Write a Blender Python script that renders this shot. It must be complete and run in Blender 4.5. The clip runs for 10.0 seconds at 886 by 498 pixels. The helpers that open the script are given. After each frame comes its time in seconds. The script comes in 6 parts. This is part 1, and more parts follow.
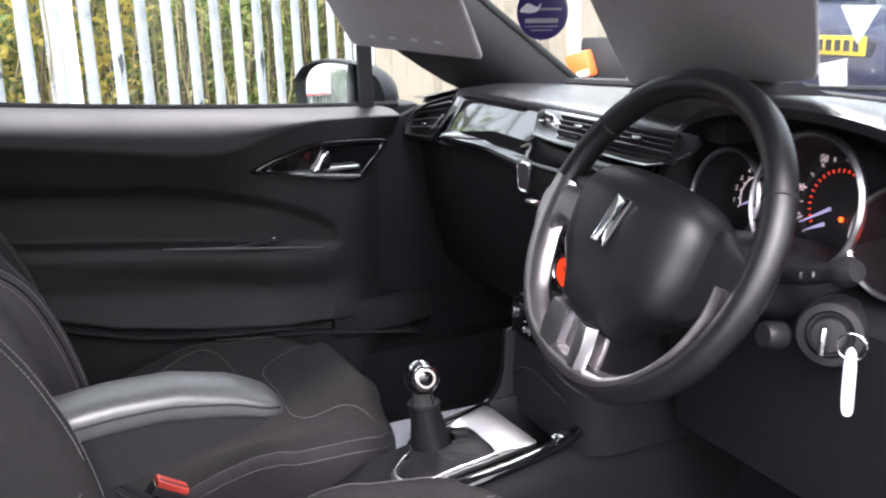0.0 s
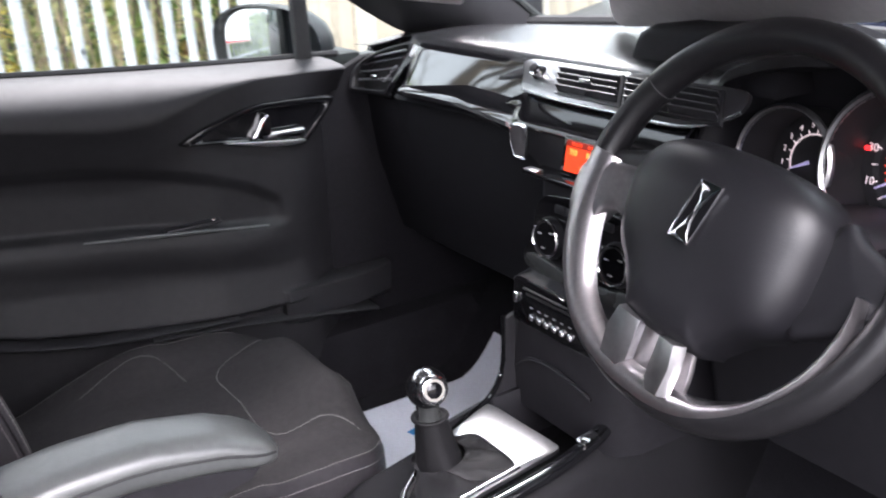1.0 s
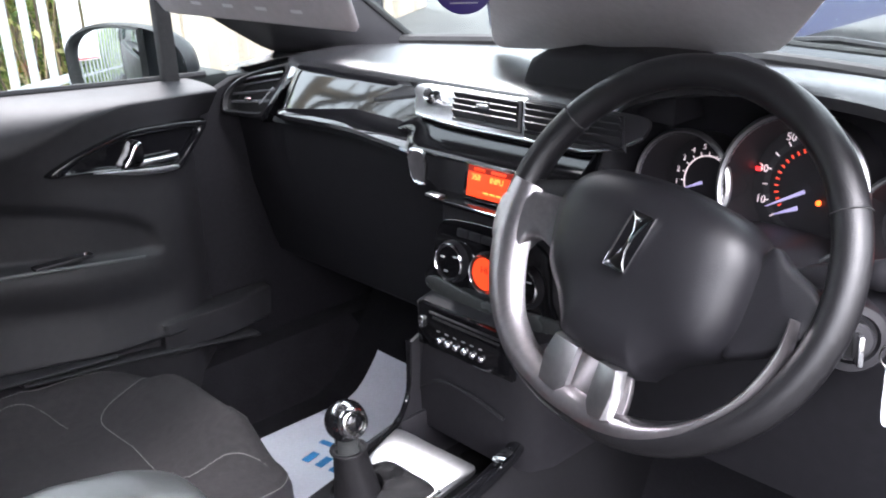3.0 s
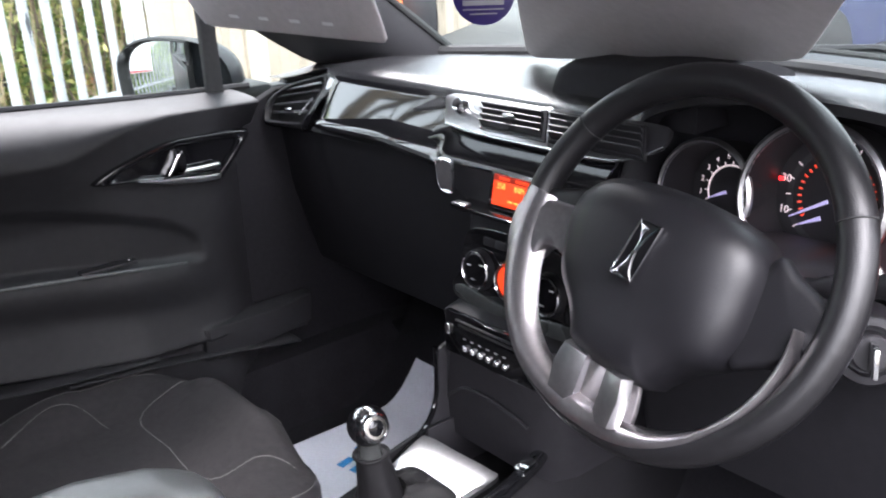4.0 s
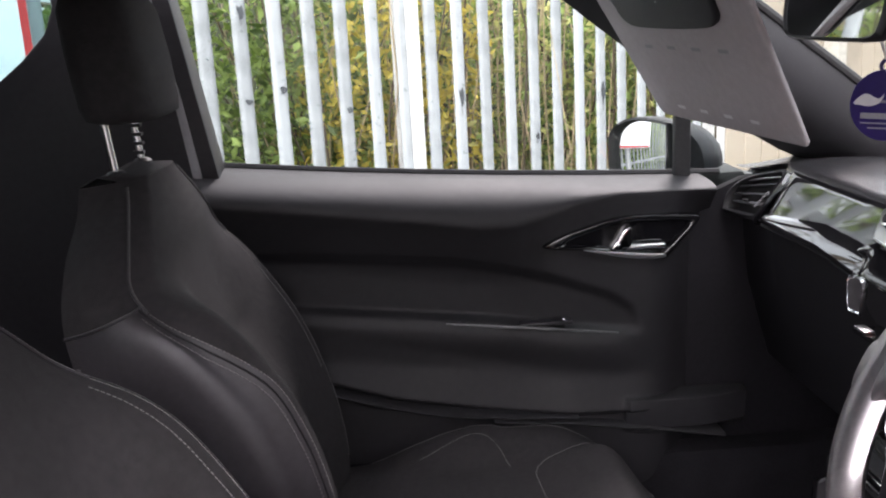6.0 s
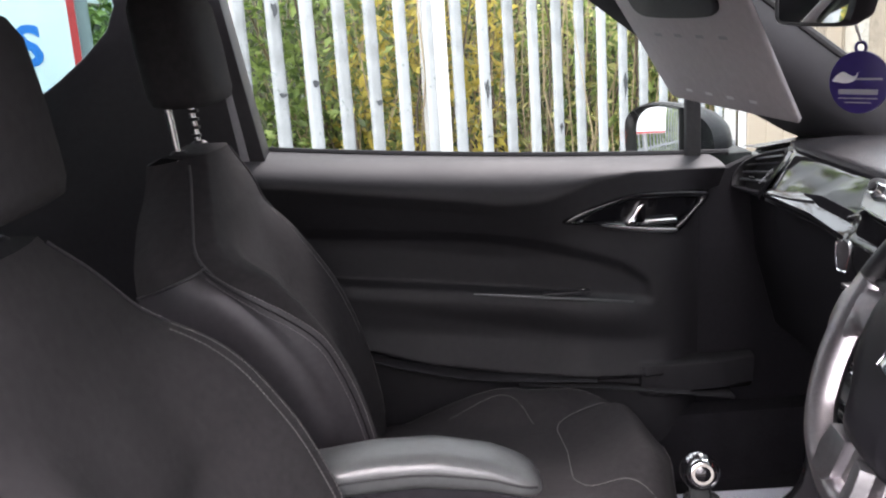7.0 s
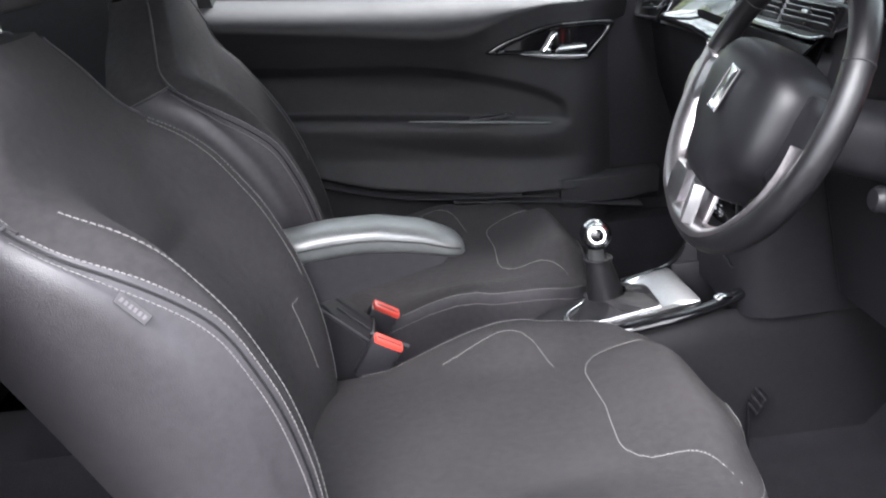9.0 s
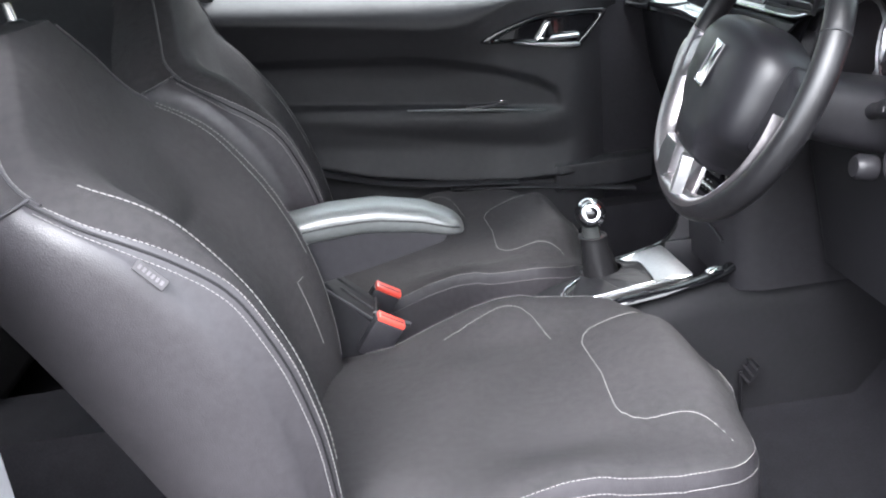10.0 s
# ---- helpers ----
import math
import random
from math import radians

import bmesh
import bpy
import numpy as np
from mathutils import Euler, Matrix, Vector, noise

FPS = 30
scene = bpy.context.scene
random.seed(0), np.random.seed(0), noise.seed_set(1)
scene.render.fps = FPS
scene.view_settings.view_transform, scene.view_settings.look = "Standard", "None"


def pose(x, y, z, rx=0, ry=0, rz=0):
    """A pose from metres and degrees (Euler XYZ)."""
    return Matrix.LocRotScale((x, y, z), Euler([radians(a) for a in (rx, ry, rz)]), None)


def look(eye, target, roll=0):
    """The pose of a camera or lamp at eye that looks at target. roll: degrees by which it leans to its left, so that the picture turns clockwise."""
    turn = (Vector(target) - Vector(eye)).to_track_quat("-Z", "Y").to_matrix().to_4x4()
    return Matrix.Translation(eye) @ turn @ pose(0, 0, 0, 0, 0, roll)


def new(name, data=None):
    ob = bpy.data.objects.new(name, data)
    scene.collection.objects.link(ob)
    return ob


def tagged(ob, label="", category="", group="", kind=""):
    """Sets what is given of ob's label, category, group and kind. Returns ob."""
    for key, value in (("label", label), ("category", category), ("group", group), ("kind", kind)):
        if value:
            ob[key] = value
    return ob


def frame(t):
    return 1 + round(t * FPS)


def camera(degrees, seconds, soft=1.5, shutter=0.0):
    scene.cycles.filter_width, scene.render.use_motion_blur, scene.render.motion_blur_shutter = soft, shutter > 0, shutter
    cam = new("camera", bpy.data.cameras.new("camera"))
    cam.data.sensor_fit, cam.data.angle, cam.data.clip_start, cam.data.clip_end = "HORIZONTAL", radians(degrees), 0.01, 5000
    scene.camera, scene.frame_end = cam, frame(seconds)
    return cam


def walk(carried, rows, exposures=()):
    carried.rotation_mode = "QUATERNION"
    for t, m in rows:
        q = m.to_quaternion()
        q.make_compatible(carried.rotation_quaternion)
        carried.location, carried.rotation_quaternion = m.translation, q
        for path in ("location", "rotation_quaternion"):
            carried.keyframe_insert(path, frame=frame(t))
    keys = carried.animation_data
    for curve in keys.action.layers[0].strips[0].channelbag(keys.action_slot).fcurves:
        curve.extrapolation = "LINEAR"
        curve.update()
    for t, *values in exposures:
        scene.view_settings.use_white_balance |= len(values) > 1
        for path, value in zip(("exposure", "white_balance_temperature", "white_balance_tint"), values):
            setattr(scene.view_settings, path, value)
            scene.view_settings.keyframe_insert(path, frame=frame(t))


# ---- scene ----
cam = camera(51.0, 10.0, soft=2.0, shutter=0.4)
METRES, EYE, TILT, LEAN, TURN = 1.28, 1.13, 0.0, 0.0, -24.0
SIDE = -1.19
ROWS = [
    (0.0, 0.0, 0.0, 0.0, -0.45, -15.11, 1.65),
    (0.5, -0.0119, 0.1087, 0.0031, 0.54, -17.38, 1.69),
    (1.0, -0.1002, 0.1832, 0.0173, -7.93, -19.89, 3.31),
    (1.5, -0.1612, 0.216, 0.0245, -13.9, -22.04, 3.44),
    (2.0, -0.1716, 0.2169, 0.0338, -16.35, -22.55, 2.41),
    (2.5, -0.1768, 0.2118, 0.0465, -18.96, -20.69, 2.14),
    (4.0, -0.1388, 0.1886, 0.0449, -14.86, -19.47, 3.19),
    (4.5, -0.0748, 0.1627, 0.0526, -2.14, -17.04, 2.56),
    (5.0, -0.0046, 0.1388, 0.0622, 9.04, -15.83, 2.84),
    (5.5, 0.0197, 0.1619, 0.0636, 15.64, -14.53, 2.78),
    (6.0, 0.0557, 0.1757, 0.0643, 21.16, -13.52, 3.08),
    (7.5, 0.1249, -0.0069, 0.0513, 22.71, -14.16, 3.75),
    (8.0, 0.1619, -0.0447, 0.0277, 21.34, -16.57, 3.44),
    (8.5, 0.1846, -0.0852, 0.01, 19.96, -19.33, 4.56),
    (9.0, 0.1934, -0.1263, 0.0014, 19.13, -20.57, 5.52),
    (9.5, 0.2008, -0.1518, -0.0088, 18.56, -21.45, 6.14),
    (10.0, 0.2041, -0.1696, -0.0105, 18.67, -20.59, 6.32),
]
EXPOSURES = [(0.0, 2.51, 6320, 20), (0.6, 2.65, 6320, 20), (1.2, 2.88, 6250, 18), (2.0, 2.94, 6190, 17), (2.5, 3.07, 6140, 17), (2.7, 3.07, 6140, 17), (3.8, 2.90, 6190, 17), (4.4, 2.76, 6300, 17), (5.0, 2.26, 6460, 20), (5.6, 2.24, 6540, 22), (6.2, 2.27, 6540, 22), (7.3, 2.30, 6440, 21), (8.15, 2.18, 6270, 19), (8.5, 2.58, 6310, 18), (9.0, 2.86, 6190, 14), (10.0, 3.20, 6090, 11)]
walk(cam, [(t, pose(0, SIDE, EYE, TILT, LEAN, TURN) @ pose(METRES * x, METRES * y, METRES * z, 90 + pitch, roll, yaw)) for t, x, y, z, yaw, pitch, roll in ROWS], EXPOSURES)

# ---- daylight: an overcast sky and a weak, wide sun ----
world = bpy.data.worlds.new("sky")
scene.world = world
world.use_nodes = True
wn, wl = world.node_tree.nodes, world.node_tree.links
sky = wn.new("ShaderNodeTexSky")
sky.sky_type, sky.sun_disc = "NISHITA", False
sky.sun_elevation, sky.sun_rotation = radians(48), radians(200)
sky.dust_density, sky.ozone_density = 3.0, 1.0
grey = wn.new("ShaderNodeHueSaturation")
grey.inputs["Saturation"].default_value = 0.15
wl.new(sky.outputs[0], grey.inputs["Color"])
# cloud cover: brighter towards the zenith
tc, sep, cloud, dome = wn.new("ShaderNodeTexCoord"), wn.new("ShaderNodeSeparateXYZ"), wn.new("ShaderNodeMapRange"), wn.new("ShaderNodeVectorMath")
wl.new(tc.outputs["Generated"], sep.inputs[0])
wl.new(sep.outputs["Z"], cloud.inputs[0])
cloud.inputs[3].default_value, cloud.inputs[4].default_value = 0.95, 1.75
dome.operation = "SCALE"
wl.new(grey.outputs[0], dome.inputs[0])
wl.new(cloud.outputs[0], dome.inputs["Scale"])
wl.new(dome.outputs[0], wn["Background"].inputs["Color"])
wn["Background"].inputs["Strength"].default_value = 0.14
sun = new("sun", bpy.data.lights.new("sun", "SUN"))
sun.data.energy, sun.data.angle, sun.data.color = 0.8, radians(14), (1.0, 0.97, 0.93)
sun.matrix_world = look((0, 0, 0), (-0.25, -0.62, -0.75))


# ---- materials ----
def mat(name, color, rough=0.5, metal=0.0, spec=0.5, vary=0.12, vscale=8.0, bump=0.0, bscale=300.0, rvary=0.08, coat=0.0, kind="noise", random_tint=0.0):
    """Principled surface with colour variation at two scales, uneven gloss and a fine relief."""
    m = bpy.data.materials.new(name)
    m.use_nodes = True
    n, l = m.node_tree.nodes, m.node_tree.links
    b = n["Principled BSDF"]
    b.inputs["Metallic"].default_value = metal
    b.inputs["Specular IOR Level"].default_value = spec
    b.inputs["Coat Weight"].default_value = coat
    b.inputs["Coat Roughness"].default_value = 0.03
    co = n.new("ShaderNodeTexCoord")
    big, fine = n.new("ShaderNodeTexNoise"), n.new("ShaderNodeTexNoise")
    big.inputs["Scale"].default_value, big.inputs["Detail"].default_value = vscale, 4
    fine.inputs["Scale"].default_value, fine.inputs["Detail"].default_value = vscale * 14, 2
    for t in (big, fine):
        l.new(co.outputs["Object"], t.inputs["Vector"])
    mix = n.new("ShaderNodeMath")
    mix.operation = "MULTIPLY_ADD"
    l.new(fine.outputs[0], mix.inputs[0])
    mix.inputs[1].default_value = 0.5
    half = n.new("ShaderNodeMath")
    half.operation = "MULTIPLY"
    half.inputs[1].default_value = 0.5
    l.new(big.outputs[0], half.inputs[0])
    l.new(half.outputs[0], mix.inputs[2])
    src = mix.outputs[0]
    if random_tint:
        info, add = n.new("ShaderNodeObjectInfo"), n.new("ShaderNodeMath")
        add.operation = "MULTIPLY_ADD"
        l.new(info.outputs["Random"], add.inputs[0])
        add.inputs[1].default_value = random_tint
        l.new(src, add.inputs[2])
        src = add.outputs[0]
    ramp = n.new("ShaderNodeValToRGB")
    lo = [max(0, c * (1 - 2.2 * vary)) for c in color]
    hi = [min(1, c * (1 + 2.2 * vary)) for c in color]
    ramp.color_ramp.elements[0].position, ramp.color_ramp.elements[0].color = 0.3, (*lo, 1)
    ramp.color_ramp.elements[1].position, ramp.color_ramp.elements[1].color = 0.7, (*hi, 1)
    l.new(src, ramp.inputs[0])
    l.new(ramp.outputs[0], b.inputs["Base Color"])
    rr = n.new("ShaderNodeMapRange")
    rr.inputs[3].default_value, rr.inputs[4].default_value = max(0.02, rough - rvary), min(1, rough + rvary)
    l.new(big.outputs[0], rr.inputs[0])
    l.new(rr.outputs[0], b.inputs["Roughness"])
    if bump:
        if kind == "grain":
            h = n.new("ShaderNodeTexVoronoi")
            h.inputs["Scale"].default_value = bscale
            out = h.outputs["Distance"]
        elif kind == "weave":
            w1, w2, ad = n.new("ShaderNodeTexWave"), n.new("ShaderNodeTexWave"), n.new("ShaderNodeMath")
            w1.bands_direction, w2.bands_direction = "Y", "DIAGONAL"
            for w in (w1, w2):
                w.inputs["Scale"].default_value, w.inputs["Distortion"].default_value = bscale, 0.6
                l.new(co.outputs["Object"], w.inputs["Vector"])
            ad.operation = "ADD"
            l.new(w1.outputs["Fac"], ad.inputs[0])
            l.new(w2.outputs["Fac"], ad.inputs[1])
            h, out = None, ad.outputs[0]
        else:
            h = n.new("ShaderNodeTexNoise")
            h.inputs["Scale"].default_value, h.inputs["Detail"].default_value = bscale, 3
            out = h.outputs[0]
        if h:
            l.new(co.outputs["Object"], h.inputs["Vector"])
        bp = n.new("ShaderNodeBump")
        bp.inputs["Strength"].default_value, bp.inputs["Distance"].default_value = bump, 0.001
        l.new(out, bp.inputs["Height"])
        l.new(bp.outputs[0], b.inputs["Normal"])
    return m


def glow(name, color, strength):
    m = mat(name, color, 0.3, vary=0.02)
    b = m.node_tree.nodes["Principled BSDF"]
    b.inputs["Emission Color"].default_value = (*color, 1)
    b.inputs["Emission Strength"].default_value = strength
    return m


def clear_glass(name, tint=(0.92, 0.97, 0.95), gloss=1.0):
    """Thin pane: what lies behind shows through, with a faint reflection."""
    m = bpy.data.materials.new(name)
    m.use_nodes = True
    n, l = m.node_tree.nodes, m.node_tree.links
    n.remove(n["Principled BSDF"])
    t, g, f, x = n.new("ShaderNodeBsdfTransparent"), n.new("ShaderNodeBsdfGlossy"), n.new("ShaderNodeLayerWeight"), n.new("ShaderNodeMixShader")
    t.inputs["Color"].default_value = (*tint, 1)
    g.inputs["Roughness"].default_value = 0.02
    f.inputs["Blend"].default_value = 0.5
    pw, ma = n.new("ShaderNodeMath"), n.new("ShaderNodeMath")
    pw.operation, ma.operation = "POWER", "MULTIPLY_ADD"
    pw.inputs[1].default_value = 4.0
    ma.inputs[1].default_value, ma.inputs[2].default_value = 0.35 * gloss, 0.025 * gloss
    l.new(f.outputs["Facing"], pw.inputs[0])
    l.new(pw.outputs[0], ma.inputs[0])
    l.new(ma.outputs[0], x.inputs[0])
    l.new(t.outputs[0], x.inputs[1])
    l.new(g.outputs[0], x.inputs[2])
    l.new(x.outputs[0], n["Material Output"].inputs["Surface"])
    return m


FABRIC = mat("seat_fabric", (0.0300, 0.0280, 0.0292), 0.9, vary=0.12, vscale=6, bump=0.35, bscale=420, kind="weave", spec=0.25)
LEATHER = mat("seat_leather", (0.033, 0.0305, 0.0335), 0.38, vary=0.1, vscale=7, bump=0.25, bscale=700, kind="grain")
RIMLEATHER = mat("rim_leather", (0.0085, 0.0082, 0.0092), 0.34, vary=0.12, vscale=9, bump=0.2, bscale=900, kind="grain")
PLASTIC = mat("soft_plastic", (0.0130, 0.0126, 0.0144), 0.54, spec=0.45, vary=0.12, vscale=5, bump=0.25, bscale=900, kind="grain")
DASHTOP = mat("dash_skin", (0.019, 0.019, 0.0205), 0.19, spec=1.0, rvary=0.02, vary=0.08, vscale=5, bump=0.3, bscale=800, kind="grain")
# Same plastic as PLASTIC; the reduced sheen stands for the lower panel's shade.
DOORLOW = mat("lower_door_plastic", (0.0145, 0.0141, 0.0160), 0.55, spec=0.38, vary=0.12, vscale=5, bump=0.25, bscale=900, kind="grain")
DARK = mat("black_plastic", (0.018, 0.0172, 0.020), 0.45, spec=0.4, vary=0.12, vscale=6, bump=0.15, bscale=800)
HUB = mat("airbag_skin", (0.0075, 0.0072, 0.0090), 0.44, spec=0.42, vary=0.08, vscale=7, bump=0.13, bscale=900, kind="grain")
CARPET = mat("carpet", (0.0135, 0.0130, 0.0152), 0.97, spec=0.1, vary=0.14, vscale=20, bump=0.5, bscale=500)
GLOSS = mat("piano_black", (0.006, 0.006, 0.007), 0.06, vary=0.05, vscale=4, rvary=0.02, coat=0.25)
LACQUER = mat("black_lacquer", (0.006, 0.006, 0.007), 0.05, spec=1.0, vary=0.05, vscale=4, rvary=0.02, coat=1.0)
CHROME = mat("chrome", (0.78, 0.79, 0.80), 0.10, metal=1.0, vary=0.03, rvary=0.05)
SATIN = mat("satin_aluminium", (0.52, 0.52, 0.53), 0.32, metal=1.0, vary=0.05, vscale=10, rvary=0.06)
RIMSILVER = mat("rim_insert", (0.42, 0.40, 0.41), 0.38, metal=1.0, vary=0.06, vscale=12, rvary=0.08)
LABELMARK = mat("woven_mark", (0.105, 0.10, 0.105), 0.8, vary=0.1)
LABEL = mat("woven_label", (0.050, 0.047, 0.050), 0.8, vary=0.1)
GAITER = mat("gaiter_leather", (0.0075, 0.0072, 0.0082), 0.58, spec=0.3, vary=0.15, vscale=12, bump=0.3, bscale=600, kind="grain")
# Darker than DASHTOP: the shade under the dash is put into this colour.
LOWDASH = mat("lower_dash", (0.0115, 0.0111, 0.0135), 0.65, spec=0.25, vary=0.12, vscale=5, bump=0.25, bscale=900, kind="grain")
LEDGE = mat("grey_ledge", (0.10, 0.105, 0.105), 0.25, metal=0.6, vary=0.06)
DIALBAND = mat("dial_band", (0.030, 0.029, 0.032), 0.5, vary=0.05)
# Darker than DARK: shade of the recessed footwell is mixed into the colour.
KICK = mat("footwell_trim", (0.0105, 0.0100, 0.0120), 0.8, spec=0.15, vary=0.15)
STEEL = mat("rod_steel", (0.62, 0.62, 0.63), 0.22, metal=1.0, vary=0.05)
VISOR = mat("visor_vinyl", (0.46, 0.435, 0.44), 0.7, vary=0.04, vscale=6, bump=0.12, bscale=700, kind="grain")
LINING = mat("roof_lining", (0.12, 0.118, 0.118), 0.95, vary=0.06, bump=0.3, bscale=600)
# Paler and greener than LEATHER: reflected sky is put into the base colour.
ARMPAD = mat("armrest_skin", (0.085, 0.090, 0.089), 0.32, spec=0.8, vary=0.08, vscale=7, bump=0.15, bscale=700, kind="grain")
TUNNEL = mat("tunnel_plastic", (0.0098, 0.0095, 0.0112), 0.65, spec=0.25, vary=0.1, bump=0.2, bscale=700)
PILLAR = mat("pillar_trim", (0.017, 0.0165, 0.019), 0.55, vary=0.06, bump=0.15, bscale=800)
PALEGREY = mat("grey_trim", (0.32, 0.32, 0.33), 0.6, vary=0.05)
THREAD = mat("thread", (0.17, 0.163, 0.16), 0.8, vary=0.08)
WHITE = mat("white_print", (0.72, 0.72, 0.72), 0.6, vary=0.03)
PAPER = mat("mat_paper", (0.62, 0.64, 0.70), 0.75, vary=0.04, vscale=12, bump=0.2, bscale=60)
BLUEINK = mat("blue_ink", (0.03, 0.22, 0.52), 0.7, vary=0.05)
REDINK = mat("red_ink", (0.55, 0.04, 0.04), 0.6, vary=0.05)
REDBTN = mat("red_button", (0.62, 0.07, 0.05), 0.4, vary=0.05)
PURPLE = mat("tag_card", (0.035, 0.022, 0.13), 0.35, vary=0.06)
RUBBER = mat("rubber", (0.018, 0.018, 0.019), 0.7, vary=0.15)
MIRROR = mat("mirror_glass", (0.82, 0.84, 0.84), 0.02, metal=1.0, vary=0.01, rvary=0.01)
LCD = glow("orange_display", (0.90, 0.055, 0.012), 0.20)
LCDDIM = glow("dim_display", (0.30, 0.015, 0.006), 0.06)
LCDTEXT = glow("display_text", (1.0, 0.30, 0.05), 0.35)
LCDDARK = mat("display_digits", (0.05, 0.01, 0.01), 0.4)
REDLAMP = glow("warning_lamp", (1.0, 0.03, 0.03), 0.35)
AMBER = glow("amber_lamp", (1.0, 0.10, 0.01), 0.8)
DIALWHITE = glow("dial_white", (0.85, 0.72, 0.72), 0.10)
DIALRED = glow("dial_red", (0.9, 0.07, 0.03), 0.13)
NEEDLE = glow("needle", (0.50, 0.45, 0.75), 0.08)
DIALFACE = mat("dial_face", (0.012, 0.011, 0.013), 0.5, vary=0.1)
GLASS = clear_glass("window_glass")
TEAL = clear_glass("tinted_glass", (0.56, 0.70, 0.69))
# Tinted darker than TEAL to dim the light through the unseen rear panes.
REARDIM = clear_glass("dim_rear_glass", (0.20, 0.30, 0.295))
DROP = clear_glass("rain_drop", (0.9, 0.93, 0.92), 1.6)
GALV = mat("galvanised_steel", (0.265, 0.276, 0.284), 0.6, metal=0.2, vary=0.17, vscale=13, bump=0.3, bscale=90, random_tint=0.25)
POSTPAINT = mat("pale_post", (0.55, 0.54, 0.53), 0.6, vary=0.06)
SOOT = mat("dark_smear", (0.05, 0.055, 0.06), 0.8, vary=0.3, vscale=40)
BODYPAINT = mat("dark_paint", (0.005, 0.006, 0.008), 0.45, spec=0.2, vary=0.05)
BLUEPAINT = mat("blue_paint", (0.010, 0.016, 0.06), 0.2, vary=0.05, coat=1.0)
ASPHALT = mat("asphalt", (0.055, 0.055, 0.055), 0.85, vary=0.25, vscale=2.5, bump=0.8, bscale=120)
TIMBER = mat("weathered_timber", (0.21, 0.175, 0.135), 0.85, vary=0.25, vscale=4, bump=0.5, bscale=60, random_tint=0.5)
CONCRETE = mat("concrete", (0.42, 0.39, 0.34), 0.85, vary=0.15, vscale=3, bump=0.5, bscale=80)
BARK = mat("bark", (0.10, 0.075, 0.05), 0.9, vary=0.3, vscale=10, bump=0.8, bscale=60)
SIGNWHITE = mat("sign_white", (0.85, 0.86, 0.88), 0.35, vary=0.03)
SIGNBLUE = mat("sign_blue", (0.02, 0.17, 0.55), 0.4, vary=0.03)
ORANGE = mat("orange_plastic", (0.80, 0.16, 0.03), 0.4, vary=0.06)
YELLOW = mat("plate_yellow", (0.75, 0.50, 0.03), 0.4, vary=0.03)
REDGLASS = mat("tail_lamp_red", (0.5, 0.02, 0.02), 0.15, vary=0.05)


def leaf_material(name, low, high):
    m = bpy.data.materials.new(name)
    m.use_nodes = True
    n, l = m.node_tree.nodes, m.node_tree.links
    b = n["Principled BSDF"]
    g, r = n.new("ShaderNodeNewGeometry"), n.new("ShaderNodeValToRGB")
    r.color_ramp.elements[0].color, r.color_ramp.elements[1].color = (*low, 1), (*high, 1)
    l.new(g.outputs["Random Per Island"], r.inputs[0])
    l.new(r.outputs[0], b.inputs["Base Color"])
    b.inputs["Roughness"].default_value = 0.45
    thin, both = n.new("ShaderNodeBsdfTranslucent"), n.new("ShaderNodeMixShader")
    l.new(r.outputs[0], thin.inputs["Color"])
    both.inputs[0].default_value = 0.45
    l.new(b.outputs[0], both.inputs[1])
    l.new(thin.outputs[0], both.inputs[2])
    l.new(both.outputs[0], n["Material Output"].inputs["Surface"])
    return m


THINPAPER = bpy.data.materials.new("thin_paper")
THINPAPER.use_nodes = True
tn, tl = THINPAPER.node_tree.nodes, THINPAPER.node_tree.links
tn.remove(tn["Principled BSDF"])
t_d, t_t, t_m = tn.new("ShaderNodeBsdfDiffuse"), tn.new("ShaderNodeBsdfTranslucent"), tn.new("ShaderNodeMixShader")
t_d.inputs["Color"].default_value = t_t.inputs["Color"].default_value = (0.80, 0.81, 0.82, 1)
tl.new(t_d.outputs[0], t_m.inputs[1])
tl.new(t_t.outputs[0], t_m.inputs[2])
tl.new(t_m.outputs[0], tn["Material Output"].inputs["Surface"])
LEAFGREEN = leaf_material("green_leaves", (0.06, 0.105, 0.028), (0.36, 0.47, 0.13))
LEAFGOLD = leaf_material("yellow_leaves", (0.46, 0.38, 0.06), (0.82, 0.66, 0.15))
LEAFBROWN = leaf_material("brown_leaves", (0.26, 0.25, 0.08), (0.60, 0.58, 0.22))
STRAW = mat("dry_stems", (0.36, 0.28, 0.17), 0.9, vary=0.2)


# ---- mesh tools: a mesh is a pair (points, faces) ----
def joined(*ms):
    P, F, k = [], [], 0
    for p, f in ms:
        P.append(np.asarray(p, float).reshape(-1, 3))
        F += [tuple(i + k for i in q) for q in f]
        k += len(p)
    return np.vstack(P), F


def moved(m, mx):
    p = np.asarray(m[0], float)
    a = np.array(mx)
    return p @ a[:3, :3].T + a[:3, 3], m[1]


def grid(rows, wrap=False, caps=False):
    """Faces over rows of points; wrap closes each row into a ring, caps closes the ends."""
    nr, nc = len(rows), len(rows[0])
    P = np.vstack([np.asarray(r, float) for r in rows])
    F = []
    for i in range(nr - 1):
        for j in range(nc if wrap else nc - 1):
            k = (j + 1) % nc
            F.append((i * nc + j, i * nc + k, (i + 1) * nc + k, (i + 1) * nc + j))
    if caps:
        F.append(tuple(range(nc))[::-1])
        F.append(tuple((nr - 1) * nc + j for j in range(nc)))
    return P, F


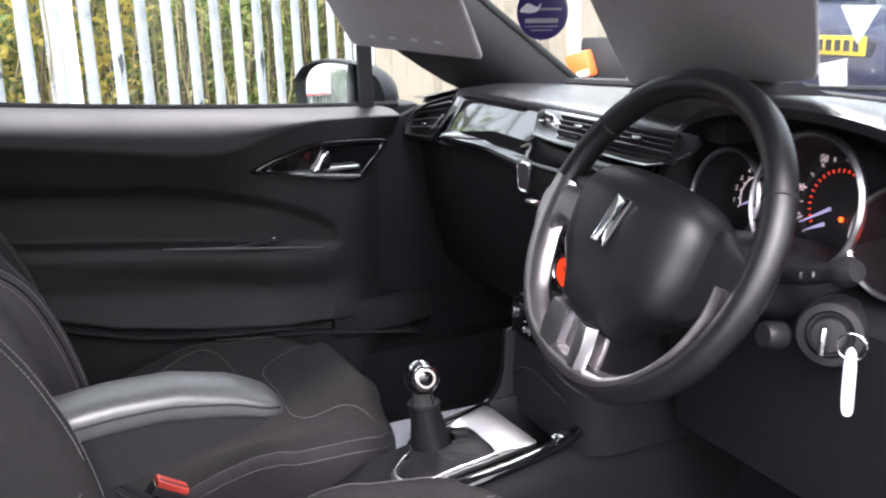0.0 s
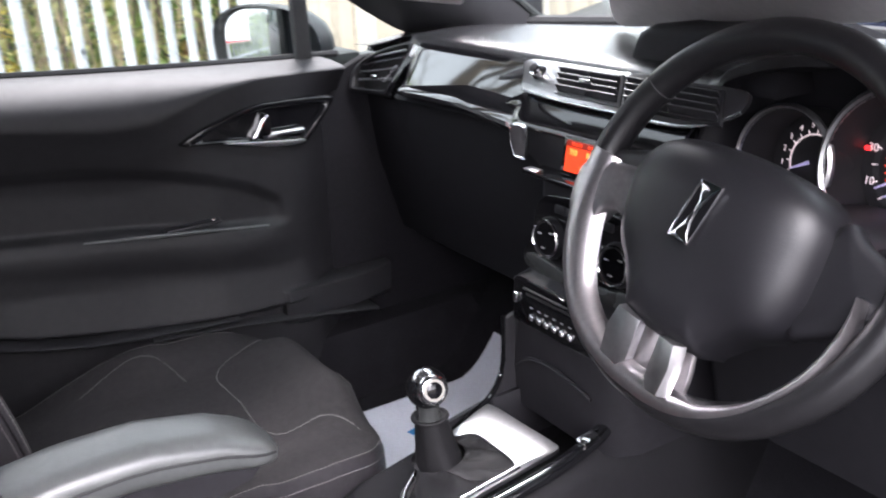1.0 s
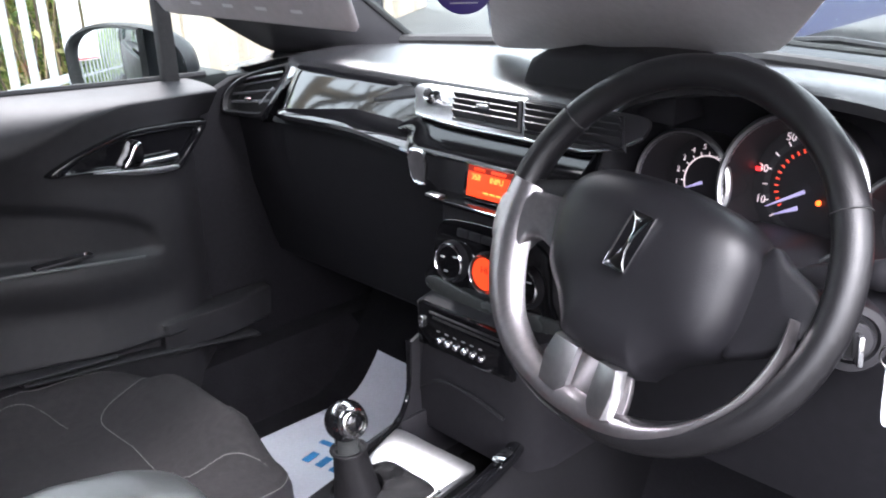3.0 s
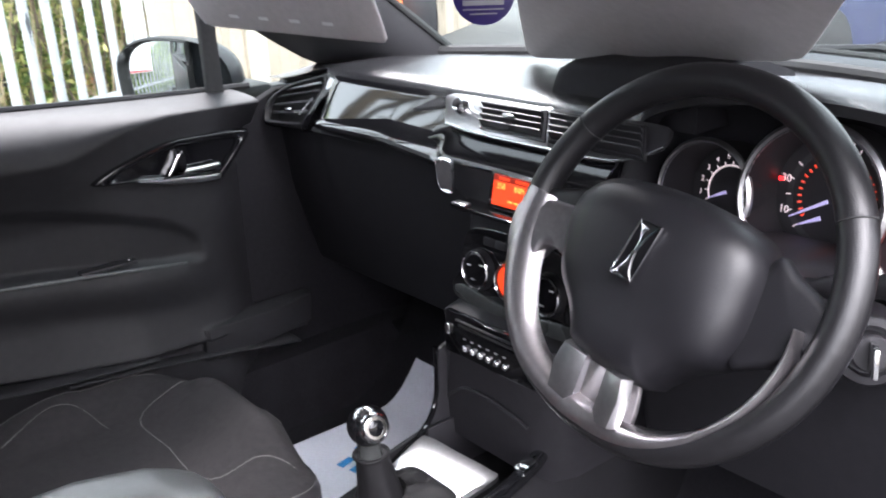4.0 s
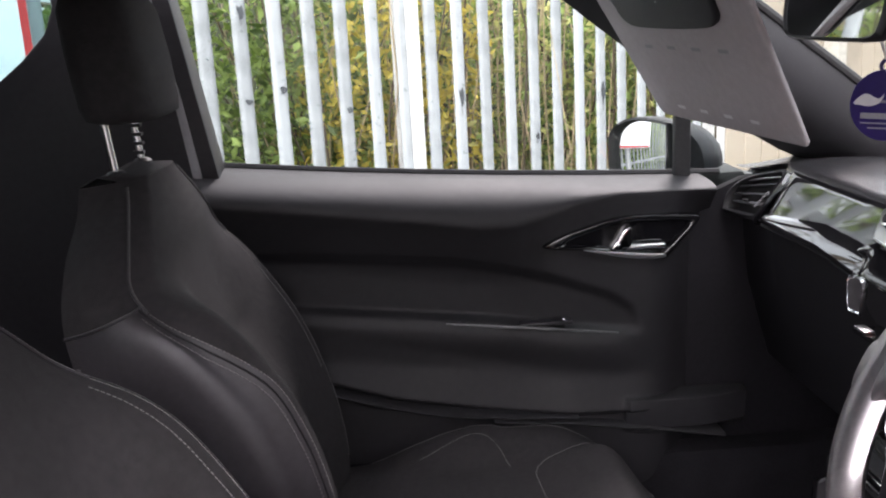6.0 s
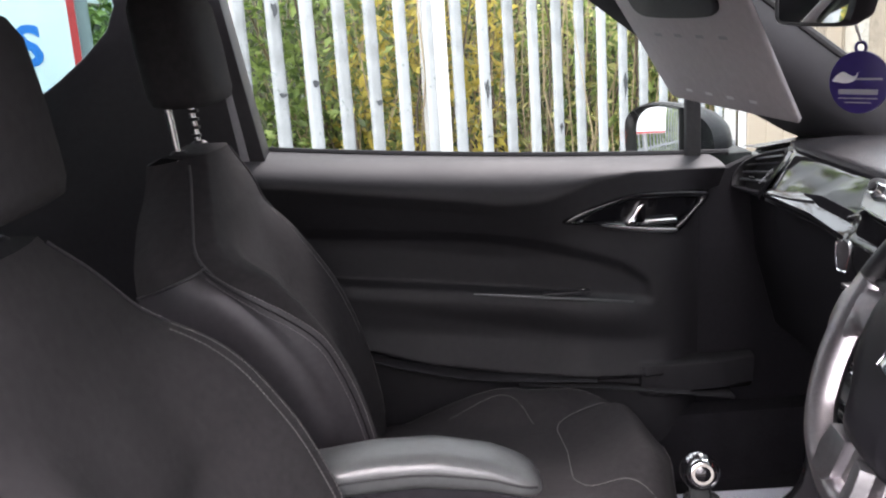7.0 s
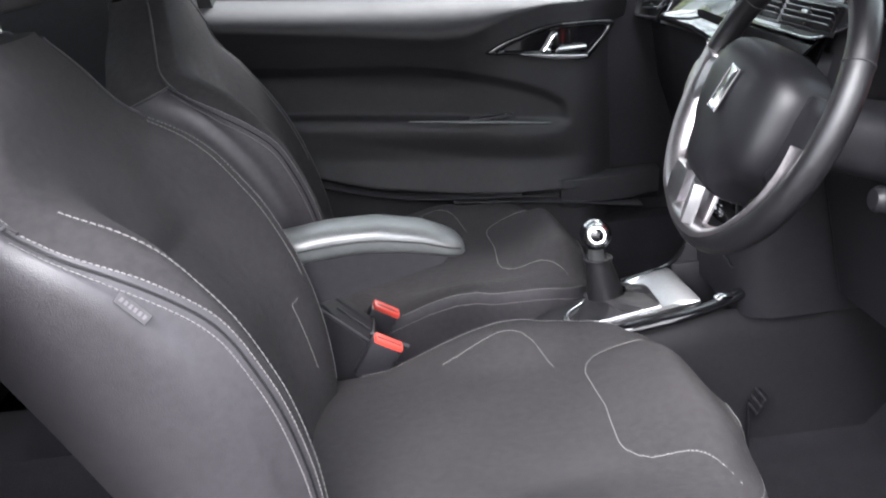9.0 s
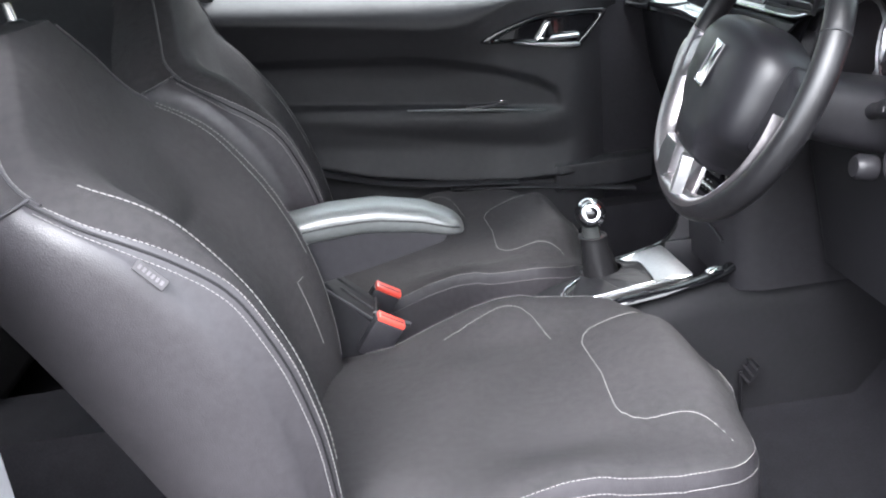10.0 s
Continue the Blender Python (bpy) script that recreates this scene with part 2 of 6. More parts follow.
def sheet(rows, depth):
    """A thick sheet: the grid and a copy shifted by depth, with a rim."""
    top = grid(rows)
    nr, nc = len(rows), len(rows[0])
    n = nr * nc
    P = np.vstack([top[0], top[0] + np.asarray(depth, float)])
    F = list(top[1]) + [tuple(i + n for i in f[::-1]) for f in top[1]]
    edge = [j for j in range(nc)] + [i * nc + nc - 1 for i in range(1, nr)] + [(nr - 1) * nc + j for j in range(nc - 2, -1, -1)] + [i * nc for i in range(nr - 2, 0, -1)]
    for a, b in zip(edge, edge[1:] + edge[:1]):
        F.append((b, a, a + n, b + n))
    return P, F


def tube(path, r, sides=8, closed=False, flat=1.0):
    """A round bar along a path; r is one radius or one for each point."""
    p = np.asarray(path, float)
    n = len(p)
    rr = np.full(n, r) if np.isscalar(r) else np.asarray(r, float)
    tan = np.roll(p, -1, 0) - np.roll(p, 1, 0) if closed else np.gradient(p, axis=0)
    tan /= np.linalg.norm(tan, axis=1)[:, None] + 1e-12
    ref = np.array([0, 0, 1.0]) if abs(tan[0][2]) < 0.9 else np.array([1.0, 0, 0])
    rows = []
    for i in range(n):
        a = np.cross(tan[i], ref)
        a /= np.linalg.norm(a) + 1e-12
        b = np.cross(a, tan[i])
        ref = b
        ang = np.linspace(0, 2 * np.pi, sides, endpoint=False)
        rows.append(p[i] + rr[i] * (np.outer(np.cos(ang), a) + flat * np.outer(np.sin(ang), b)))
    if closed:
        rows.append(rows[0])
        return grid(rows, wrap=True)
    return grid(rows, wrap=True, caps=True)


def from_bm(bm):
    bm.verts.index_update()
    m = np.array([v.co[:] for v in bm.verts]), [tuple(v.index for v in f.verts) for f in bm.faces]
    bm.free()
    return m


def rbox(x0, x1, y0, y1, z0, z1, r=0.003, seg=2):
    bm = bmesh.new()
    bmesh.ops.create_cube(bm, size=1)
    for v in bm.verts:
        v.co = ((x0 + x1) / 2 + v.co.x * (x1 - x0), (y0 + y1) / 2 + v.co.y * (y1 - y0), (z0 + z1) / 2 + v.co.z * (z1 - z0))
    if r:
        bmesh.ops.bevel(bm, geom=bm.edges[:], offset=r, segments=seg, affect="EDGES", profile=0.5)
    return from_bm(bm)


def plate(outline, depth, bevel=0.0, seg=2):
    """A flat plate in its own xy plane, from z = 0 up to depth, with rounded rims."""
    bm = bmesh.new()
    lo = [bm.verts.new((x, y, 0)) for x, y in outline]
    hi = [bm.verts.new((x, y, depth)) for x, y in outline]
    bm.faces.new(lo[::-1])
    top = bm.faces.new(hi)
    n = len(lo)
    for i in range(n):
        bm.faces.new((lo[i], lo[(i + 1) % n], hi[(i + 1) % n], hi[i]))
    bmesh.ops.recalc_face_normals(bm, faces=bm.faces[:])
    if bevel:
        bmesh.ops.bevel(bm, geom=list(top.edges), offset=bevel, segments=seg, affect="EDGES", profile=0.5)
    return from_bm(bm)


def hoop(outer, inner, depth, lift=0.0):
    """A frame between two outlines of as many points, in its own xy plane."""
    o, i = np.asarray(outer, float), np.asarray(inner, float)
    z = lambda a, h: np.column_stack([a, np.full(len(a), h)])
    mid = (o + i) / 2
    return grid([z(o, 0), z(o, depth * 0.6), z(mid, depth), z(i, depth * 0.6 + lift), z(i, 0), z(o, 0)], wrap=True)


def smooth_line(pts, n=40, closed=False):
    """Points on a smooth curve through pts."""
    p = np.asarray(pts, float)
    k = len(p)
    out = []
    spans = k if closed else k - 1
    for s in range(spans):
        a, b, c, d = (p[(s + o) % k] if closed else p[min(max(s + o, 0), k - 1)] for o in (-1, 0, 1, 2))
        m = max(2, n // spans)
        for t in np.linspace(0, 1, m, endpoint=False):
            out.append(0.5 * (2 * b + (c - a) * t + (2 * a - 5 * b + 4 * c - d) * t * t + (3 * b - a - 3 * c + d) * t ** 3))
    if not closed:
        out.append(p[-1])
    return np.array(out)


def disc(r, n=40, cx=0.0, cy=0.0, squash=1.0):
    a = np.linspace(0, 2 * np.pi, n, endpoint=False)
    return [(cx + r * math.cos(t), cy + squash * r * math.sin(t)) for t in a]


def lathe(profile, n=40):
    """A turned body round its own z axis from (radius, height) pairs."""
    a = np.linspace(0, 2 * np.pi, n, endpoint=False)
    rows = [np.column_stack([r * np.cos(a), r * np.sin(a), np.full(n, h)]) for r, h in profile]
    return grid(rows, wrap=True, caps=True)


def basis(origin, ex, ey):
    """The pose with x along ex and y (nearly) along ey."""
    ex, ey = Vector(ex).normalized(), Vector(ey)
    ez = ex.cross(ey).normalized()
    ey = ez.cross(ex)
    m = Matrix((ex, ey, ez)).transposed().to_4x4()
    m.translation = origin
    return m


def sm(a, b, x):
    t = np.clip((x - a) / (b - a), 0, 1)
    return t * t * (3 - 2 * t)


def mesh_object(name, m, material, sharp=35):
    me = bpy.data.meshes.new(name)
    me.from_pydata([tuple(p) for p in np.asarray(m[0], float)], [], [list(f) for f in m[1]])
    bm = bmesh.new()
    bm.from_mesh(me)
    bmesh.ops.recalc_face_normals(bm, faces=bm.faces[:])
    bm.to_mesh(me)
    bm.free()
    me.shade_smooth()
    if sharp < 180:
        me.set_sharp_from_angle(angle=radians(sharp))
    me.materials.append(material)
    return new(name, me)


def part(name, m, material, parent, label="", sharp=35):
    ob = mesh_object(name, m, material, sharp)
    ob.parent = parent
    ob.matrix_parent_inverse = parent.matrix_world.inverted()
    return tagged(ob, label)


def thing(name, label, category, at=(0, 0, 0), group="", kind=""):
    ob = new(name)
    ob.location = at
    ob.empty_display_size = 0.05
    bpy.context.view_layer.update()
    return tagged(ob, label, category, group, kind)


def letters(name, text, size, mx, material, parent, align="CENTER", bold=0.0):
    cu = bpy.data.curves.new(name, "FONT")
    cu.body, cu.size, cu.align_x, cu.align_y, cu.extrude, cu.offset = text, size, align, "CENTER", 0.0002, bold
    cu.resolution_u = 3
    tmp = new(name, cu)
    bpy.context.view_layer.update()
    me = bpy.data.meshes.new_from_object(tmp)
    bpy.data.objects.remove(tmp)
    p = np.array([v.co[:] for v in me.vertices]), [tuple(f.vertices) for f in me.polygons]
    return part(name, moved(p, mx), material, parent)


def stitches(name, path, parent, up, pitch=0.0060, length=0.0042, r=0.00065, material=None, label="pale stitching"):
    """A row of short threads along a path, lying a little proud along up."""
    p = np.asarray(path, float)
    d = np.r_[0, np.cumsum(np.linalg.norm(np.diff(p, axis=0), axis=1))]
    at = lambda s: np.array([np.interp(s, d, p[:, k]) for k in range(3)])
    up = np.asarray(up, float)
    ms, s = [], 0.0
    while s + length < d[-1]:
        ms.append(tube([at(s) + up * 0.0003, at(s + length / 2) + up * r, at(s + length) + up * 0.0003], r, 4))
        s += pitch
    if ms:
        return part(name, joined(*ms), material or THREAD, parent, label)


# ---- ground and car shell ----
CX, CZ = (1, 0, 0), (0, 0, 1)
ground = tagged(mesh_object("ground", grid([[(x, y, -0.02 * math.sin(x * 0.7) * math.cos(y * 0.5) * (abs(x) < 30)) for x in np.r_[-2000, -200, np.linspace(-30, 30, 25), 200, 2000]] for y in np.r_[-2000, -200, np.linspace(-30, 30, 25), 200, 2000]]), ASPHALT), "grey asphalt yard around the parked car", "ground", kind="structure")


def belt(x):
    return 0.9505 - 0.093 * x + 0.035 * x * x


# floor pan with tunnel, toe board and outer sills
def floor_row(x):
    toe = 0.34 * sm(0.86, 1.18, x) + 0.02
    tun = 0.15 - 0.03 * sm(0.5, 1.0, x)
    ys = [-0.80, -0.76, -0.70, -0.67, -0.64, -0.40, -0.17, -0.13, -0.09, 0.09, 0.13, 0.17, 0.40, 0.64, 0.67, 0.70, 0.76, 0.80]
    zs = [0.20, 0.36, 0.37, 0.36, 0.20, 0.20, 0.20, 0.24, 0.20 + tun, 0.20 + tun, 0.24, 0.20, 0.20, 0.20, 0.36, 0.37, 0.36, 0.20]
    out = []
    for y, z in zip(ys, zs):
        out.append((x, y, max(z, 0.20 + toe) if abs(y) < 0.66 else z))
    return out


tagged(mesh_object("floor", sheet([floor_row(x) for x in np.r_[-1.5, -0.9, np.linspace(-0.4, 0.8, 8), np.linspace(0.86, 1.25, 10)]], (0, 0, -0.05)), CARPET, 50), "dark carpeted car floor with centre tunnel", "floor", kind="structure")


# roof: outer panel and lining
def roof_row(x, drop):
    t = (x + 0.6) / 1.05
    h = 1.44 - 0.055 * max(0, t) ** 2.5 - 0.10 * max(0, -t * 1.3) ** 1.5 - drop
    return [(x, y, h - 0.07 * abs(y / 0.62) ** 4) for y in np.linspace(-0.62, 0.62, 17)]


XS = np.linspace(-1.45, 0.63, 17)
tagged(mesh_object("roof", sheet([roof_row(x, -0.05) for x in XS], (0, 0, -0.02)), BODYPAINT), "dark painted car roof", "roof", kind="structure")
tagged(mesh_object("ceiling", sheet([roof_row(x, 0.0) for x in XS], (0, 0, 0.012)), LINING), "mid grey fabric roof lining", "ceiling", kind="structure")


# side walls: pillars and rear quarters, one on each side
def slab(name, outline, y, depth, material, label, category, mirror=1, bevel=0.006):
    m = plate(outline, depth, bevel)
    mx = basis((0, y, 0), CX, CZ) if mirror > 0 else basis((0, y, 0), (1, 0, 0), (0, 0, 1)) @ Matrix.Diagonal((1, 1, -1, 1))
    return tagged(mesh_object(name, moved(m, mx), material), label, category, kind="structure")


def a_pillar(side):
    """From the dash corner up to the roof, wide at its foot."""
    rows = []
    for t in np.linspace(0, 1.12, 13):
        wx, wz = 1.118 + (0.603 - 1.118) * t, 0.940 + (1.335 - 0.940) * t
        dx, dz = 0.965 + (0.36 - 0.965) * t ** 0.8, 0.905 + (1.315 - 0.905) * t ** 0.95
        wy, dy = 0.565 + 0.0 * t, 0.745 - 0.12 * t
        a, d = np.array([wx, wy * side, wz]), np.array([dx, dy * side, dz])
        mid = (a + d) / 2 + np.array([-0.03, -0.055 * side, 0.0])
        out = (a + d) / 2 + np.array([0.03, 0.05 * side, 0.02])
        rows.append([a, a * 0.6 + mid * 0.4 + np.array([-0.012, -0.012 * side, 0]), mid, d * 0.6 + mid * 0.4 + np.array([-0.004, -0.012 * side, 0]), d, out])
    return grid(rows, wrap=True, caps=True)


for side, nm in ((1, "passenger"), (-1, "driver")):
    tagged(mesh_object("a_pillar", a_pillar(side), PILLAR, 50), "dark grey trimmed windscreen pillar", "pillar", kind="structure")
tagged(mesh_object("windscreen_seal", tube([(1.272 - 0.55 * y * y, y, 0.945) for y in np.linspace(-0.58, 0.58, 24)], 0.011, 8), RUBBER), "black rubber seal along the windscreen foot", "seal", kind="structure")
for s in (1, -1):
    tagged(mesh_object("windscreen_seal", tube([(1.118 + (0.603 - 1.118) * t + 0.003, s * 0.566, 0.945 + (1.342 - 0.945) * t) for t in np.linspace(0, 1, 10)], 0.008, 8), RUBBER), "black rubber seal along the pillar", "seal", kind="structure")

# passenger side: pillar behind the door window, grey strip, quarter window and rear panel
slab("pillar_strip", [(-0.214, 0.945), (-0.237, 1.10), (-0.286, 1.37), (-0.305, 1.37), (-0.254, 1.10), (-0.234, 0.945)], 0.716, 0.009, PALEGREY, "pale grey strip on the window pillar", "trim")
slab("rear_quarter", [(-0.31, 0.20), (-0.31, 0.94), (-0.183, 0.94), (-0.255, 1.37), (-0.455, 1.37), (-0.448, 1.28), (-0.468, 1.235), (-0.515, 1.19), (-0.575, 1.145), (-0.75, 1.03), (-0.95, 1.00), (-1.45, 1.05), (-1.45, 0.20)], 0.78, 0.07, DARK, "black plastic rear side panel and window pillar", "panel")
slab("rear_quarter", [(-0.95, 1.00), (-1.45, 1.05), (-1.45, 1.37), (-0.80, 1.37)], 0.78, 0.05, PILLAR, "dark rear pillar trim", "pillar")
# driver side behind the open doorway
slab("rear_quarter", [(-0.36, 0.20), (-0.34, 0.94), (-0.40, 1.02), (-0.75, 1.02), (-0.95, 1.00), (-1.45, 1.05), (-1.45, 0.20)], -0.78, 0.07, DARK, "black plastic rear side panel", "panel", mirror=-1)
slab("rear_quarter", [(-0.95, 1.00), (-1.45, 1.05), (-1.45, 1.37), (-0.80, 1.37)], -0.78, 0.05, PILLAR, "dark rear pillar trim", "pillar", mirror=-1)
qw = slab("quarter_window", [(-0.40, 1.02), (-0.42, 1.37), (-0.80, 1.37), (-0.95, 1.00), (-0.75, 1.02)], -0.797, 0.004, REARDIM, "tinted rear side window", "window", mirror=-1, bevel=0)
qw.visible_shadow = False
slab("b_pillar", [(-0.235, 0.36), (-0.235, 0.94), (-0.30, 1.37), (-0.40, 1.37), (-0.33, 0.94), (-0.33, 0.36)], -0.77, 0.05, PALEGREY, "grey trimmed pillar behind the driver doorway", "pillar", mirror=-1)
tagged(mesh_object("rear_wall", joined(rbox(-1.52, -1.45, -0.80, 0.80, 0.18, 0.98, 0.01), rbox(-1.52, -1.45, -0.80, -0.60, 0.98, 1.42, 0.01), rbox(-1.52, -1.45, 0.60, 0.80, 0.98, 1.42, 0.01)), DARK), "dark tailgate trim closing the rear", "wall", kind="structure")
rw = tagged(mesh_object("rear_window", rbox(-1.50, -1.494, -0.60, 0.60, 0.98, 1.42, 0), REARDIM), "tinted tailgate window", "window", kind="structure")
rw.visible_shadow = False
slab("kick_panel", [(0.60, 0.18), (0.66, 0.60), (0.70, 0.86), (0.80, 0.90), (0.99, 0.905), (1.22, 0.90), (1.24, 0.18)], 0.735, 0.02, KICK, "black footwell side panel", "panel")
slab("kick_panel", [(0.62, 0.18), (0.70, 0.60), (0.74, 0.86), (0.80, 0.90), (0.99, 0.905), (1.22, 0.90), (1.24, 0.18)], -0.735, 0.02, KICK, "black footwell side panel", "panel", mirror=-1)
tagged(mesh_object("bulkhead", rbox(1.20, 1.30, -0.80, 0.80, 0.18, 0.915, 0.01), DARK), "black bulkhead behind the dashboard", "wall", kind="structure")

tagged(mesh_object("header_rail", rbox(0.585, 0.665, -0.60, 0.60, 1.352, 1.415, 0.012), LINING), "dark trimmed rail above the windscreen", "trim", kind="structure")

# windscreen and passenger windows
ws = tagged(mesh_object("windscreen", sheet([[(xb + (0.63 - 0.03 * (y / 0.6) ** 2 - xb) * t, y * (1 - 0.03 * t), 0.945 + (1.355 - 0.945) * t - 0.02 * (y / 0.6) ** 2 + 0.02 * math.sin(math.pi * t)) for y, xb in ((y, 1.298 - 0.55 * y * y) for y in np.linspace(-0.575, 0.575, 15))] for t in np.linspace(0, 1, 9)], (0.003, 0, 0.004)), GLASS), "clear windscreen with drops of rain", "window", kind="structure")
ws.visible_shadow = False
for nm, outl in (("window", [(-0.22, 0.93), (-0.24, 1.365), (0.30, 1.36), (0.36, 1.335), (0.70, 1.10), (0.985, 0.91), (0.80, 0.875), (0.4, 0.90)]), ("quarter_window", [(-0.46, 1.235), (-0.45, 1.37), (-0.80, 1.37), (-0.95, 1.0), (-0.75, 1.03), (-0.575, 1.145)])):
    g = slab(nm, outl, 0.797, 0.004, TEAL if nm == "quarter_window" else GLASS, "clear side window with drops of rain", "window", bevel=0)
    g.visible_shadow = False
tagged(mesh_object("window_post", rbox(0.684, 0.716, 0.766, 0.788, 0.86, 1.13, 0.005), RUBBER), "black upright bar at the front of the side window", "trim", kind="structure")

# ---- passenger door ----
door = thing("door_passenger", "closed passenger door with dark moulded plastic panel", "car door", (0.25, 0.68, 0.3), kind="structure")


def crease(x):
    return np.interp(x, [-0.35, -0.171, 0.134, 0.289, 0.36, 0.405, 0.47, 0.553, 0.65, 0.76], [0.925, 0.911, 0.870, 0.846, 0.846, 0.858, 0.880, 0.893, 0.893, 0.885])


def door_y(x, z):
    """The panel's inner face: how far it stands from the middle of the car."""
    b = belt(x)
    c = np.minimum(crease(x), b - 0.012)
    f = np.clip((b - z) / (b - c), 0, 1)
    cap = 0.785 - 0.130 * np.sqrt(1 - (1 - f) ** 2)
    y = np.where(z > c, cap, 0.655 + (0.012 + 0.030 * sm(0.46, 0.30, x)) * sm(-0.03, 0.13, c - z) - (0.012 + 0.030 * sm(0.46, 0.30, x)) * 0.09 * sm(0.03, 0.0, c - z))
    low = sm(0.0, 0.02, c - z)
    # arm recess with its rounded front end
    zr = np.interp(x, [-0.35, -0.017, 0.233, 0.338, 0.444, 0.53, 0.575, 0.592], [0.83, 0.805, 0.783, 0.762, 0.736, 0.703, 0.672, 0.640])
    zl = 0.663 - 0.118 * (x - 0.222)
    inside = sm(-0.008, 0.022, zr - z) * sm(-0.006, 0.012, z - zl) * sm(0.0, 0.03, 0.592 - x)
    bul = sm(-0.014, 0.03, zl - z) * sm(-0.02, 0.05, z - zl + 0.085) * sm(0.0, 0.10, 0.62 - x)
    y = y + low * (0.011 * inside - 0.012 * bul)
    # lower panel slopes inwards to a step
    zu = np.interp(x, [-0.35, -0.123, 0.013, 0.331, 0.55], [0.70, 0.67, 0.649, 0.581, 0.55])
    zs = np.interp(x, [-0.35, -0.006, 0.11, 0.305, 0.46, 0.7], [0.62, 0.548, 0.51, 0.474, 0.466, 0.462])
    k = np.clip((zu - z) / (zu - zs), 0, 1)
    lower = sm(-0.01, 0.03, zu - z)
    y = y + lower * (-0.022 * k ** 1.2 * sm(0.0, 0.2, 0.72 - x))
    step = sm(-0.006, 0.012, zs - z)
    y = y + step * 0.026 * sm(0.0, 0.2, 0.72 - x)
    # map pocket
    zp = 0.490 - 0.02 * (x - 0.56)
    pk = sm(0.552, 0.564, x) * sm(-0.003, 0.004, zp - z) * sm(0.0, 0.01, z - 0.425 + 0.13 * (x - 0.5)) * sm(0.0, 0.06, 0.80 - x)
    y = y - 0.010 * pk
    lip = sm(0.36, 0.46, x) * sm(-0.003, 0.006, 0.452 - 0.16 * (x - 0.44) - z)
    y = y - 0.012 * lip
    return y




def door_rows(vs, low):
    """Rows of the panel: the sill cap above the crease, or the panel from the crease down."""
    out = []
    for v in vs:
        zmid = 0.93 + (0.26 - 0.93) * v if low else 0.90
        xf = float(np.interp(zmid, [0.26, 0.5, 0.679, 0.812, 0.93], [0.72, 0.735, 0.738, 0.740, 0.735]))
        X = -0.33 + (xf + 0.33) * np.linspace(0, 1, 150)
        b = belt(X)
        c = np.minimum(crease(X), b - 0.012) - 0.004
        Z = c + (0.26 - c) * v if low else b + (c - b) * v
        Y = door_y(X, Z)
        Y = Y + (0.739 - Y) * sm(xf - 0.17, xf, X) ** 2.2 * sm(0.92, 0.80, Z)
        out.append(np.column_stack([X, Y, Z]))
    return out


part("sill_cap", sheet(door_rows(np.linspace(0, 1, 26), False), (0, 0.05, -0.002)), PLASTIC, door, "soft black grained sill cap", 40)
part("door_panel", sheet(door_rows(np.linspace(0, 1, 170), True), (0, 0.05, -0.002)), DOORLOW, door, "black grained door panel with its sheen toned down", 40)
part("door_skin", moved(plate([(-0.33, 0.20), (-0.33, belt(-0.33) - 0.01), (0.3, belt(0.3) - 0.012), (0.80, 0.885), (1.0, 0.89), (1.0, 0.5), (0.85, 0.22)], 0.03, 0.01), basis((0, 0.87, 0), CX, CZ)), BODYPAINT, door, "dark painted outer skin")
part("sill_seal", tube([(x, 0.792, belt(x) + 0.002) for x in np.linspace(-0.21, 0.78, 30)], 0.007, 6), RUBBER, door)
E = basis((0, 0.664, 0), CX, CZ)
bez = smooth_line([(0.404, 0.799), (0.432, 0.818), (0.477, 0.834), (0.545, 0.851), (0.62, 0.852), (0.690, 0.848), (0.700, 0.838), (0.676, 0.808), (0.648, 0.777), (0.626, 0.764), (0.573, 0.770), (0.53, 0.780), (0.470, 0.792)], 78, True)
cen = np.array([0.585, 0.812])
inner = cen + (bez - cen) * np.array([0.76, 0.64])
part("handle_bezel", moved(grid([np.column_stack([bez * (1 - k) + inner * k, np.full(len(bez), h)]) for k, h in ((0.0, -0.004), (0.03, 0.006), (0.14, 0.012), (0.40, 0.0135), (0.80, 0.011), (1.0, 0.003))], wrap=True), E), GLOSS, door, "gloss black pointed bezel", 50)
part("handle_bowl", moved(plate([tuple(p) for p in cen + (bez - cen) * np.array([0.80, 0.70])], 0.003), E), GLOSS, door, "gloss black hand recess")
lever = part("door_lever", moved(plate(smooth_line([(0.531, 0.792), (0.541, 0.808), (0.554, 0.828), (0.566, 0.831), (0.568, 0.806), (0.560, 0.790)], 24, True).tolist(), 0.022, 0.003), E), CHROME, door, "chrome pull lever")
part("lever_bar", moved(rbox(0.545, 0.632, 0.789, 0.800, 0.010, 0.022, 0.0045, 3), E), SATIN, lever, "satin bar of the lever")
part("bezel_highlight", moved(plate(smooth_line([(0.478, 0.793), (0.54, 0.786), (0.60, 0.779), (0.632, 0.776), (0.624, 0.768), (0.56, 0.773)], 24, True).tolist(), 0.015, 0.002), E), SATIN, door, "satin lower lip of the bezel")
# Paler strip added as the highlight along the armrest ledge.
part("ledge_highlight", tube([(x, 0.640, 0.671 - 0.122 * (x - 0.216)) for x in np.linspace(0.216, 0.540, 20)], [0.0012 + 0.0022 * math.sin(math.pi * t) for t in np.linspace(0.05, 0.95, 20)], 8), ARMPAD, door, "thin pale strip, the ledge highlight put in as a shape")
part("window_switch", rbox(0.355, 0.455, 0.646, 0.668, 0.652, 0.659, 0.003), DARK, door, "gloss black window switch")
part("switch_mark", moved(rbox(-0.004, 0.004, -0.0015, 0.0015, -0.002, 0.002, 0.0008), Matrix.Translation((0.438, 0.640, 0.664))), CHROME, door, "small bright switch tip")
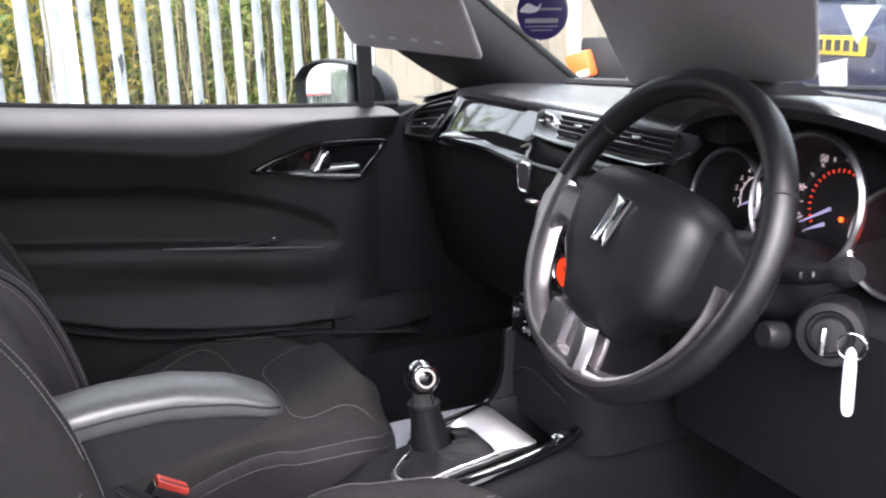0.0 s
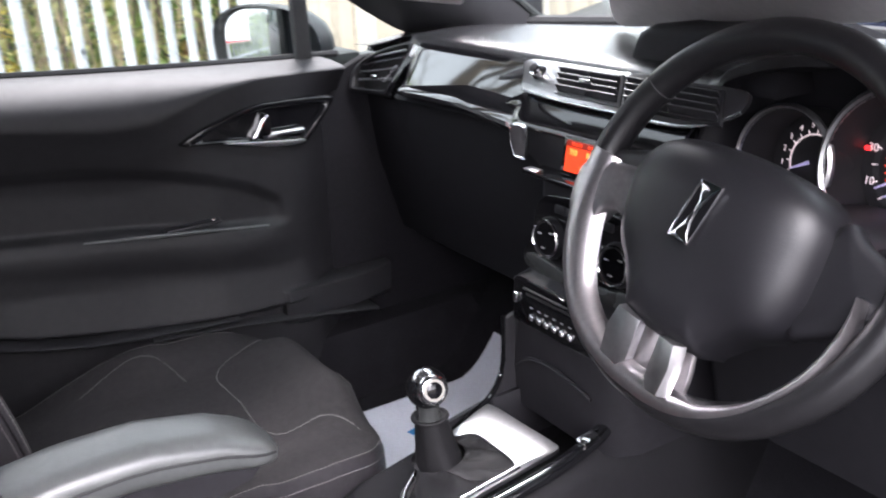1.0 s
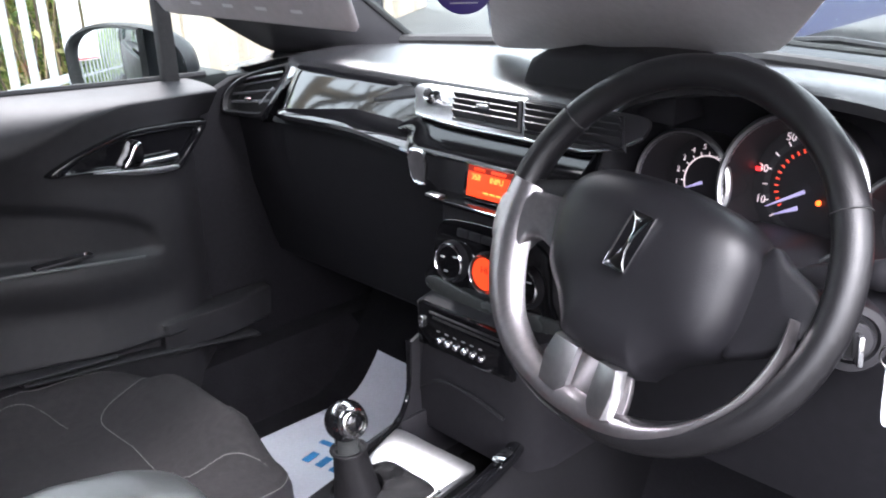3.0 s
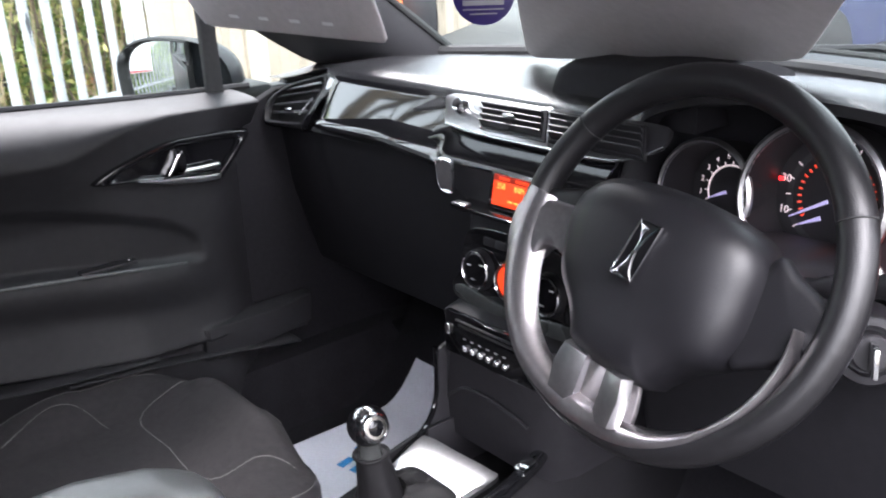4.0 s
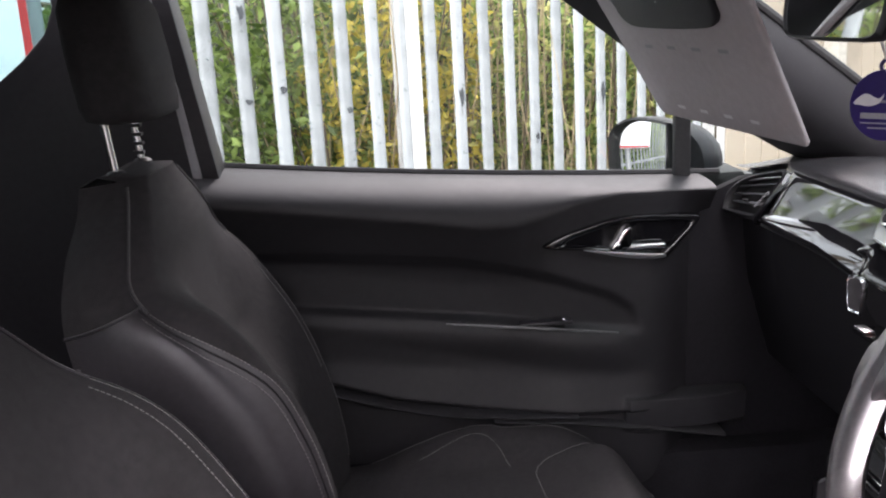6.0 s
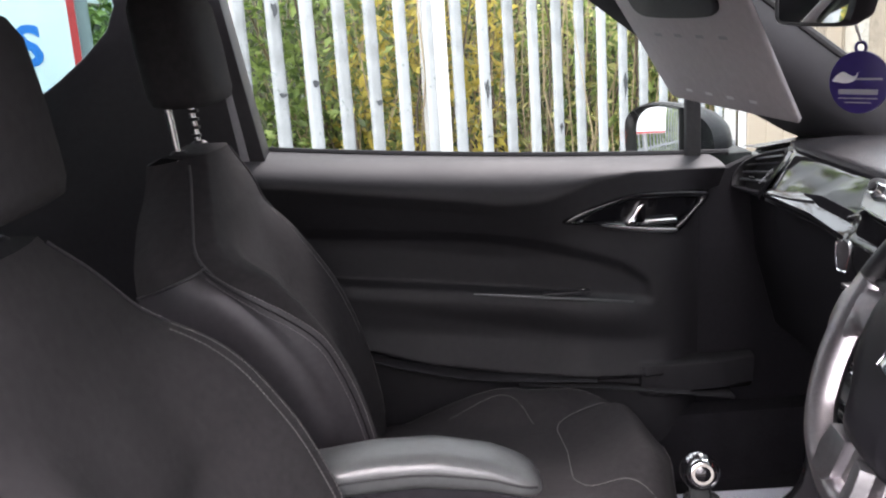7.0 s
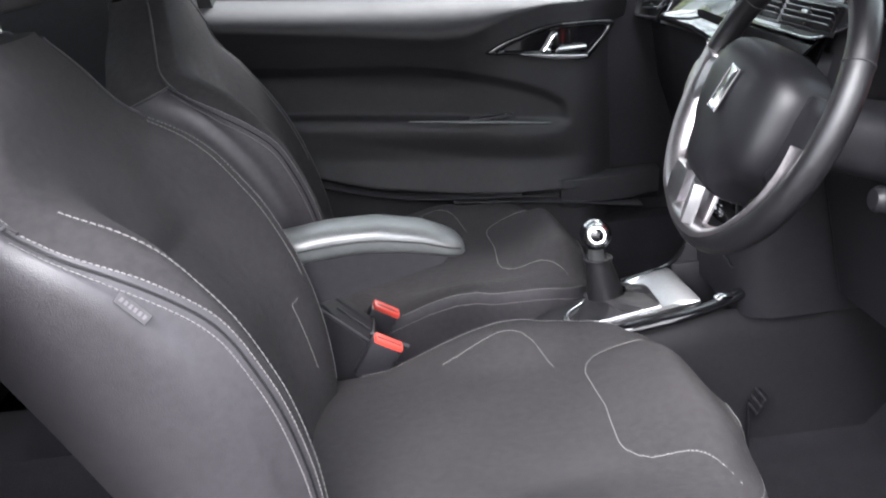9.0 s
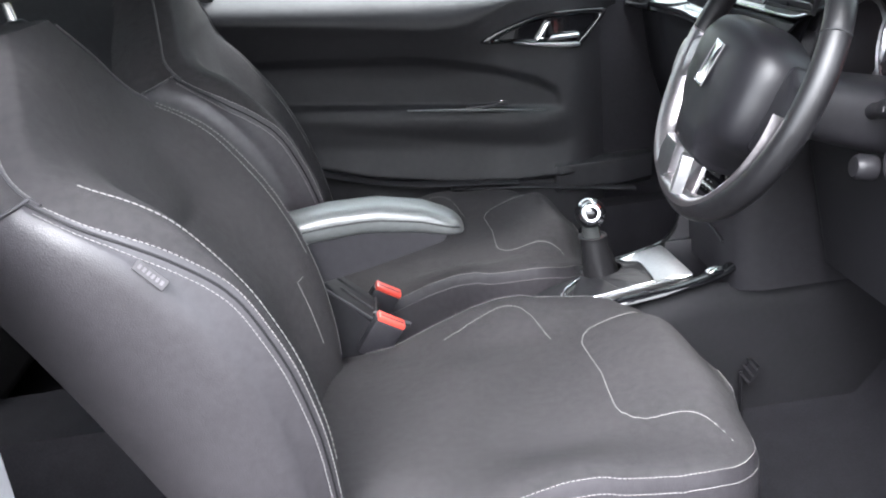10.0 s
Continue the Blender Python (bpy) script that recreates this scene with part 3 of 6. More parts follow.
# map pocket, its shelf and the lower bin's lip
rows = []
for x in np.linspace(0.556, 0.80, 14):
    zt, yb = 0.490 - 0.012 * (x - 0.556), 0.700
    d = 0.028 * float(sm(0.82, 0.70, x)) * (1.0 if x > 0.557 else 0.92)
    rows.append([(x, yb, zt), (x, 0.672 - d + 0.006, zt), (x, 0.672 - d + 0.001, zt - 0.003), (x, 0.672 - d, zt - 0.009), (x, 0.680 - d, 0.425), (x, yb, 0.405)])
part("map_pocket", grid(rows, wrap=True, caps=True), DOORLOW, door, "raised map pocket")
for nm, line in (("bin_lip", [(-0.10, 0.590), (-0.006, 0.546), (0.10, 0.512), (0.20, 0.490), (0.294, 0.478), (0.40, 0.470), (0.462, 0.465)]), ("pocket_shelf", [(0.300, 0.468), (0.40, 0.458), (0.46, 0.452), (0.60, 0.432), (0.75, 0.408)])):
    ln = smooth_line(line, 40)
    part(nm, grid([[(x, 0.700, z), (x, 0.644, z + 0.001), (x, 0.640, z - 0.003), (x, 0.643, z - 0.006), (x, 0.655, z - 0.009), (x, 0.700, z - 0.012)] for x, z in ln], wrap=True, caps=True), PLASTIC, door, "moulded ledge", 50)

# door mirror outside
dm = thing("door_mirror", "dark door mirror outside, wet with rain", "mirror", (0.72, 0.95, 0.9))
outl = smooth_line([(-0.105, 0.0), (-0.10, 0.05), (-0.06, 0.080), (0.0, 0.088), (0.09, 0.075), (0.145, 0.035), (0.150, -0.03), (0.10, -0.062), (-0.05, -0.066), (-0.095, -0.045)], 48, True)
gl = np.column_stack([np.minimum(outl[:, 0], 0.062), outl[:, 1]])
MX = basis((0.690, 0.965, 0.908), (0.56, -0.83, 0.0), CZ)
rings = []
for k, s in ((0.0, 1.0), (0.02, 1.02), (-0.02, 1.02), (-0.06, 0.92), (-0.09, 0.72), (-0.105, 0.35)):
    rings.append(np.column_stack([outl * s, np.full(len(outl), k)]))
part("housing", moved(grid([np.column_stack([outl * 0.97, np.full(len(outl), 0.004)])] + rings[1:], wrap=True, caps=True), MX), BODYPAINT, dm, "dark painted shell")
part("rim", moved(hoop(gl * 1.03, gl * 0.93, 0.024), MX), RUBBER, dm)
part("glass", moved(grid([np.column_stack([gl * k, 0.013 - (np.linalg.norm(gl, axis=1) * k) ** 2 / 1.5]) for k in (0.94, 0.8, 0.65, 0.5, 0.35, 0.2, 0.08, 0.01)], wrap=True, caps=True), MX), MIRROR, dm, "slightly domed mirror glass", 60)
part("foot", rbox(0.74, 0.84, 0.80, 0.93, 0.865, 0.90, 0.012), RUBBER, dm)


# ---- dashboard ----
dash = thing("dashboard", "black moulded dashboard with soft top", "dashboard", (1.0, 0, 0.7))


def low_edge(y):
    return float(np.interp(y, [-0.2, 0.05, 0.09, 0.16, 0.30, 0.60, 0.70], [0.80, 0.805, 0.820, 0.850, 0.862, 0.856, 0.848]))


def dash_section(y):
    k = sm(-0.15, -0.19, y) * sm(-0.66, -0.60, y)
    side = sm(0.52, 0.71, abs(y))
    xb = 1.270 - 0.55 * y * y
    hood = k * max(0.0, 1 - abs((y + 0.385) / 0.235) ** 2.6)
    zb = 0.952 - 0.03 * side + 0.052 * hood
    xw = 0.822 - 0.022 * hood - 0.03 * side
    pts = []
    for t in np.linspace(0, 1, 9):
        x = xb + (xw - xb) * t
        z = 0.938 + (zb - 0.938) * sm(0, 1, t) + 0.010 * math.sin(math.pi * t) * (1 - side)
        pts.append((x, z))
    zl = low_edge(y)
    lipx = 0.754
    far = 0.075 * float(sm(0.535, 0.60, y))
    pas = [(xw - 0.008, zb - 0.005), (xw - 0.014, zb - 0.014), (0.818, 0.915), (0.806, 0.89), (lipx + 0.026, zl), (lipx + 0.012, zl - 0.012), (0.80, zl - 0.02), (0.815, 0.70), (0.86, 0.54), (1.0, 0.44), (1.2, 0.44)]
    drv = [(xw - 0.008, zb - 0.006), (xw - 0.006, zb - 0.018), (0.885, zb - 0.03), (0.897, zb - 0.06), (0.880, 0.80), (0.80, 0.792), (0.778, 0.775), (0.785, 0.70), (0.815, 0.52), (0.98, 0.44), (1.2, 0.44)]
    pas = [(x + far * (0.5, 0.5, 1.0, 1.0, 1.0, 0.5)[i] if i < 6 else x, z) for i, (x, z) in enumerate(pas)]
    pts += [(a[0] + (b[0] - a[0]) * k, a[1] + (b[1] - a[1]) * k) for a, b in zip(pas, drv)]
    return [(x, y, z) for x, z in pts]


secs = [dash_section(y) for y in np.r_[np.linspace(-0.73, -0.70, 3), np.linspace(-0.68, -0.57, 12), np.linspace(-0.55, -0.21, 18), np.linspace(-0.20, -0.14, 9), np.linspace(-0.12, 0.70, 40), [0.715, 0.732]]]
near = [r for r in secs if -0.63 <= r[0][1] <= -0.15]
part("dash_top", joined(grid([r[:11] for r in secs if r[0][1] >= near[-1][0][1] - 0.001]), grid([r[:11] for r in secs if r[0][1] <= near[0][0][1] + 0.001]), grid([r[:5] for r in near])), DASHTOP, dash, "soft grained upper dash", 50)
part("binnacle_hood", grid([r[4:11] for r in near]), DASHTOP, dash, "soft black hood over the dials", 50)
part("dash_front", grid([r[10:] for r in secs]), LOWDASH, dash, "matt black lower dash with its shade in the colour", 50)


# the hood's low arm above the middle vents
rows = []
for y in np.r_[0.032, 0.028, np.linspace(0.020, -0.24, 15)]:
    k = float(sm(0.033, 0.010, y)) ** 0.5
    zt = 0.955 + (0.043 + 0.014 * float(sm(-0.02, -0.2, y))) * k
    xf = 0.858 - 0.030 * float(sm(-0.10, -0.22, y))
    rows.append([(xf, y, 0.935), (xf + 0.004, y, zt - 0.012), (xf + 0.010, y, zt - 0.003), (xf + 0.022, y, zt), (xf + 0.12, y, zt - 0.004), (xf + 0.20, y, zt - 0.03 * k), (xf + 0.24, y, 0.935)])
part("hood_arm", grid(rows, wrap=True, caps=True), LOWDASH, dash, "matt black raised hood above the vents", 50)


# gloss fascia from the outer vent to the middle
def fascia(y, o=0.0):
    zl = low_edge(y) + 0.004
    zc = float(np.interp(y, [-0.2, 0.13, 0.22, 0.32, 0.45, 0.55], [0.878, 0.884, 0.890, 0.893, 0.878, 0.868]))
    run = (0.937 - zc) * float(np.interp(y, [0.10, 0.30, 0.46], [0.46, 0.53, 0.56]))
    p = [(0.813, 0.942)] + [(0.808 - run * t, 0.937 + (zc - 0.937) * t) for t in np.linspace(0, 1, 9)]
    p += [(0.808 - run + (run - 0.049) * t - 0.002 * math.sin(math.pi * t), zc + (zl + 0.003 - zc) * t) for t in np.linspace(0.05, 1, 7)] + [(0.7575, zl - 0.003), (0.761, zl - 0.006)]
    back = 0.055 * float(sm(0.50, 0.585, y))
    return [(q[0] - o + back, y, q[1]) for q in p]


part("fascia", sheet([fascia(y, 0.004) for y in np.linspace(-0.165, 0.575, 50)], (0.005, 0, -0.001)), LACQUER, dash, "gloss black fascia with a long crease", 18)


def vent(mx, w, h, slats, parent, tab=True, mullion=True, frame=DARK):
    """An air outlet: box, frame, tilted slats, an upright and a bright tab."""
    v = part("air_vent", moved(hoop([(-w / 2, -h / 2), (w / 2, -h / 2), (w / 2, h / 2), (-w / 2, h / 2)], [(-w / 2 + 0.004, -h / 2 + 0.004), (w / 2 - 0.004, -h / 2 + 0.004), (w / 2 - 0.004, h / 2 - 0.004), (-w / 2 + 0.004, h / 2 - 0.004)], 0.004), mx), frame, parent, "slatted air vent")
    part("back", moved(rbox(-w / 2, w / 2, -h / 2, h / 2, -0.004, -0.001, 0), mx), RUBBER, v)
    for i in range(slats):
        c = -h / 2 + (i + 1) * h / (slats + 1)
        part("slat", moved(rbox(-w / 2 + 0.003, w / 2 - 0.003, -0.0012, 0.0012, -0.006, 0.006, 0.0006, 1), mx @ pose(0, c, 0.004, -28)), PALEDARK, v)
    if mullion:
        part("upright", moved(rbox(-0.0015, 0.0015, -h / 2 + 0.003, h / 2 - 0.003, 0.001, 0.006, 0.0006, 1), mx), PALEDARK, v)
    if tab:
        part("tab", moved(rbox(-0.011, 0.011, -0.0028, 0.0028, 0.004, 0.013, 0.002), mx), SATIN, v, "bright adjusting tab")
    return v


PALEDARK = mat("vent_slat", (0.03, 0.03, 0.033), 0.30, vary=0.05)
# silver plate with its knob, and the two middle vents
SP = basis((0.783, 0.0, 0.913), (0, -1, 0), (0.85, 0, 1))
SHEAR = Matrix(((1, -0.50, 0, 0), (0, 1, 0, 0), (0, 0, 1, 0), (0, 0, 0, 1)))
left_o = smooth_line([(-0.188, 0.028), (-0.178, 0.036), (-0.15, 0.0385), (-0.06, 0.0385), (0.01, 0.0385), (0.032, 0.038), (0.040, 0.012), (0.052, -0.0165), (-0.02, -0.0165), (-0.08, -0.016), (-0.145, -0.014), (-0.163, -0.008), (-0.176, 0.012)], 78, True)
right_o = smooth_line([(0.036, 0.0385), (0.12, 0.039), (0.20, 0.040), (0.226, 0.034), (0.224, 0.010), (0.20, -0.004), (0.165, -0.016), (0.10, -0.0175), (0.056, -0.0170), (0.045, 0.010)], 60, True)
part("centre_plate", moved(plate(left_o.tolist(), 0.006, 0.002), SP), SATIN, dash, "satin silver plate round the middle vents")
part("vent_surround", moved(plate(right_o.tolist(), 0.006, 0.002), SP), DARK, dash, "black surround of the vents beside the wheel")
part("plate_rim", moved(tube(smooth_line([(-0.160, -0.0115, 0.004), (-0.08, -0.0175, 0.005), (0.05, -0.0185, 0.005), (0.155, -0.0185, 0.005), (0.203, -0.004, 0.005), (0.227, 0.012, 0.004)], 50), 0.0022, 8), SP), CHROME, dash, "thin bright rim under the vents", 60)
knob = part("vent_knob", moved(lathe([(0.013, 0.0), (0.013, 0.006), (0.0105, 0.010), (0.0100, 0.014), (0.004, 0.016)], 24), SP @ Matrix.Translation((-0.137, 0.016, 0.006))), CHROME, dash, "chrome vent knob")
part("cap", moved(lathe([(0.0072, 0.0), (0.0072, 0.003), (0.002, 0.004)], 18), SP @ Matrix.Translation((-0.137, 0.016, 0.021))), DARK, knob)
vent(SP @ Matrix.Translation((-0.026, 0.0105, 0.0085)) @ SHEAR, 0.128, 0.044, 4, dash, frame=SATIN)
vent(SP @ Matrix.Translation((0.124, 0.0115, 0.0085)) @ SHEAR, 0.158, 0.044, 4, dash)
# outer passenger vent: a leaning rounded pod with slats, and a blade of trim beside it
QA, QB, QC, QD = (np.array(p) for p in ((0.768, 0.702, 0.842), (0.790, 0.592, 0.846), (0.822, 0.547, 0.930), (0.787, 0.692, 0.900)))
QN = np.cross(QC - QA, QB - QD)
QN /= np.linalg.norm(QN) * (1 if QN[0] < 0 else -1)


def pod_at(u, v, h=0.0):
    return QA * (1 - u) * (1 - v) + QB * u * (1 - v) + QC * u * v + QD * (1 - u) * v + QN * h


sq = smooth_line([(0.02, 0.08), (-0.02, 0.40), (0.05, 0.72), (0.20, 0.92), (0.42, 1.02), (0.75, 1.05), (1.0, 1.0), (1.0, 0.5), (0.97, 0.06), (0.8, -0.02), (0.4, -0.02), (0.10, -0.01)], 72, True)
rows = []
for k, h in ((1.16, -0.05), (1.14, 0.002), (1.08, 0.012), (0.98, 0.014), (0.90, 0.008), (0.88, -0.014), (0.02, -0.016)):
    rows.append([pod_at(0.5 + (p[0] - 0.5) * k, 0.5 + (p[1] - 0.5) * k, h) for p in sq])
pod = part("vent_pod", grid(rows[:5], wrap=True), PLASTIC, dash, "black rounded outer vent", 50)
part("bowl", grid(rows[4:], wrap=True), RUBBER, pod, "", 50)
for v in (0.30, 0.54, 0.78):
    part("slat", tube([pod_at(u, v, 0.002) for u in np.linspace(0.09, 0.91, 8)], 0.0055, 6, flat=0.45), PALEDARK, pod)
part("edge", tube([pod_at(u, 0.94, 0.006) for u in np.linspace(0.12, 0.90, 10)], 0.0022, 6), SATIN, pod)
part("tab", tube([pod_at(u, 0.36, 0.009) for u in (0.42, 0.56)], 0.0035, 8), CHROME, pod, "bright tab")
for i in range(4):
    part("notch", tube([pod_at(0.80 + 0.03 * i, 0.22 + 0.10 * i, 0.012), pod_at(0.83 + 0.03 * i, 0.28 + 0.10 * i, 0.012)], 0.0016, 5), PALEGREY, pod)
bl = smooth_line([(1.00, -0.10), (1.14, -0.08), (1.14, 0.40), (1.36, 1.02), (1.10, 1.04), (1.04, 0.50)], 44, True)
bc = bl.mean(0)
part("trim_blade", grid([[pod_at(*(bc + (p - bc) * k), h) for p in bl] for k, h in ((1.0, -0.01), (1.0, 0.010), (0.90, 0.015), (0.02, 0.016))], wrap=True), GLOSS, dash, "gloss blade beside the outer vent", 50)
tip = smooth_line([(1.18, 0.72), (1.34, 1.00), (1.13, 1.01), (1.12, 0.86)], 24, True)
tcn = tip.mean(0)
part("blade_tip", grid([[pod_at(*(tcn + (p - tcn) * k), h) for p in tip] for k, h in ((1.0, 0.012), (0.95, 0.0185), (0.02, 0.019))], wrap=True), SATIN, dash, "satin tip of the blade", 50)

# centre stack
stack = thing("centre_stack", "black centre console stack with displays and knobs", "console", (0.75, -0.02, 0.6))
rows = []
for z, x, ya, yb in ((0.46, 0.690, -0.135, 0.095), (0.53, 0.688, -0.135, 0.095), (0.60, 0.690, -0.14, 0.085), (0.655, 0.693, -0.145, 0.095), (0.668, 0.734, -0.145, 0.09), (0.70, 0.736, -0.145, 0.085), (0.80, 0.744, -0.15, 0.085), (0.812, 0.744, -0.155, 0.095), (0.824, 0.742, -0.155, 0.115), (0.840, 0.748, -0.155, 0.150), (0.862, 0.752, -0.155, 0.165), (0.875, 0.78, -0.155, 0.165)):
    r, k = 0.012, 0.034 * float(sm(0.74, 0.66, z)) + 0.012
    rows.append([(0.90, ya, z), (x + k, ya, z), (x + k * 0.3, ya + k * 0.3, z), (x, ya + k, z), (x, yb - r, z), (x + r * 0.3, yb - r * 0.3, z), (x + r, yb, z), (0.90, yb, z)])
part("stack_body", grid(rows, wrap=True, caps=True), DARK, stack, "matt black body", 50)
HZ = basis((0.728, 0.108, 0.846), (0.30, -0.95, 0.0), (0.22, 0, 1))
haz = smooth_line([(-0.016, 0.024), (0.010, 0.020), (0.015, -0.018), (0.011, -0.024), (-0.006, -0.020), (-0.016, 0.008)], 36, True)
bz = part("hazard_switch", moved(hoop(haz, haz * 0.80, 0.007), HZ), CHROME, stack, "chrome framed hazard switch")
part("key", moved(plate((haz * 0.82).tolist(), 0.004, 0.001), HZ), LABEL, bz)
DP = basis((0.736, -0.051, 0.842), (0, -1, 0), (0.20, 0, 1))
disp = part("display", moved(rbox(-0.074, 0.074, -0.026, 0.026, -0.004, 0.002, 0.002), DP), GLOSS, stack, "orange radio display")
part("screen", moved(rbox(-0.066, 0.066, -0.020, 0.021, 0.0, 0.003, 0), DP), LCD, disp, "glowing orange screen")
part("header", moved(rbox(-0.066, 0.066, 0.013, 0.021, 0.001, 0.0036, 0), DP), LCDDIM, disp)
letters("digits", "358", 0.011, DP @ Matrix.Translation((-0.050, 0.006, 0.0042)), LCDTEXT, disp)
letters("word", "INPU", 0.011, DP @ Matrix.Translation((-0.012, 0.006, 0.0042)), LCDTEXT, disp)
for i in range(5):
    part("bar", moved(rbox(-0.004, 0.004, -0.001, 0.001, 0.003, 0.0042, 0), DP @ Matrix.Translation((-0.030 + 0.012 * i, -0.012, 0))), LCDTEXT, disp)
for i, w in enumerate((0.010, 0.013)):
    part("bar", moved(rbox(-w, w, -0.0018, 0.0018, 0.003, 0.0045, 0), DP @ Matrix.Translation((-0.045 + 0.035 * i, 0.017, 0))), LCD, disp)
part("lip", rbox(0.708, 0.752, -0.145, 0.080, 0.808, 0.815, 0.003), GLOSS, stack, "thin gloss ledge under the display")
part("lip_tip", rbox(0.708, 0.722, 0.048, 0.076, 0.8145, 0.8185, 0.0015), SATIN, stack, "bright end of the ledge")
# gloss brow over the display
rows = []
for y in np.linspace(-0.165, 0.215, 36):
    s = 0.030 * float(sm(0.12, 0.21, y))
    p = smooth_line([(0.781, 0.903), (0.770, 0.894), (0.752 + 0.7 * s, 0.879), (0.741 + s, 0.867), (0.743 + s, 0.860), (0.775, 0.856)], 15)
    rows.append([(q[0], y, q[1] - 0.018 * float(sm(0.15, 0.22, y))) for q in p])
part("brow", sheet(rows, (0.006, 0, 0)), GLOSS, stack, "gloss black brow over the display", 60)
AC = basis((0.736, -0.022, 0.721), (0, -1, 0), (0.10, 0, 1))
ac = part("heater_panel", moved(plate(smooth_line([(-0.112, -0.012), (-0.10, 0.045), (-0.05, 0.060), (0.05, 0.060), (0.10, 0.045), (0.112, -0.012), (0.118, -0.046), (0.0, -0.056), (-0.122, -0.046)], 54, True).tolist(), 0.006, 0.002), AC), GLOSS, stack, "dark heater control panel")
for k in range(5):
    part("button", moved(rbox(-0.060 + 0.024 * k, -0.038 + 0.024 * k, 0.036, 0.048, 0.004, 0.010, 0.002), AC), DARK, ac)
part("ledge", moved(plate(smooth_line([(-0.108, -0.034), (0.0, -0.044), (0.12, -0.034), (0.125, -0.054), (0.0, -0.066), (-0.112, -0.056)], 40, True).tolist(), 0.010, 0.004), AC), LEDGE, ac, "satin lower ledge")
for i, (u, kind) in enumerate(((-0.066, 0), (0.003, 1), (0.072, 0))):
    K = AC @ Matrix.Translation((u, -0.002, 0.004))
    kb = part("dial_knob", moved(lathe([(0.030, 0), (0.030, 0.006), (0.027, 0.013), (0.024, 0.014), (0.023, 0.010), (0.004, 0.010)], 36), K), DARK, ac, "round heater dial")
    part("ring", moved(hoop(disc(0.0275, 36), disc(0.0250, 36), 0.004), K @ Matrix.Translation((0, 0, 0.012))), CHROME, kb)
    part("face", moved(plate(disc(0.0225, 36), 0.002), K @ Matrix.Translation((0, 0, 0.010))), LCD if kind else GLOSS, kb, "glowing orange face" if kind else "")
    if kind:
        letters("digits", "HI", 0.014, K @ Matrix.Translation((0, 0.005, 0.0125)), LCDDARK, kb)
    else:
        for a in (40, 160, 250):
            part("mark", moved(rbox(-0.004, 0.004, -0.0008, 0.0008, 0.012, 0.0128, 0), K @ pose(0.015 * math.cos(radians(a)), 0.015 * math.sin(radians(a)), 0)), WHITE, kb)
CD = basis((0.688, -0.018, 0.635), (0, -1, 0), (0.06, 0, 1))
radio = part("radio", moved(rbox(-0.092, 0.092, -0.034, 0.030, -0.006, 0.006, 0.003), CD), GLOSS, stack, "black radio with disc slot")
part("slot", moved(rbox(-0.06, 0.07, 0.012, 0.016, 0.005, 0.008, 0.001), CD), RUBBER, radio)
part("edge", moved(rbox(-0.066, 0.076, 0.019, 0.022, 0.005, 0.009, 0.001), CD), DARK, radio)
for i in range(6):
    part("button", moved(lathe([(0.0048, 0.0), (0.0048, 0.003), (0.003, 0.005)], 14), CD @ Matrix.Translation((-0.045 + 0.0166 * i, -0.017, 0.006))), CHROME, radio, "round chrome button")
    part("mark", moved(rbox(-0.003, 0.003, -0.0008, 0.0008, 0.006, 0.0066, 0), CD @ Matrix.Translation((-0.048 + 0.0166 * i, -0.004, 0))), PALEGREY, radio)
part("side_button", moved(rbox(-0.088, -0.078, -0.006, 0.010, 0.004, 0.010, 0.002), CD), CHROME, radio)

# ---- instrument cluster ----
clu = thing("instrument_cluster", "three round dials with chrome rims, lit red and white", "instrument cluster", (0.88, -0.37, 0.87))


def dial(y, z, r, x=0.874):
    """A deep round pod: dark face at the back, satin rim at its mouth."""
    mx = basis((x, y, z), (0, -1, 0), (0.18, 0, 1))
    d = part("dial", moved(lathe([(r * 0.80, -0.004), (r * 1.02, -0.002), (r * 1.05, 0.060), (r * 0.98, 0.062), (r * 0.90, 0.004), (0.002, 0.0)], 48), mx), DIALFACE, clu, "black round dial pod")
    part("bezel", moved(hoop(disc(r * 1.08, 56), disc(r * 0.975, 56), 0.008), mx @ Matrix.Translation((0, 0, 0.056))), SATIN, d, "satin chrome rim")
    return mx @ Matrix.Translation((0, 0, 0.003)), d


def ticks(mx, d, r, a0, a1, n, material, l=0.006, w=0.0012):
    for a in np.linspace(a0, a1, n):
        part("tick", moved(rbox(-l / 2, l / 2, -w / 2, w / 2, 0, 0.0008, 0), mx @ pose(r * math.cos(radians(a)), r * math.sin(radians(a)), 0, 0, 0, a)), material, d)


def needle(mx, d, a, l, w=0.0042):
    m = mx @ pose(0, 0, 0.002, 0, 0, a)
    part("needle", moved(plate([(l * 0.15, -w / 2), (l, -0.0006), (l, 0.0006), (l * 0.15, w / 2)], 0.002), m), NEEDLE, d, "pale violet needle")


mx, d = dial(-0.262, 0.860, 0.060)
ticks(mx, d, 0.034, 205, -20, 13, DIALWHITE, 0.004)
part("scale", moved(tube([(0.031 * math.cos(a), 0.031 * math.sin(a), 0.0005) for a in np.linspace(radians(205), radians(60), 24)], 0.0011, 4), mx), DIALWHITE, d)
for i, a in enumerate(np.linspace(190, 80, 6)):
    letters("numeral", str(i + 1), 0.0095, mx @ Matrix.Translation((0.042 * math.cos(radians(a)), 0.042 * math.sin(radians(a)), 0.0006)), DIALWHITE, d)
needle(mx, d, 205, 0.030)
mx, d = dial(-0.396, 0.876, 0.080)
ticks(mx, d, 0.057, 222, -42, 15, DIALWHITE, 0.006)
ticks(mx, d, 0.043, 215, -10, 23, DIALRED, 0.0045, 0.0018)
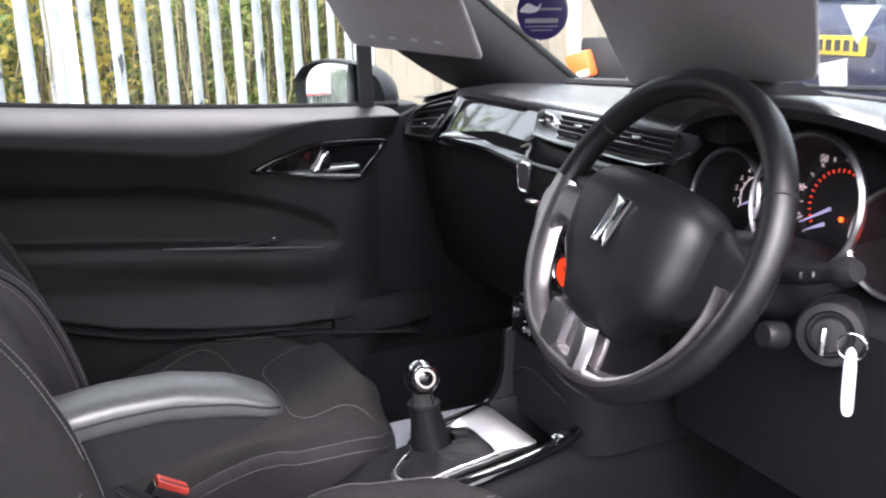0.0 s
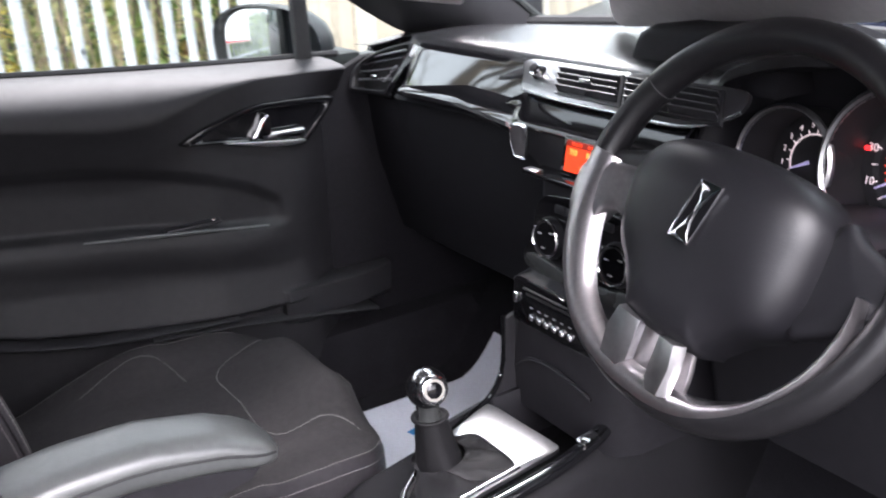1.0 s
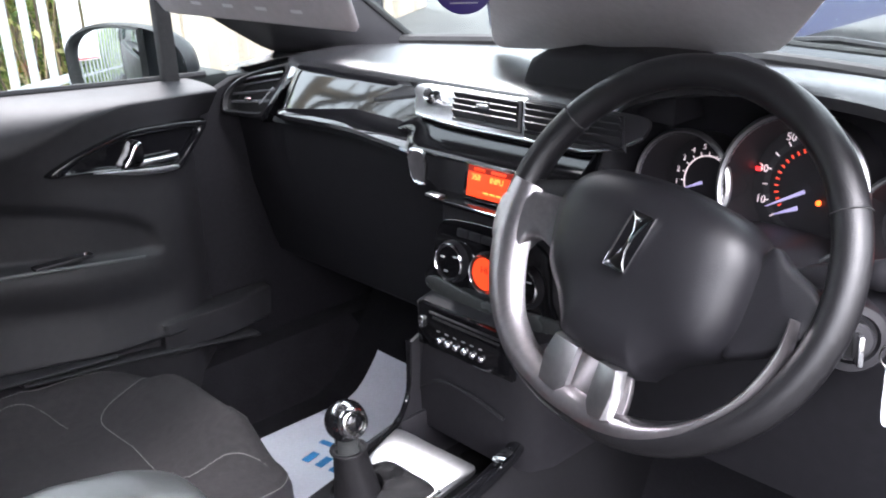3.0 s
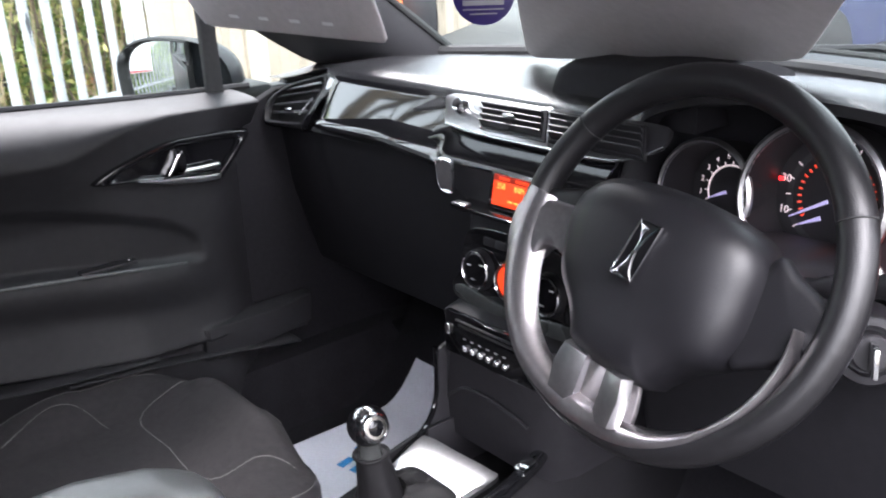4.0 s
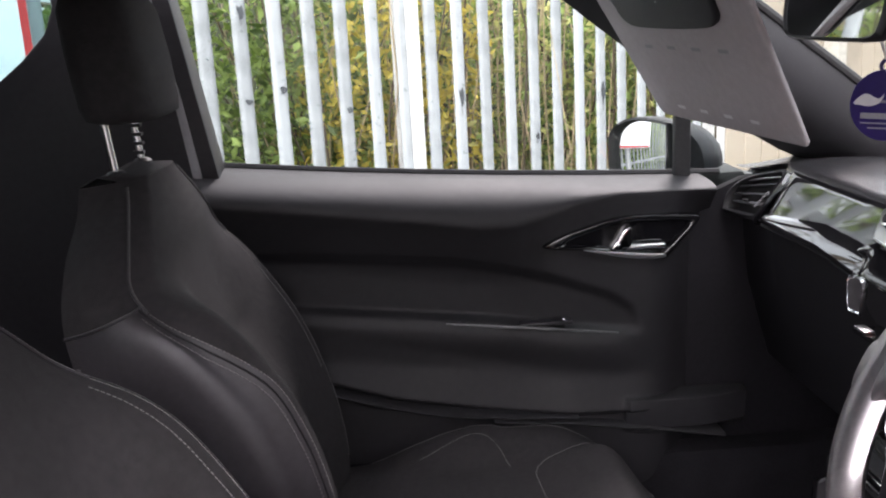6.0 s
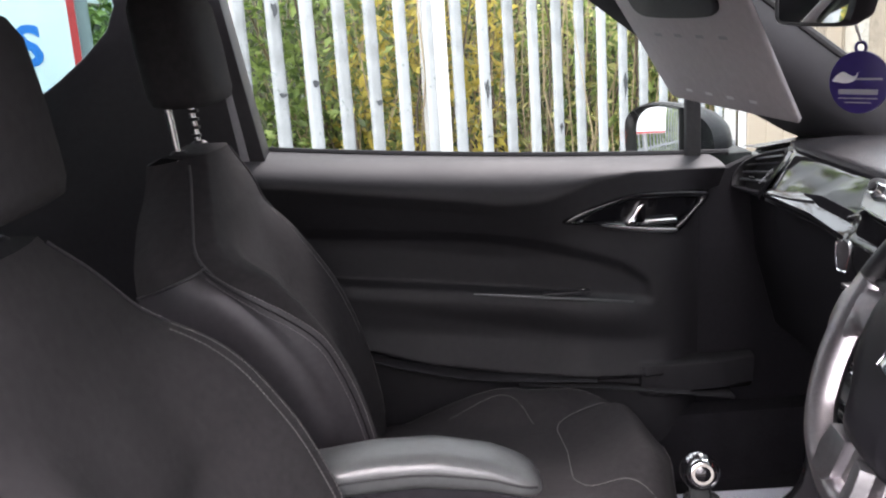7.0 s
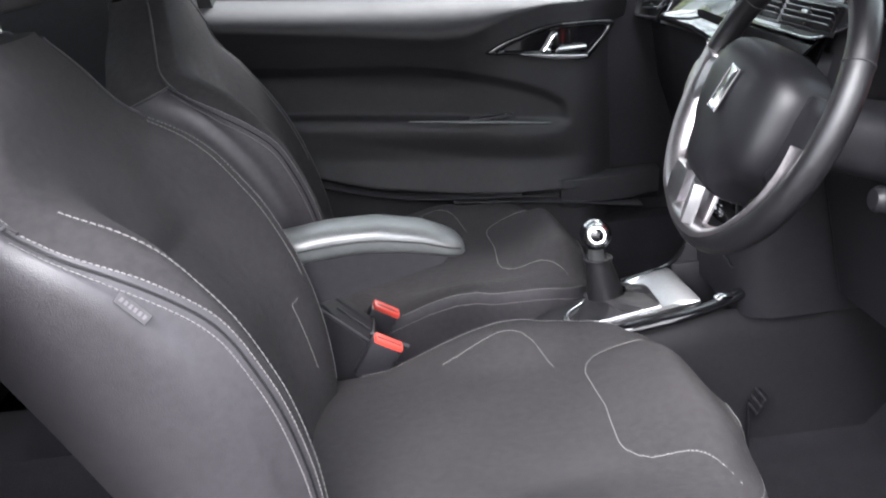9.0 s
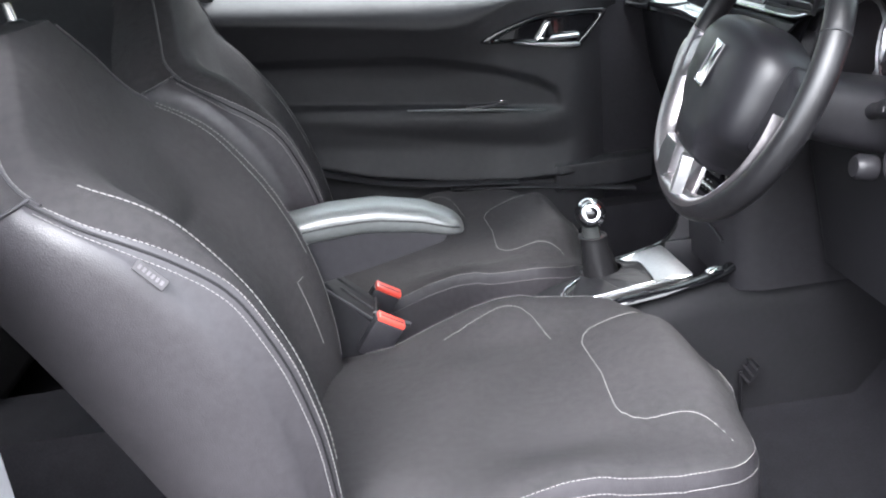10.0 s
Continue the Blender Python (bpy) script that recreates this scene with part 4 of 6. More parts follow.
part("scale_ring", moved(hoop(disc(0.072, 48), disc(0.052, 48), 0.0003), mx), DIALBAND, d, "dark grey scale band")
for i, (a, s) in enumerate(((201, "10"), (168, "30"), (123, "50"), (85, "70"), (45, "90"))):
    letters("numeral", s, 0.0125, mx @ Matrix.Translation((0.063 * math.cos(radians(a)), 0.063 * math.sin(radians(a)), 0.0012)), DIALWHITE, d)
needle(mx, d, 210, 0.058)
needle(mx @ Matrix.Translation((-0.008, -0.022, 0)), d, 205, 0.034, 0.005)
part("scale", moved(tube([(-0.020 + 0.045 * math.cos(a), -0.025 + 0.045 * math.sin(a), 0.0005) for a in np.linspace(radians(205), radians(275), 14)], 0.0012, 4), mx), DIALWHITE, d)
part("warning_light", moved(plate(disc(0.0030, 16), 0.001), mx @ Matrix.Translation((0.010, -0.014, 0.0015))), AMBER, d, "glowing amber warning light")
part("warning_light", moved(rbox(-0.0035, 0.0035, -0.0022, 0.0022, 0, 0.001, 0.001), mx @ Matrix.Translation((-0.066, 0.012, 0.004))), REDLAMP, d, "glowing red warning light")
mx, d = dial(-0.528, 0.858, 0.058)
part("screen", moved(rbox(-0.02, 0.045, -0.04, 0.04, 0, 0.001, 0.001), mx), LCDDIM, d, "dim red trip display")
part("bar", moved(rbox(-0.024, 0.026, -0.038, -0.028, 0.001, 0.002, 0.001), mx), LCD, d)
part("bar", moved(rbox(-0.012, 0.022, -0.022, -0.018, 0.001, 0.002, 0.001), mx), LCD, d)

# ---- steering wheel ----
wheel = thing("steering_wheel", "black leather steering wheel with satin silver insert", "steering wheel", (0.603, -0.376, 0.871))
RAKE = radians(27.0)
WB = basis((0.603, -0.376, 0.871), (0, -1, 0), (math.sin(RAKE), 0, math.cos(RAKE))) @ pose(0, 0, 0, 0, 0, -9.5)


def rim_r(a):
    """Rim radius by angle: round, with the foot a little flat."""
    g = math.degrees(a) % 360
    return float(np.interp(g, [0, 45, 90, 135, 180, 215, 235, 252, 270, 290, 310, 335, 360], [0.1805, 0.182, 0.180, 0.181, 0.183, 0.1835, 0.180, 0.1725, 0.1690, 0.1710, 0.1745, 0.178, 0.1805]))


ang = np.linspace(0, 2 * np.pi, 120, endpoint=False)
path = [(rim_r(a) * math.cos(a), rim_r(a) * math.sin(a), 0) for a in ang]
part("rim", moved(tube(path, 0.0165, 16, True), WB), RIMLEATHER, wheel, "grained black leather rim", 180)
for a in (150, 34):
    r = rim_r(radians(a))
    c = np.array([r * math.cos(radians(a)), r * math.sin(radians(a)), 0])
    e = np.array([math.cos(radians(a)), math.sin(radians(a)), 0])
    part("seam", moved(tube([c + 0.0168 * (math.cos(t) * e + math.sin(t) * np.array([0, 0, 1])) for t in np.linspace(0, 2 * np.pi, 24, endpoint=False)], 0.0010, 5, True), WB), RUBBER, wheel)
# silver insert: wide on the inner rim at both sides, slimmer at the foot, turning in to the spokes
rows = []
for a in np.linspace(radians(177), radians(361), 78):
    g = math.degrees(a)
    ri = float(np.interp(g, [177, 180, 184, 197, 212, 227, 239, 255, 272, 288, 297, 313, 332, 347, 361], [0.152, 0.149, 0.147, 0.149, 0.152, 0.157, 0.156, 0.152, 0.149, 0.154, 0.159, 0.160, 0.157, 0.153, 0.150]))
    ro = rim_r(a) + float(np.interp(g, [177, 186, 200, 240, 255, 275, 291, 302, 321, 336, 350, 361], [0.004, 0.010, 0.011, 0.010, 0.008, 0.006, 0.004, 0.000, -0.007, -0.010, -0.015, -0.025]))
    w = ro - ri
    ho = math.sqrt(max(1e-6, 0.0167 ** 2 - (ro - rim_r(a)) ** 2))
    prof = [(ro, ho), (ro - 0.10 * w, 0.4 * ho + 0.6 * 0.0178), (ro - 0.30 * w, 0.0188), (ro - 0.52 * w, 0.0180), (ro - 0.75 * w, 0.0145), (ro - 0.92 * w, 0.0085), (ri, 0.002), (ri + 0.3 * w, -0.010), (ro - 0.004, -0.008)]
    rows.append([(p * math.cos(a), p * math.sin(a), h) for p, h in prof])
part("insert", moved(grid(rows, wrap=True, caps=True), WB), RIMSILVER, wheel, "satin silver rim insert", 60)
# airbag pad
pad = smooth_line([(-0.110, 0.036), (-0.084, 0.056), (-0.03, 0.066), (0.03, 0.067), (0.078, 0.058), (0.100, 0.036), (0.107, 0.0), (0.108, -0.034), (0.098, -0.060), (0.070, -0.080), (0.050, -0.102), (0.040, -0.113), (-0.004, -0.117), (-0.044, -0.114), (-0.056, -0.100), (-0.072, -0.080), (-0.100, -0.054), (-0.116, -0.012), (-0.119, 0.014)], 90, True)
rows = []
for s, h in ((1.0, -0.030), (1.01, -0.004), (0.985, 0.012), (0.93, 0.024), (0.82, 0.033), (0.62, 0.040), (0.4, 0.043), (0.18, 0.0445), (0.02, 0.045)):
    rows.append(np.column_stack([pad[:, 0] * s, pad[:, 1] * s, np.full(len(pad), h) - 0.012 * sm(0.02, -0.1, pad[:, 1] * s) * sm(0.95, 0.3, s)]))
part("airbag_pad", moved(grid(rows, wrap=True, caps=True), WB), HUB, wheel, "grained black airbag cover", 60)
# left spoke: silver, fanning out into the insert; right spoke: black with a silver fillet below
fan = smooth_line([(-0.196, -0.020), (-0.184, -0.006), (-0.160, 0.004), (-0.128, 0.010), (-0.104, 0.012), (-0.100, -0.015), (-0.104, -0.042), (-0.126, -0.038), (-0.140, -0.043), (-0.147, -0.058), (-0.160, -0.070), (-0.186, -0.060)], 72, True)
fc = np.array([-0.150, -0.022])
rows = [np.column_stack([fc + (fan - fc) * k, h + 0.010 * sm(-0.10, -0.20, (fc + (fan - fc) * k)[:, 0])]) for k, h in ((1.0, -0.012), (1.0, 0.000), (0.97, 0.005), (0.90, 0.0075), (0.6, 0.009), (0.02, 0.009))]
part("spoke", moved(grid(rows, wrap=True, caps=True), WB), RIMSILVER, wheel, "satin silver side spoke", 60)
part("spoke_back", moved(plate(smooth_line([(-0.178, 0.010), (-0.150, 0.022), (-0.104, 0.034), (-0.100, 0.010), (-0.150, -0.002), (-0.180, -0.004)], 30, True).tolist(), 0.012, 0.004), WB @ Matrix.Translation((0, 0, -0.006))), RIMLEATHER, wheel, "black upper edge of the spoke")
arm = smooth_line([(0.098, 0.046), (0.128, 0.040), (0.158, 0.030), (0.180, 0.014), (0.180, -0.006), (0.164, -0.012), (0.146, -0.030), (0.128, -0.044), (0.100, -0.050)], 54, True)
ac_ = arm.mean(0)
rows = [np.column_stack([ac_ + (arm - ac_) * k, np.full(len(arm), h)]) for k, h in ((1.0, -0.016), (1.0, -0.006), (0.95, 0.0), (0.8, 0.002), (0.02, 0.001))]
part("spoke", moved(grid(rows, wrap=True, caps=True), WB), HUB, wheel, "black side spoke", 60)
for s in (-1, 1):
    chip = [(s * 0.019, -0.108), (s * 0.046, -0.106), (s * 0.050, -0.128), (s * 0.046, -0.156), (s * 0.026, -0.160), (s * 0.017, -0.150)]
    part("lower_spoke", moved(plate(chip, 0.014, 0.0018), WB @ pose(0, -0.135, 0.006, 10, s * -16, 0) @ Matrix.Translation((0, 0.135, 0))), SATIN, wheel, "bright lower spoke")
part("spoke_web", moved(plate(smooth_line([(-0.030, -0.098), (0.030, -0.098), (0.044, -0.166), (-0.044, -0.166)], 30, True).tolist(), 0.006, 0.003), WB), RIMSILVER, wheel, "satin silver foot of the spokes")
EM = WB @ pose(-0.001, 0.002, 0.0455) @ Matrix.Diagonal((0.97, 0.97, 1, 1))
par = [(-0.0170, -0.030), (0.0105, -0.030), (0.0170, 0.030), (-0.0105, 0.030)]
part("emblem_frame", moved(hoop(par, [(p[0] * 0.93, p[1] * 0.955) for p in par], 0.003), EM), CHROME, wheel, "slanted chrome emblem frame")
part("emblem_face", moved(plate([(p[0] * 0.95, p[1] * 0.97) for p in par], 0.0012), EM), GLOSS, wheel)
for sd in (1, -1):
    wedge = [(-0.0095, 0.0285), (0.0155, 0.0285), (0.0095, 0.0215), (0.0040, 0.010), (0.0012, -0.001), (-0.0012, -0.001), (-0.0005, 0.010), (-0.0040, 0.0215)]
    part("emblem_bar", moved(plate([(sd * x, sd * y) for x, y in wedge], 0.0035, 0.0010), EM), CHROME, wheel)

# steering column with stalks, ignition and key
col = thing("steering_column", "black steering column shroud with stalks", "steering column", (0.72, -0.376, 0.80))
rows = []
for t in np.linspace(0, 1, 8):
    x, zc = 0.645 + 0.21 * t, 0.838 - 0.060 * t
    w, h = 0.050 + 0.030 * t, 0.040 + 0.014 * t
    rows.append([(x, -0.376 + w * np.sign(math.cos(a)) * abs(math.cos(a)) ** 0.6, zc + h * np.sign(math.sin(a)) * abs(math.sin(a)) ** 0.6) for a in np.linspace(0, 2 * np.pi, 28, endpoint=False)])
part("shroud", grid(rows, wrap=True, caps=True), DARK, col, "black plastic shroud", 60)
for s in (1, -1):
    base = np.array([0.74, -0.376 + s * 0.06, 0.835 if s > 0 else 0.822])
    tip = np.array([0.735, -0.551, 0.838]) if s < 0 else np.array([0.735, -0.201, 0.838])
    tip[2] += 0.018 if s < 0 else 0.0
    q = [base + (tip - base) * t for t in np.linspace(0, 1, 12)]
    rad = [0.010, 0.010, 0.009, 0.012, 0.013, 0.013, 0.0125, 0.0115, 0.0115, 0.0150, 0.0160, 0.0110]
    st = part("stalk", tube(q, rad, 14), DARK, col, "black control stalk", 60)
    for k in (0.45, 0.6):
        part("mark", tube([base + (tip - base) * k + np.array([-0.0125, 0, 0.003 * j]) for j in (-1, 1)], 0.0007, 4), PALEGREY, st)
part("lower_knob", moved(lathe([(0.016, 0), (0.016, 0.02), (0.012, 0.026)], 20), basis((0.735, -0.455, 0.757), (0, -1, 0), (0.2, 0, 1))), DARK, col, "small black knob")
IG = basis((0.752, -0.508, 0.772), (0.55, -0.83, 0), (0.2, 0, 1))
part("ignition", moved(lathe([(0.037, -0.06), (0.037, -0.004), (0.034, 0.001), (0.026, 0.002), (0.024, -0.004), (0.020, -0.005), (0.019, 0.010), (0.017, 0.012), (0.004, 0.012)], 28), IG), DARK, col, "ignition lock barrel")
keys = thing("car_key", "car key in the ignition with ring and white paper tag", "key", (0.77, -0.49, 0.75))
part("head", moved(rbox(-0.003, 0.003, -0.016, 0.014, 0.012, 0.046, 0.002), IG), CHROME, keys, "bright metal key head")
kc = np.array(IG @ Vector((0.016, 0.0, 0.048)))
part("ring", tube([kc + 0.014 * np.array([0.55 * math.cos(t), -0.83 * math.cos(t), math.sin(t)]) + np.array([0.006, -0.012, 0.0]) for t in np.linspace(0, 2 * np.pi, 28, endpoint=False)], 0.0012, 6, True), STEEL, keys)
part("tag", moved(plate(smooth_line([(-0.008, 0.0), (0.008, 0.0), (0.010, -0.06), (0.008, -0.085), (-0.006, -0.085), (-0.010, -0.06)], 30, True).tolist(), 0.0015), basis(tuple(kc + np.array([0.010, -0.008, -0.008])), (0.75, -0.65, 0), (0.06, 0.0, 1)) @ Matrix.Diagonal((0.60, 0.78, 1, 1))), PAPER, keys, "white paper key tag")


# ---- front seats ----
SZ = [0.42, 0.48, 0.56, 0.64, 0.72, 0.80, 0.85, 0.89, 0.92, 0.955, 1.00, 1.032]
SX = [0.020, 0.012, -0.012, -0.042, -0.080, -0.128, -0.164, -0.186, -0.193, -0.200, -0.213, -0.228]
SW = [0.255, 0.262, 0.268, 0.272, 0.275, 0.277, 0.276, 0.262, 0.234, 0.196, 0.132, 0.072]
ST = [0.10, 0.12, 0.13, 0.135, 0.135, 0.13, 0.125, 0.118, 0.118, 0.118, 0.115, 0.085]
SB = [0.034, 0.048, 0.070, 0.084, 0.088, 0.078, 0.052, 0.014, 0.0, 0.0, 0.0, 0.0]
ZF = np.linspace(0.42, 1.032, 154)


def eased(a, s=0.020):
    """The profile a over the heights ZF, with its corners rounded off."""
    f = np.interp(np.linspace(0.30, 1.152, 214), SZ, a)
    k = np.exp(-0.5 * (np.arange(-15, 16) * 0.004 / s) ** 2)
    return np.convolve(f, k / k.sum(), mode="same")[30:184]


SX, SW, ST, SB = (eased(a) for a in (SX, SW, ST, SB))


def seat(name, cy, out, label, dx=0.0, sag=0.0, head_z=1.105, far=0.72, lean=(0, 0, 0, 0, 0, 0), hx=0.0, rods=(0.0, 0.055), near=1.0, crown=(0.022, 0.78, 0.0)):
    """A front seat; out is +1 when its outer side is on the left of the car."""
    st = thing(name, label, "car seat", (0.2, cy, 0.25), group="front seats")
    # backrest: rings of points up the back
    U = np.r_[np.linspace(-1, -0.5, 14), np.linspace(-0.44, 0.44, 15), np.linspace(0.5, 1, 14)]
    front, right, left, back = [], [], [], []
    for v in np.linspace(0, 1, 70):
        z = 0.42 + 0.612 * v
        x, w, th, hb = (float(np.interp(z, ZF, a)) for a in (SX, SW, ST, SB))
        tx = float(np.interp(z + 0.02, ZF, SX) - np.interp(z - 0.02, ZF, SX))
        ln = math.hypot(tx, 0.04)
        nx, nz = 0.04 / ln, -tx / ln
        head = float(sm(0.86, 0.93, z))
        bx = float(np.interp(z, [0.42, 0.63, 0.80, 0.87, 0.94, 1.03], lean))
        au = np.abs(U)
        n = hb * np.where(U > 0, far, near) * sm(0.26, 0.84, au) * (1 - 0.32 * sm(0.86, 1.0, au)) - 0.020 * (au > 0.8) * sm(0.86, 1.0, au)
        n += 0.018 * float(sm(0.74, 0.90, z)) * (1 - au ** 2) - 0.014 * head * sm(0.86, 1.0, au)
        n += 0.010 * np.exp(-((v - 0.36) / 0.10) ** 2) * (1 - sm(0.3, 0.6, au)) - 0.006 * np.exp(-((v - 0.56) / 0.025) ** 2) * (1 - sm(0.3, 0.5, au))
        P = lambda u, d: (x + bx + nx * d, cy + u * w, z + nz * d)
        front.append([P(u, d) for u, d in zip(U, n)])
        for sgn, dst, k in ((1, left, -1), (-1, right, 0)):
            n1 = n[k]
            dst.append([P(sgn * (1 + 0.035 * math.sin(math.pi * t)) * (1 - 0.14 * t * t), n1 + (-th - n1) * t) for t in np.linspace(0, 1, 8)])
        back.append([P(0.86 * s, -th - 0.012 * (1 - s * s)) for s in np.linspace(-1, 1, 9)])
    # round the top over
    F = np.array(front)
    cr, c2 = (3.2 - 2.0 * sm(32, 50, np.arange(70.0))), (3.2 - 2.0 * sm(32, 50, np.arange(70.0)) + 1.3 + 1.9 * sm(8, 50, np.arange(70.0)))

    def at(i, f):
        k = min(int(f), 41)
        return tuple(F[i, k] + (F[i, k + 1] - F[i, k]) * (f - k))

    part("backrest", grid([[at(i, f) for f in np.linspace(cr[i], 38, 42)] for i in range(70)]), FABRIC, st, "dark grey woven backrest", 60)
    for band in ([f[38:] + r[1:] for f, r in zip(front, left)], [[at(i, f) for f in np.linspace(cr[i], 0, 5)] + right[i][1:] for i in range(70)]):
        part("side_panel", grid(band[:54]), LEATHER, st, "smooth dark leather side panel", 60)
        part("shoulder_side", grid(band[53:]), FABRIC, st, "dark woven side of the shoulder", 60)
        seam = np.array(band[53])
        part("piping", tube(seam + np.array([0, 0.001 * (1 if seam[-1][1] > cy else -1), 0.001]), 0.0022, 6), LEATHER, st, "dark cross seam")
    part("back_shell", grid(back), PLASTIC, st, "", 60)
    top = [list(front[-1]), [tuple(np.array(p) * 0.5 + np.array(q) * 0.5 + np.array((0, 0, 0.010))) for p, q in zip(front[-1], [back[-1][int(round(i * 8 / 42))] for i in range(43)])], [back[-1][int(round(i * 8 / 42))] for i in range(43)]]
    part("top_cap", grid(top), FABRIC, st, "", 60)
    nrm = np.array([0.75, 0, 0.66])
    i0, i1 = 3, 52
    for s in (1, -1):
        edge = [F[i, 38] for i in range(70)] if s > 0 else [np.array(at(i, cr[i])) for i in range(70)]
        off = [F[i, 39] for i in range(70)] if s > 0 else [np.array(at(i, max(0.0, cr[i] - 0.9))) for i in range(70)]
        stitches("stitching", edge[i0:i1 + 1], st, nrm, label="pale double stitching")
        stitches("stitching", off[i0:i1 + 1], st, nrm)
        if s > 0:
            stitches("stitching", [F[i, 36] for i in range(22, i1 + 1)], st, nrm, label="pale crest stitching")
        if s == out and s < 0:
            stitches("stitching", [at(i, c2[i]) for i in range(i0 + 8, i1 + 1)], st, nrm, 0.008, 0.0058, 0.0008)
        part("piping", tube(np.array(edge[i1:69]) + nrm * 0.001, 0.0022, 6), LEATHER, st, "dark piping")
        part("piping", tube((np.array(edge[i0:i1 + 2]) + np.array(off[i0:i1 + 2])) / 2 + nrm * 0.0003, 0.0016, 6), GAITER, st)
        stitches("stitching", np.array(edge[i1 + 1:69]) + nrm * 0.0026, st, nrm, label="pale shoulder stitching")
        S = np.array(left if s > 0 else right)
        stitches("stitching", S[53, 0:7] + np.array([0, s * 0.0008, 0]), st, (0, s * 1.0, 0.2))
    if out < 0:
        stitches("stitching", np.vstack([F[9:20, 31], F[20, 31:34]]), st, nrm, 0.005, 0.0045, 0.0006, label="short upright seam")
        RS = np.array(right)
        tagm = basis(tuple(RS[41, 0] * 0.75 + F[41, 1] * 0.25 + np.array([0.004, -0.003, 0.004])), tuple(RS[38, 0] - RS[44, 0]), tuple(F[41, 2] - RS[41, 1]))
        tagm = tagm @ Matrix.Diagonal((0.78, 0.78, 1, 1))
        lb = part("fabric_label", moved(rbox(-0.024, 0.024, -0.008, 0.008, -0.001, 0.001, 0.0008, 1), tagm), LABEL, st, "small grey woven label")
        for k in range(6):
            part("mark", moved(rbox(-0.0020, 0.0020, -0.003, 0.003, 0.001, 0.0016, 0), tagm @ Matrix.Translation((-0.017 + 0.0068 * k, 0, 0))), LABELMARK, lb)
    # cushion: rows from back to front
    x0, x1 = -0.015 + dx * 0.3, 0.534 + dx
    rows, skirt = [], []
    for t in np.r_[np.linspace(0, 0.8, 40), np.linspace(0.82, 1.0, 18)]:
        x = x0 + (x1 - x0) * t
        w = 0.266 * (1 - float(np.clip((t - 0.64) / 0.365, 0, 1)) ** 3.6) ** 0.5
        w = max(w, 0.03)
        u = np.linspace(-1, 1, 41)
        au = np.abs(u)
        z = 0.445 + 0.016 * t - 0.055 * sm(0.86, 1.0, t) ** 1.6 + sag
        edge = float(np.interp(x - dx, [0.0, 0.065, 0.14, 0.20, 0.25, 0.29, 0.33, 0.38, 0.43, 0.49, 0.545], [0.425, 0.432, 0.462, 0.483, 0.494, 0.494, 0.480, 0.458, 0.450, 0.428, 0.395])) + sag + crown[2] * float(sm(0.30, 0.40, x - dx) * sm(0.56, 0.48, x - dx))
        zz = z + (edge - z) * sm(0.50, 0.93, au) - 0.005 * sm(0.95, 1.0, au) + 0.008 * (1 - au ** 2) * math.sin(math.pi * min(1, t * 1.1)) + crown[0] * math.exp(-((t - crown[1]) / 0.18) ** 2) * (1 - sm(0.40, 0.92, au))
        rows.append(np.column_stack([np.full(41, x), cy + u * w, zz]))
        skirt.append((x, w, zz[0]))
    part("cushion", grid(rows), FABRIC, st, "dark grey woven seat cushion", 60)
    R = np.array(rows)
    rim = np.vstack([R[:, 0], R[-1, 1:-1], R[::-1, 40]])
    cen = np.array([(x0 + x1) / 2 - 0.05, cy, 0])
    sk = []
    for d, f in ((0, 1.0), (0.012, 1.012), (0.05, 1.016), (0.10, 1.0), (0.15, 0.94)):
        q = rim.copy()
        q[:, :2] = cen[:2] + (rim[:, :2] - cen[:2]) * f
        q[:, 2] = rim[:, 2] - d
        sk.append(q)
    part("cushion_side", grid(sk), LEATHER, st, "dark leather cushion side", 60)
    stitches("stitching", rim[6:-6] + np.array([0, 0, 0.0005]), st, (0, 0, 1), label="pale edge stitching")
    stitches("stitching", sk[1][6:-6] + (sk[2][6:-6] - sk[1][6:-6]) * 0.2, st, (0, 0, 0.3), label="pale edge stitching")

    def onto(px, py):
        t = (px - x0) / (x1 - x0)
        i = int(np.clip(np.searchsorted(R[:, 0, 0], px), 1, len(R) - 1))
        y = np.clip((cy + py), R[i, 0, 1], R[i, -1, 1])
        return (px, y, float(np.interp(y, R[i, :, 1], R[i, :, 2])) + 0.0006)

    for s in (1, -1):
        patch = smooth_line([(0.356 + dx, 0.0), (0.352 + dx, 0.06), (0.353 + dx, 0.105), (0.376 + dx, 0.138), (0.430 + dx, 0.150), (0.458 + dx, 0.172), (0.474 + dx, 0.196)], 60)
        stitches("stitching", [onto(p[0], s * p[1]) for p in patch], st, (0, 0, 1), 0.005, 0.0036, 0.0007)
        if s < 0:
            continue
        hump = [(0.150, 0.192), (0.194, 0.208), (0.235, 0.222), (0.270, 0.221), (0.296, 0.192), (0.312, 0.138)]
        stitches("stitching", [onto(p[0] + dx, s * p[1]) for p in smooth_line(hump, 50)], st, (0, 0, 1))
    part("seat_base", rbox(x0 + 0.03, x1 - 0.12, cy - 0.20, cy + 0.20, 0.22, 0.36, 0.02), DARK, st, "black seat frame and runners")
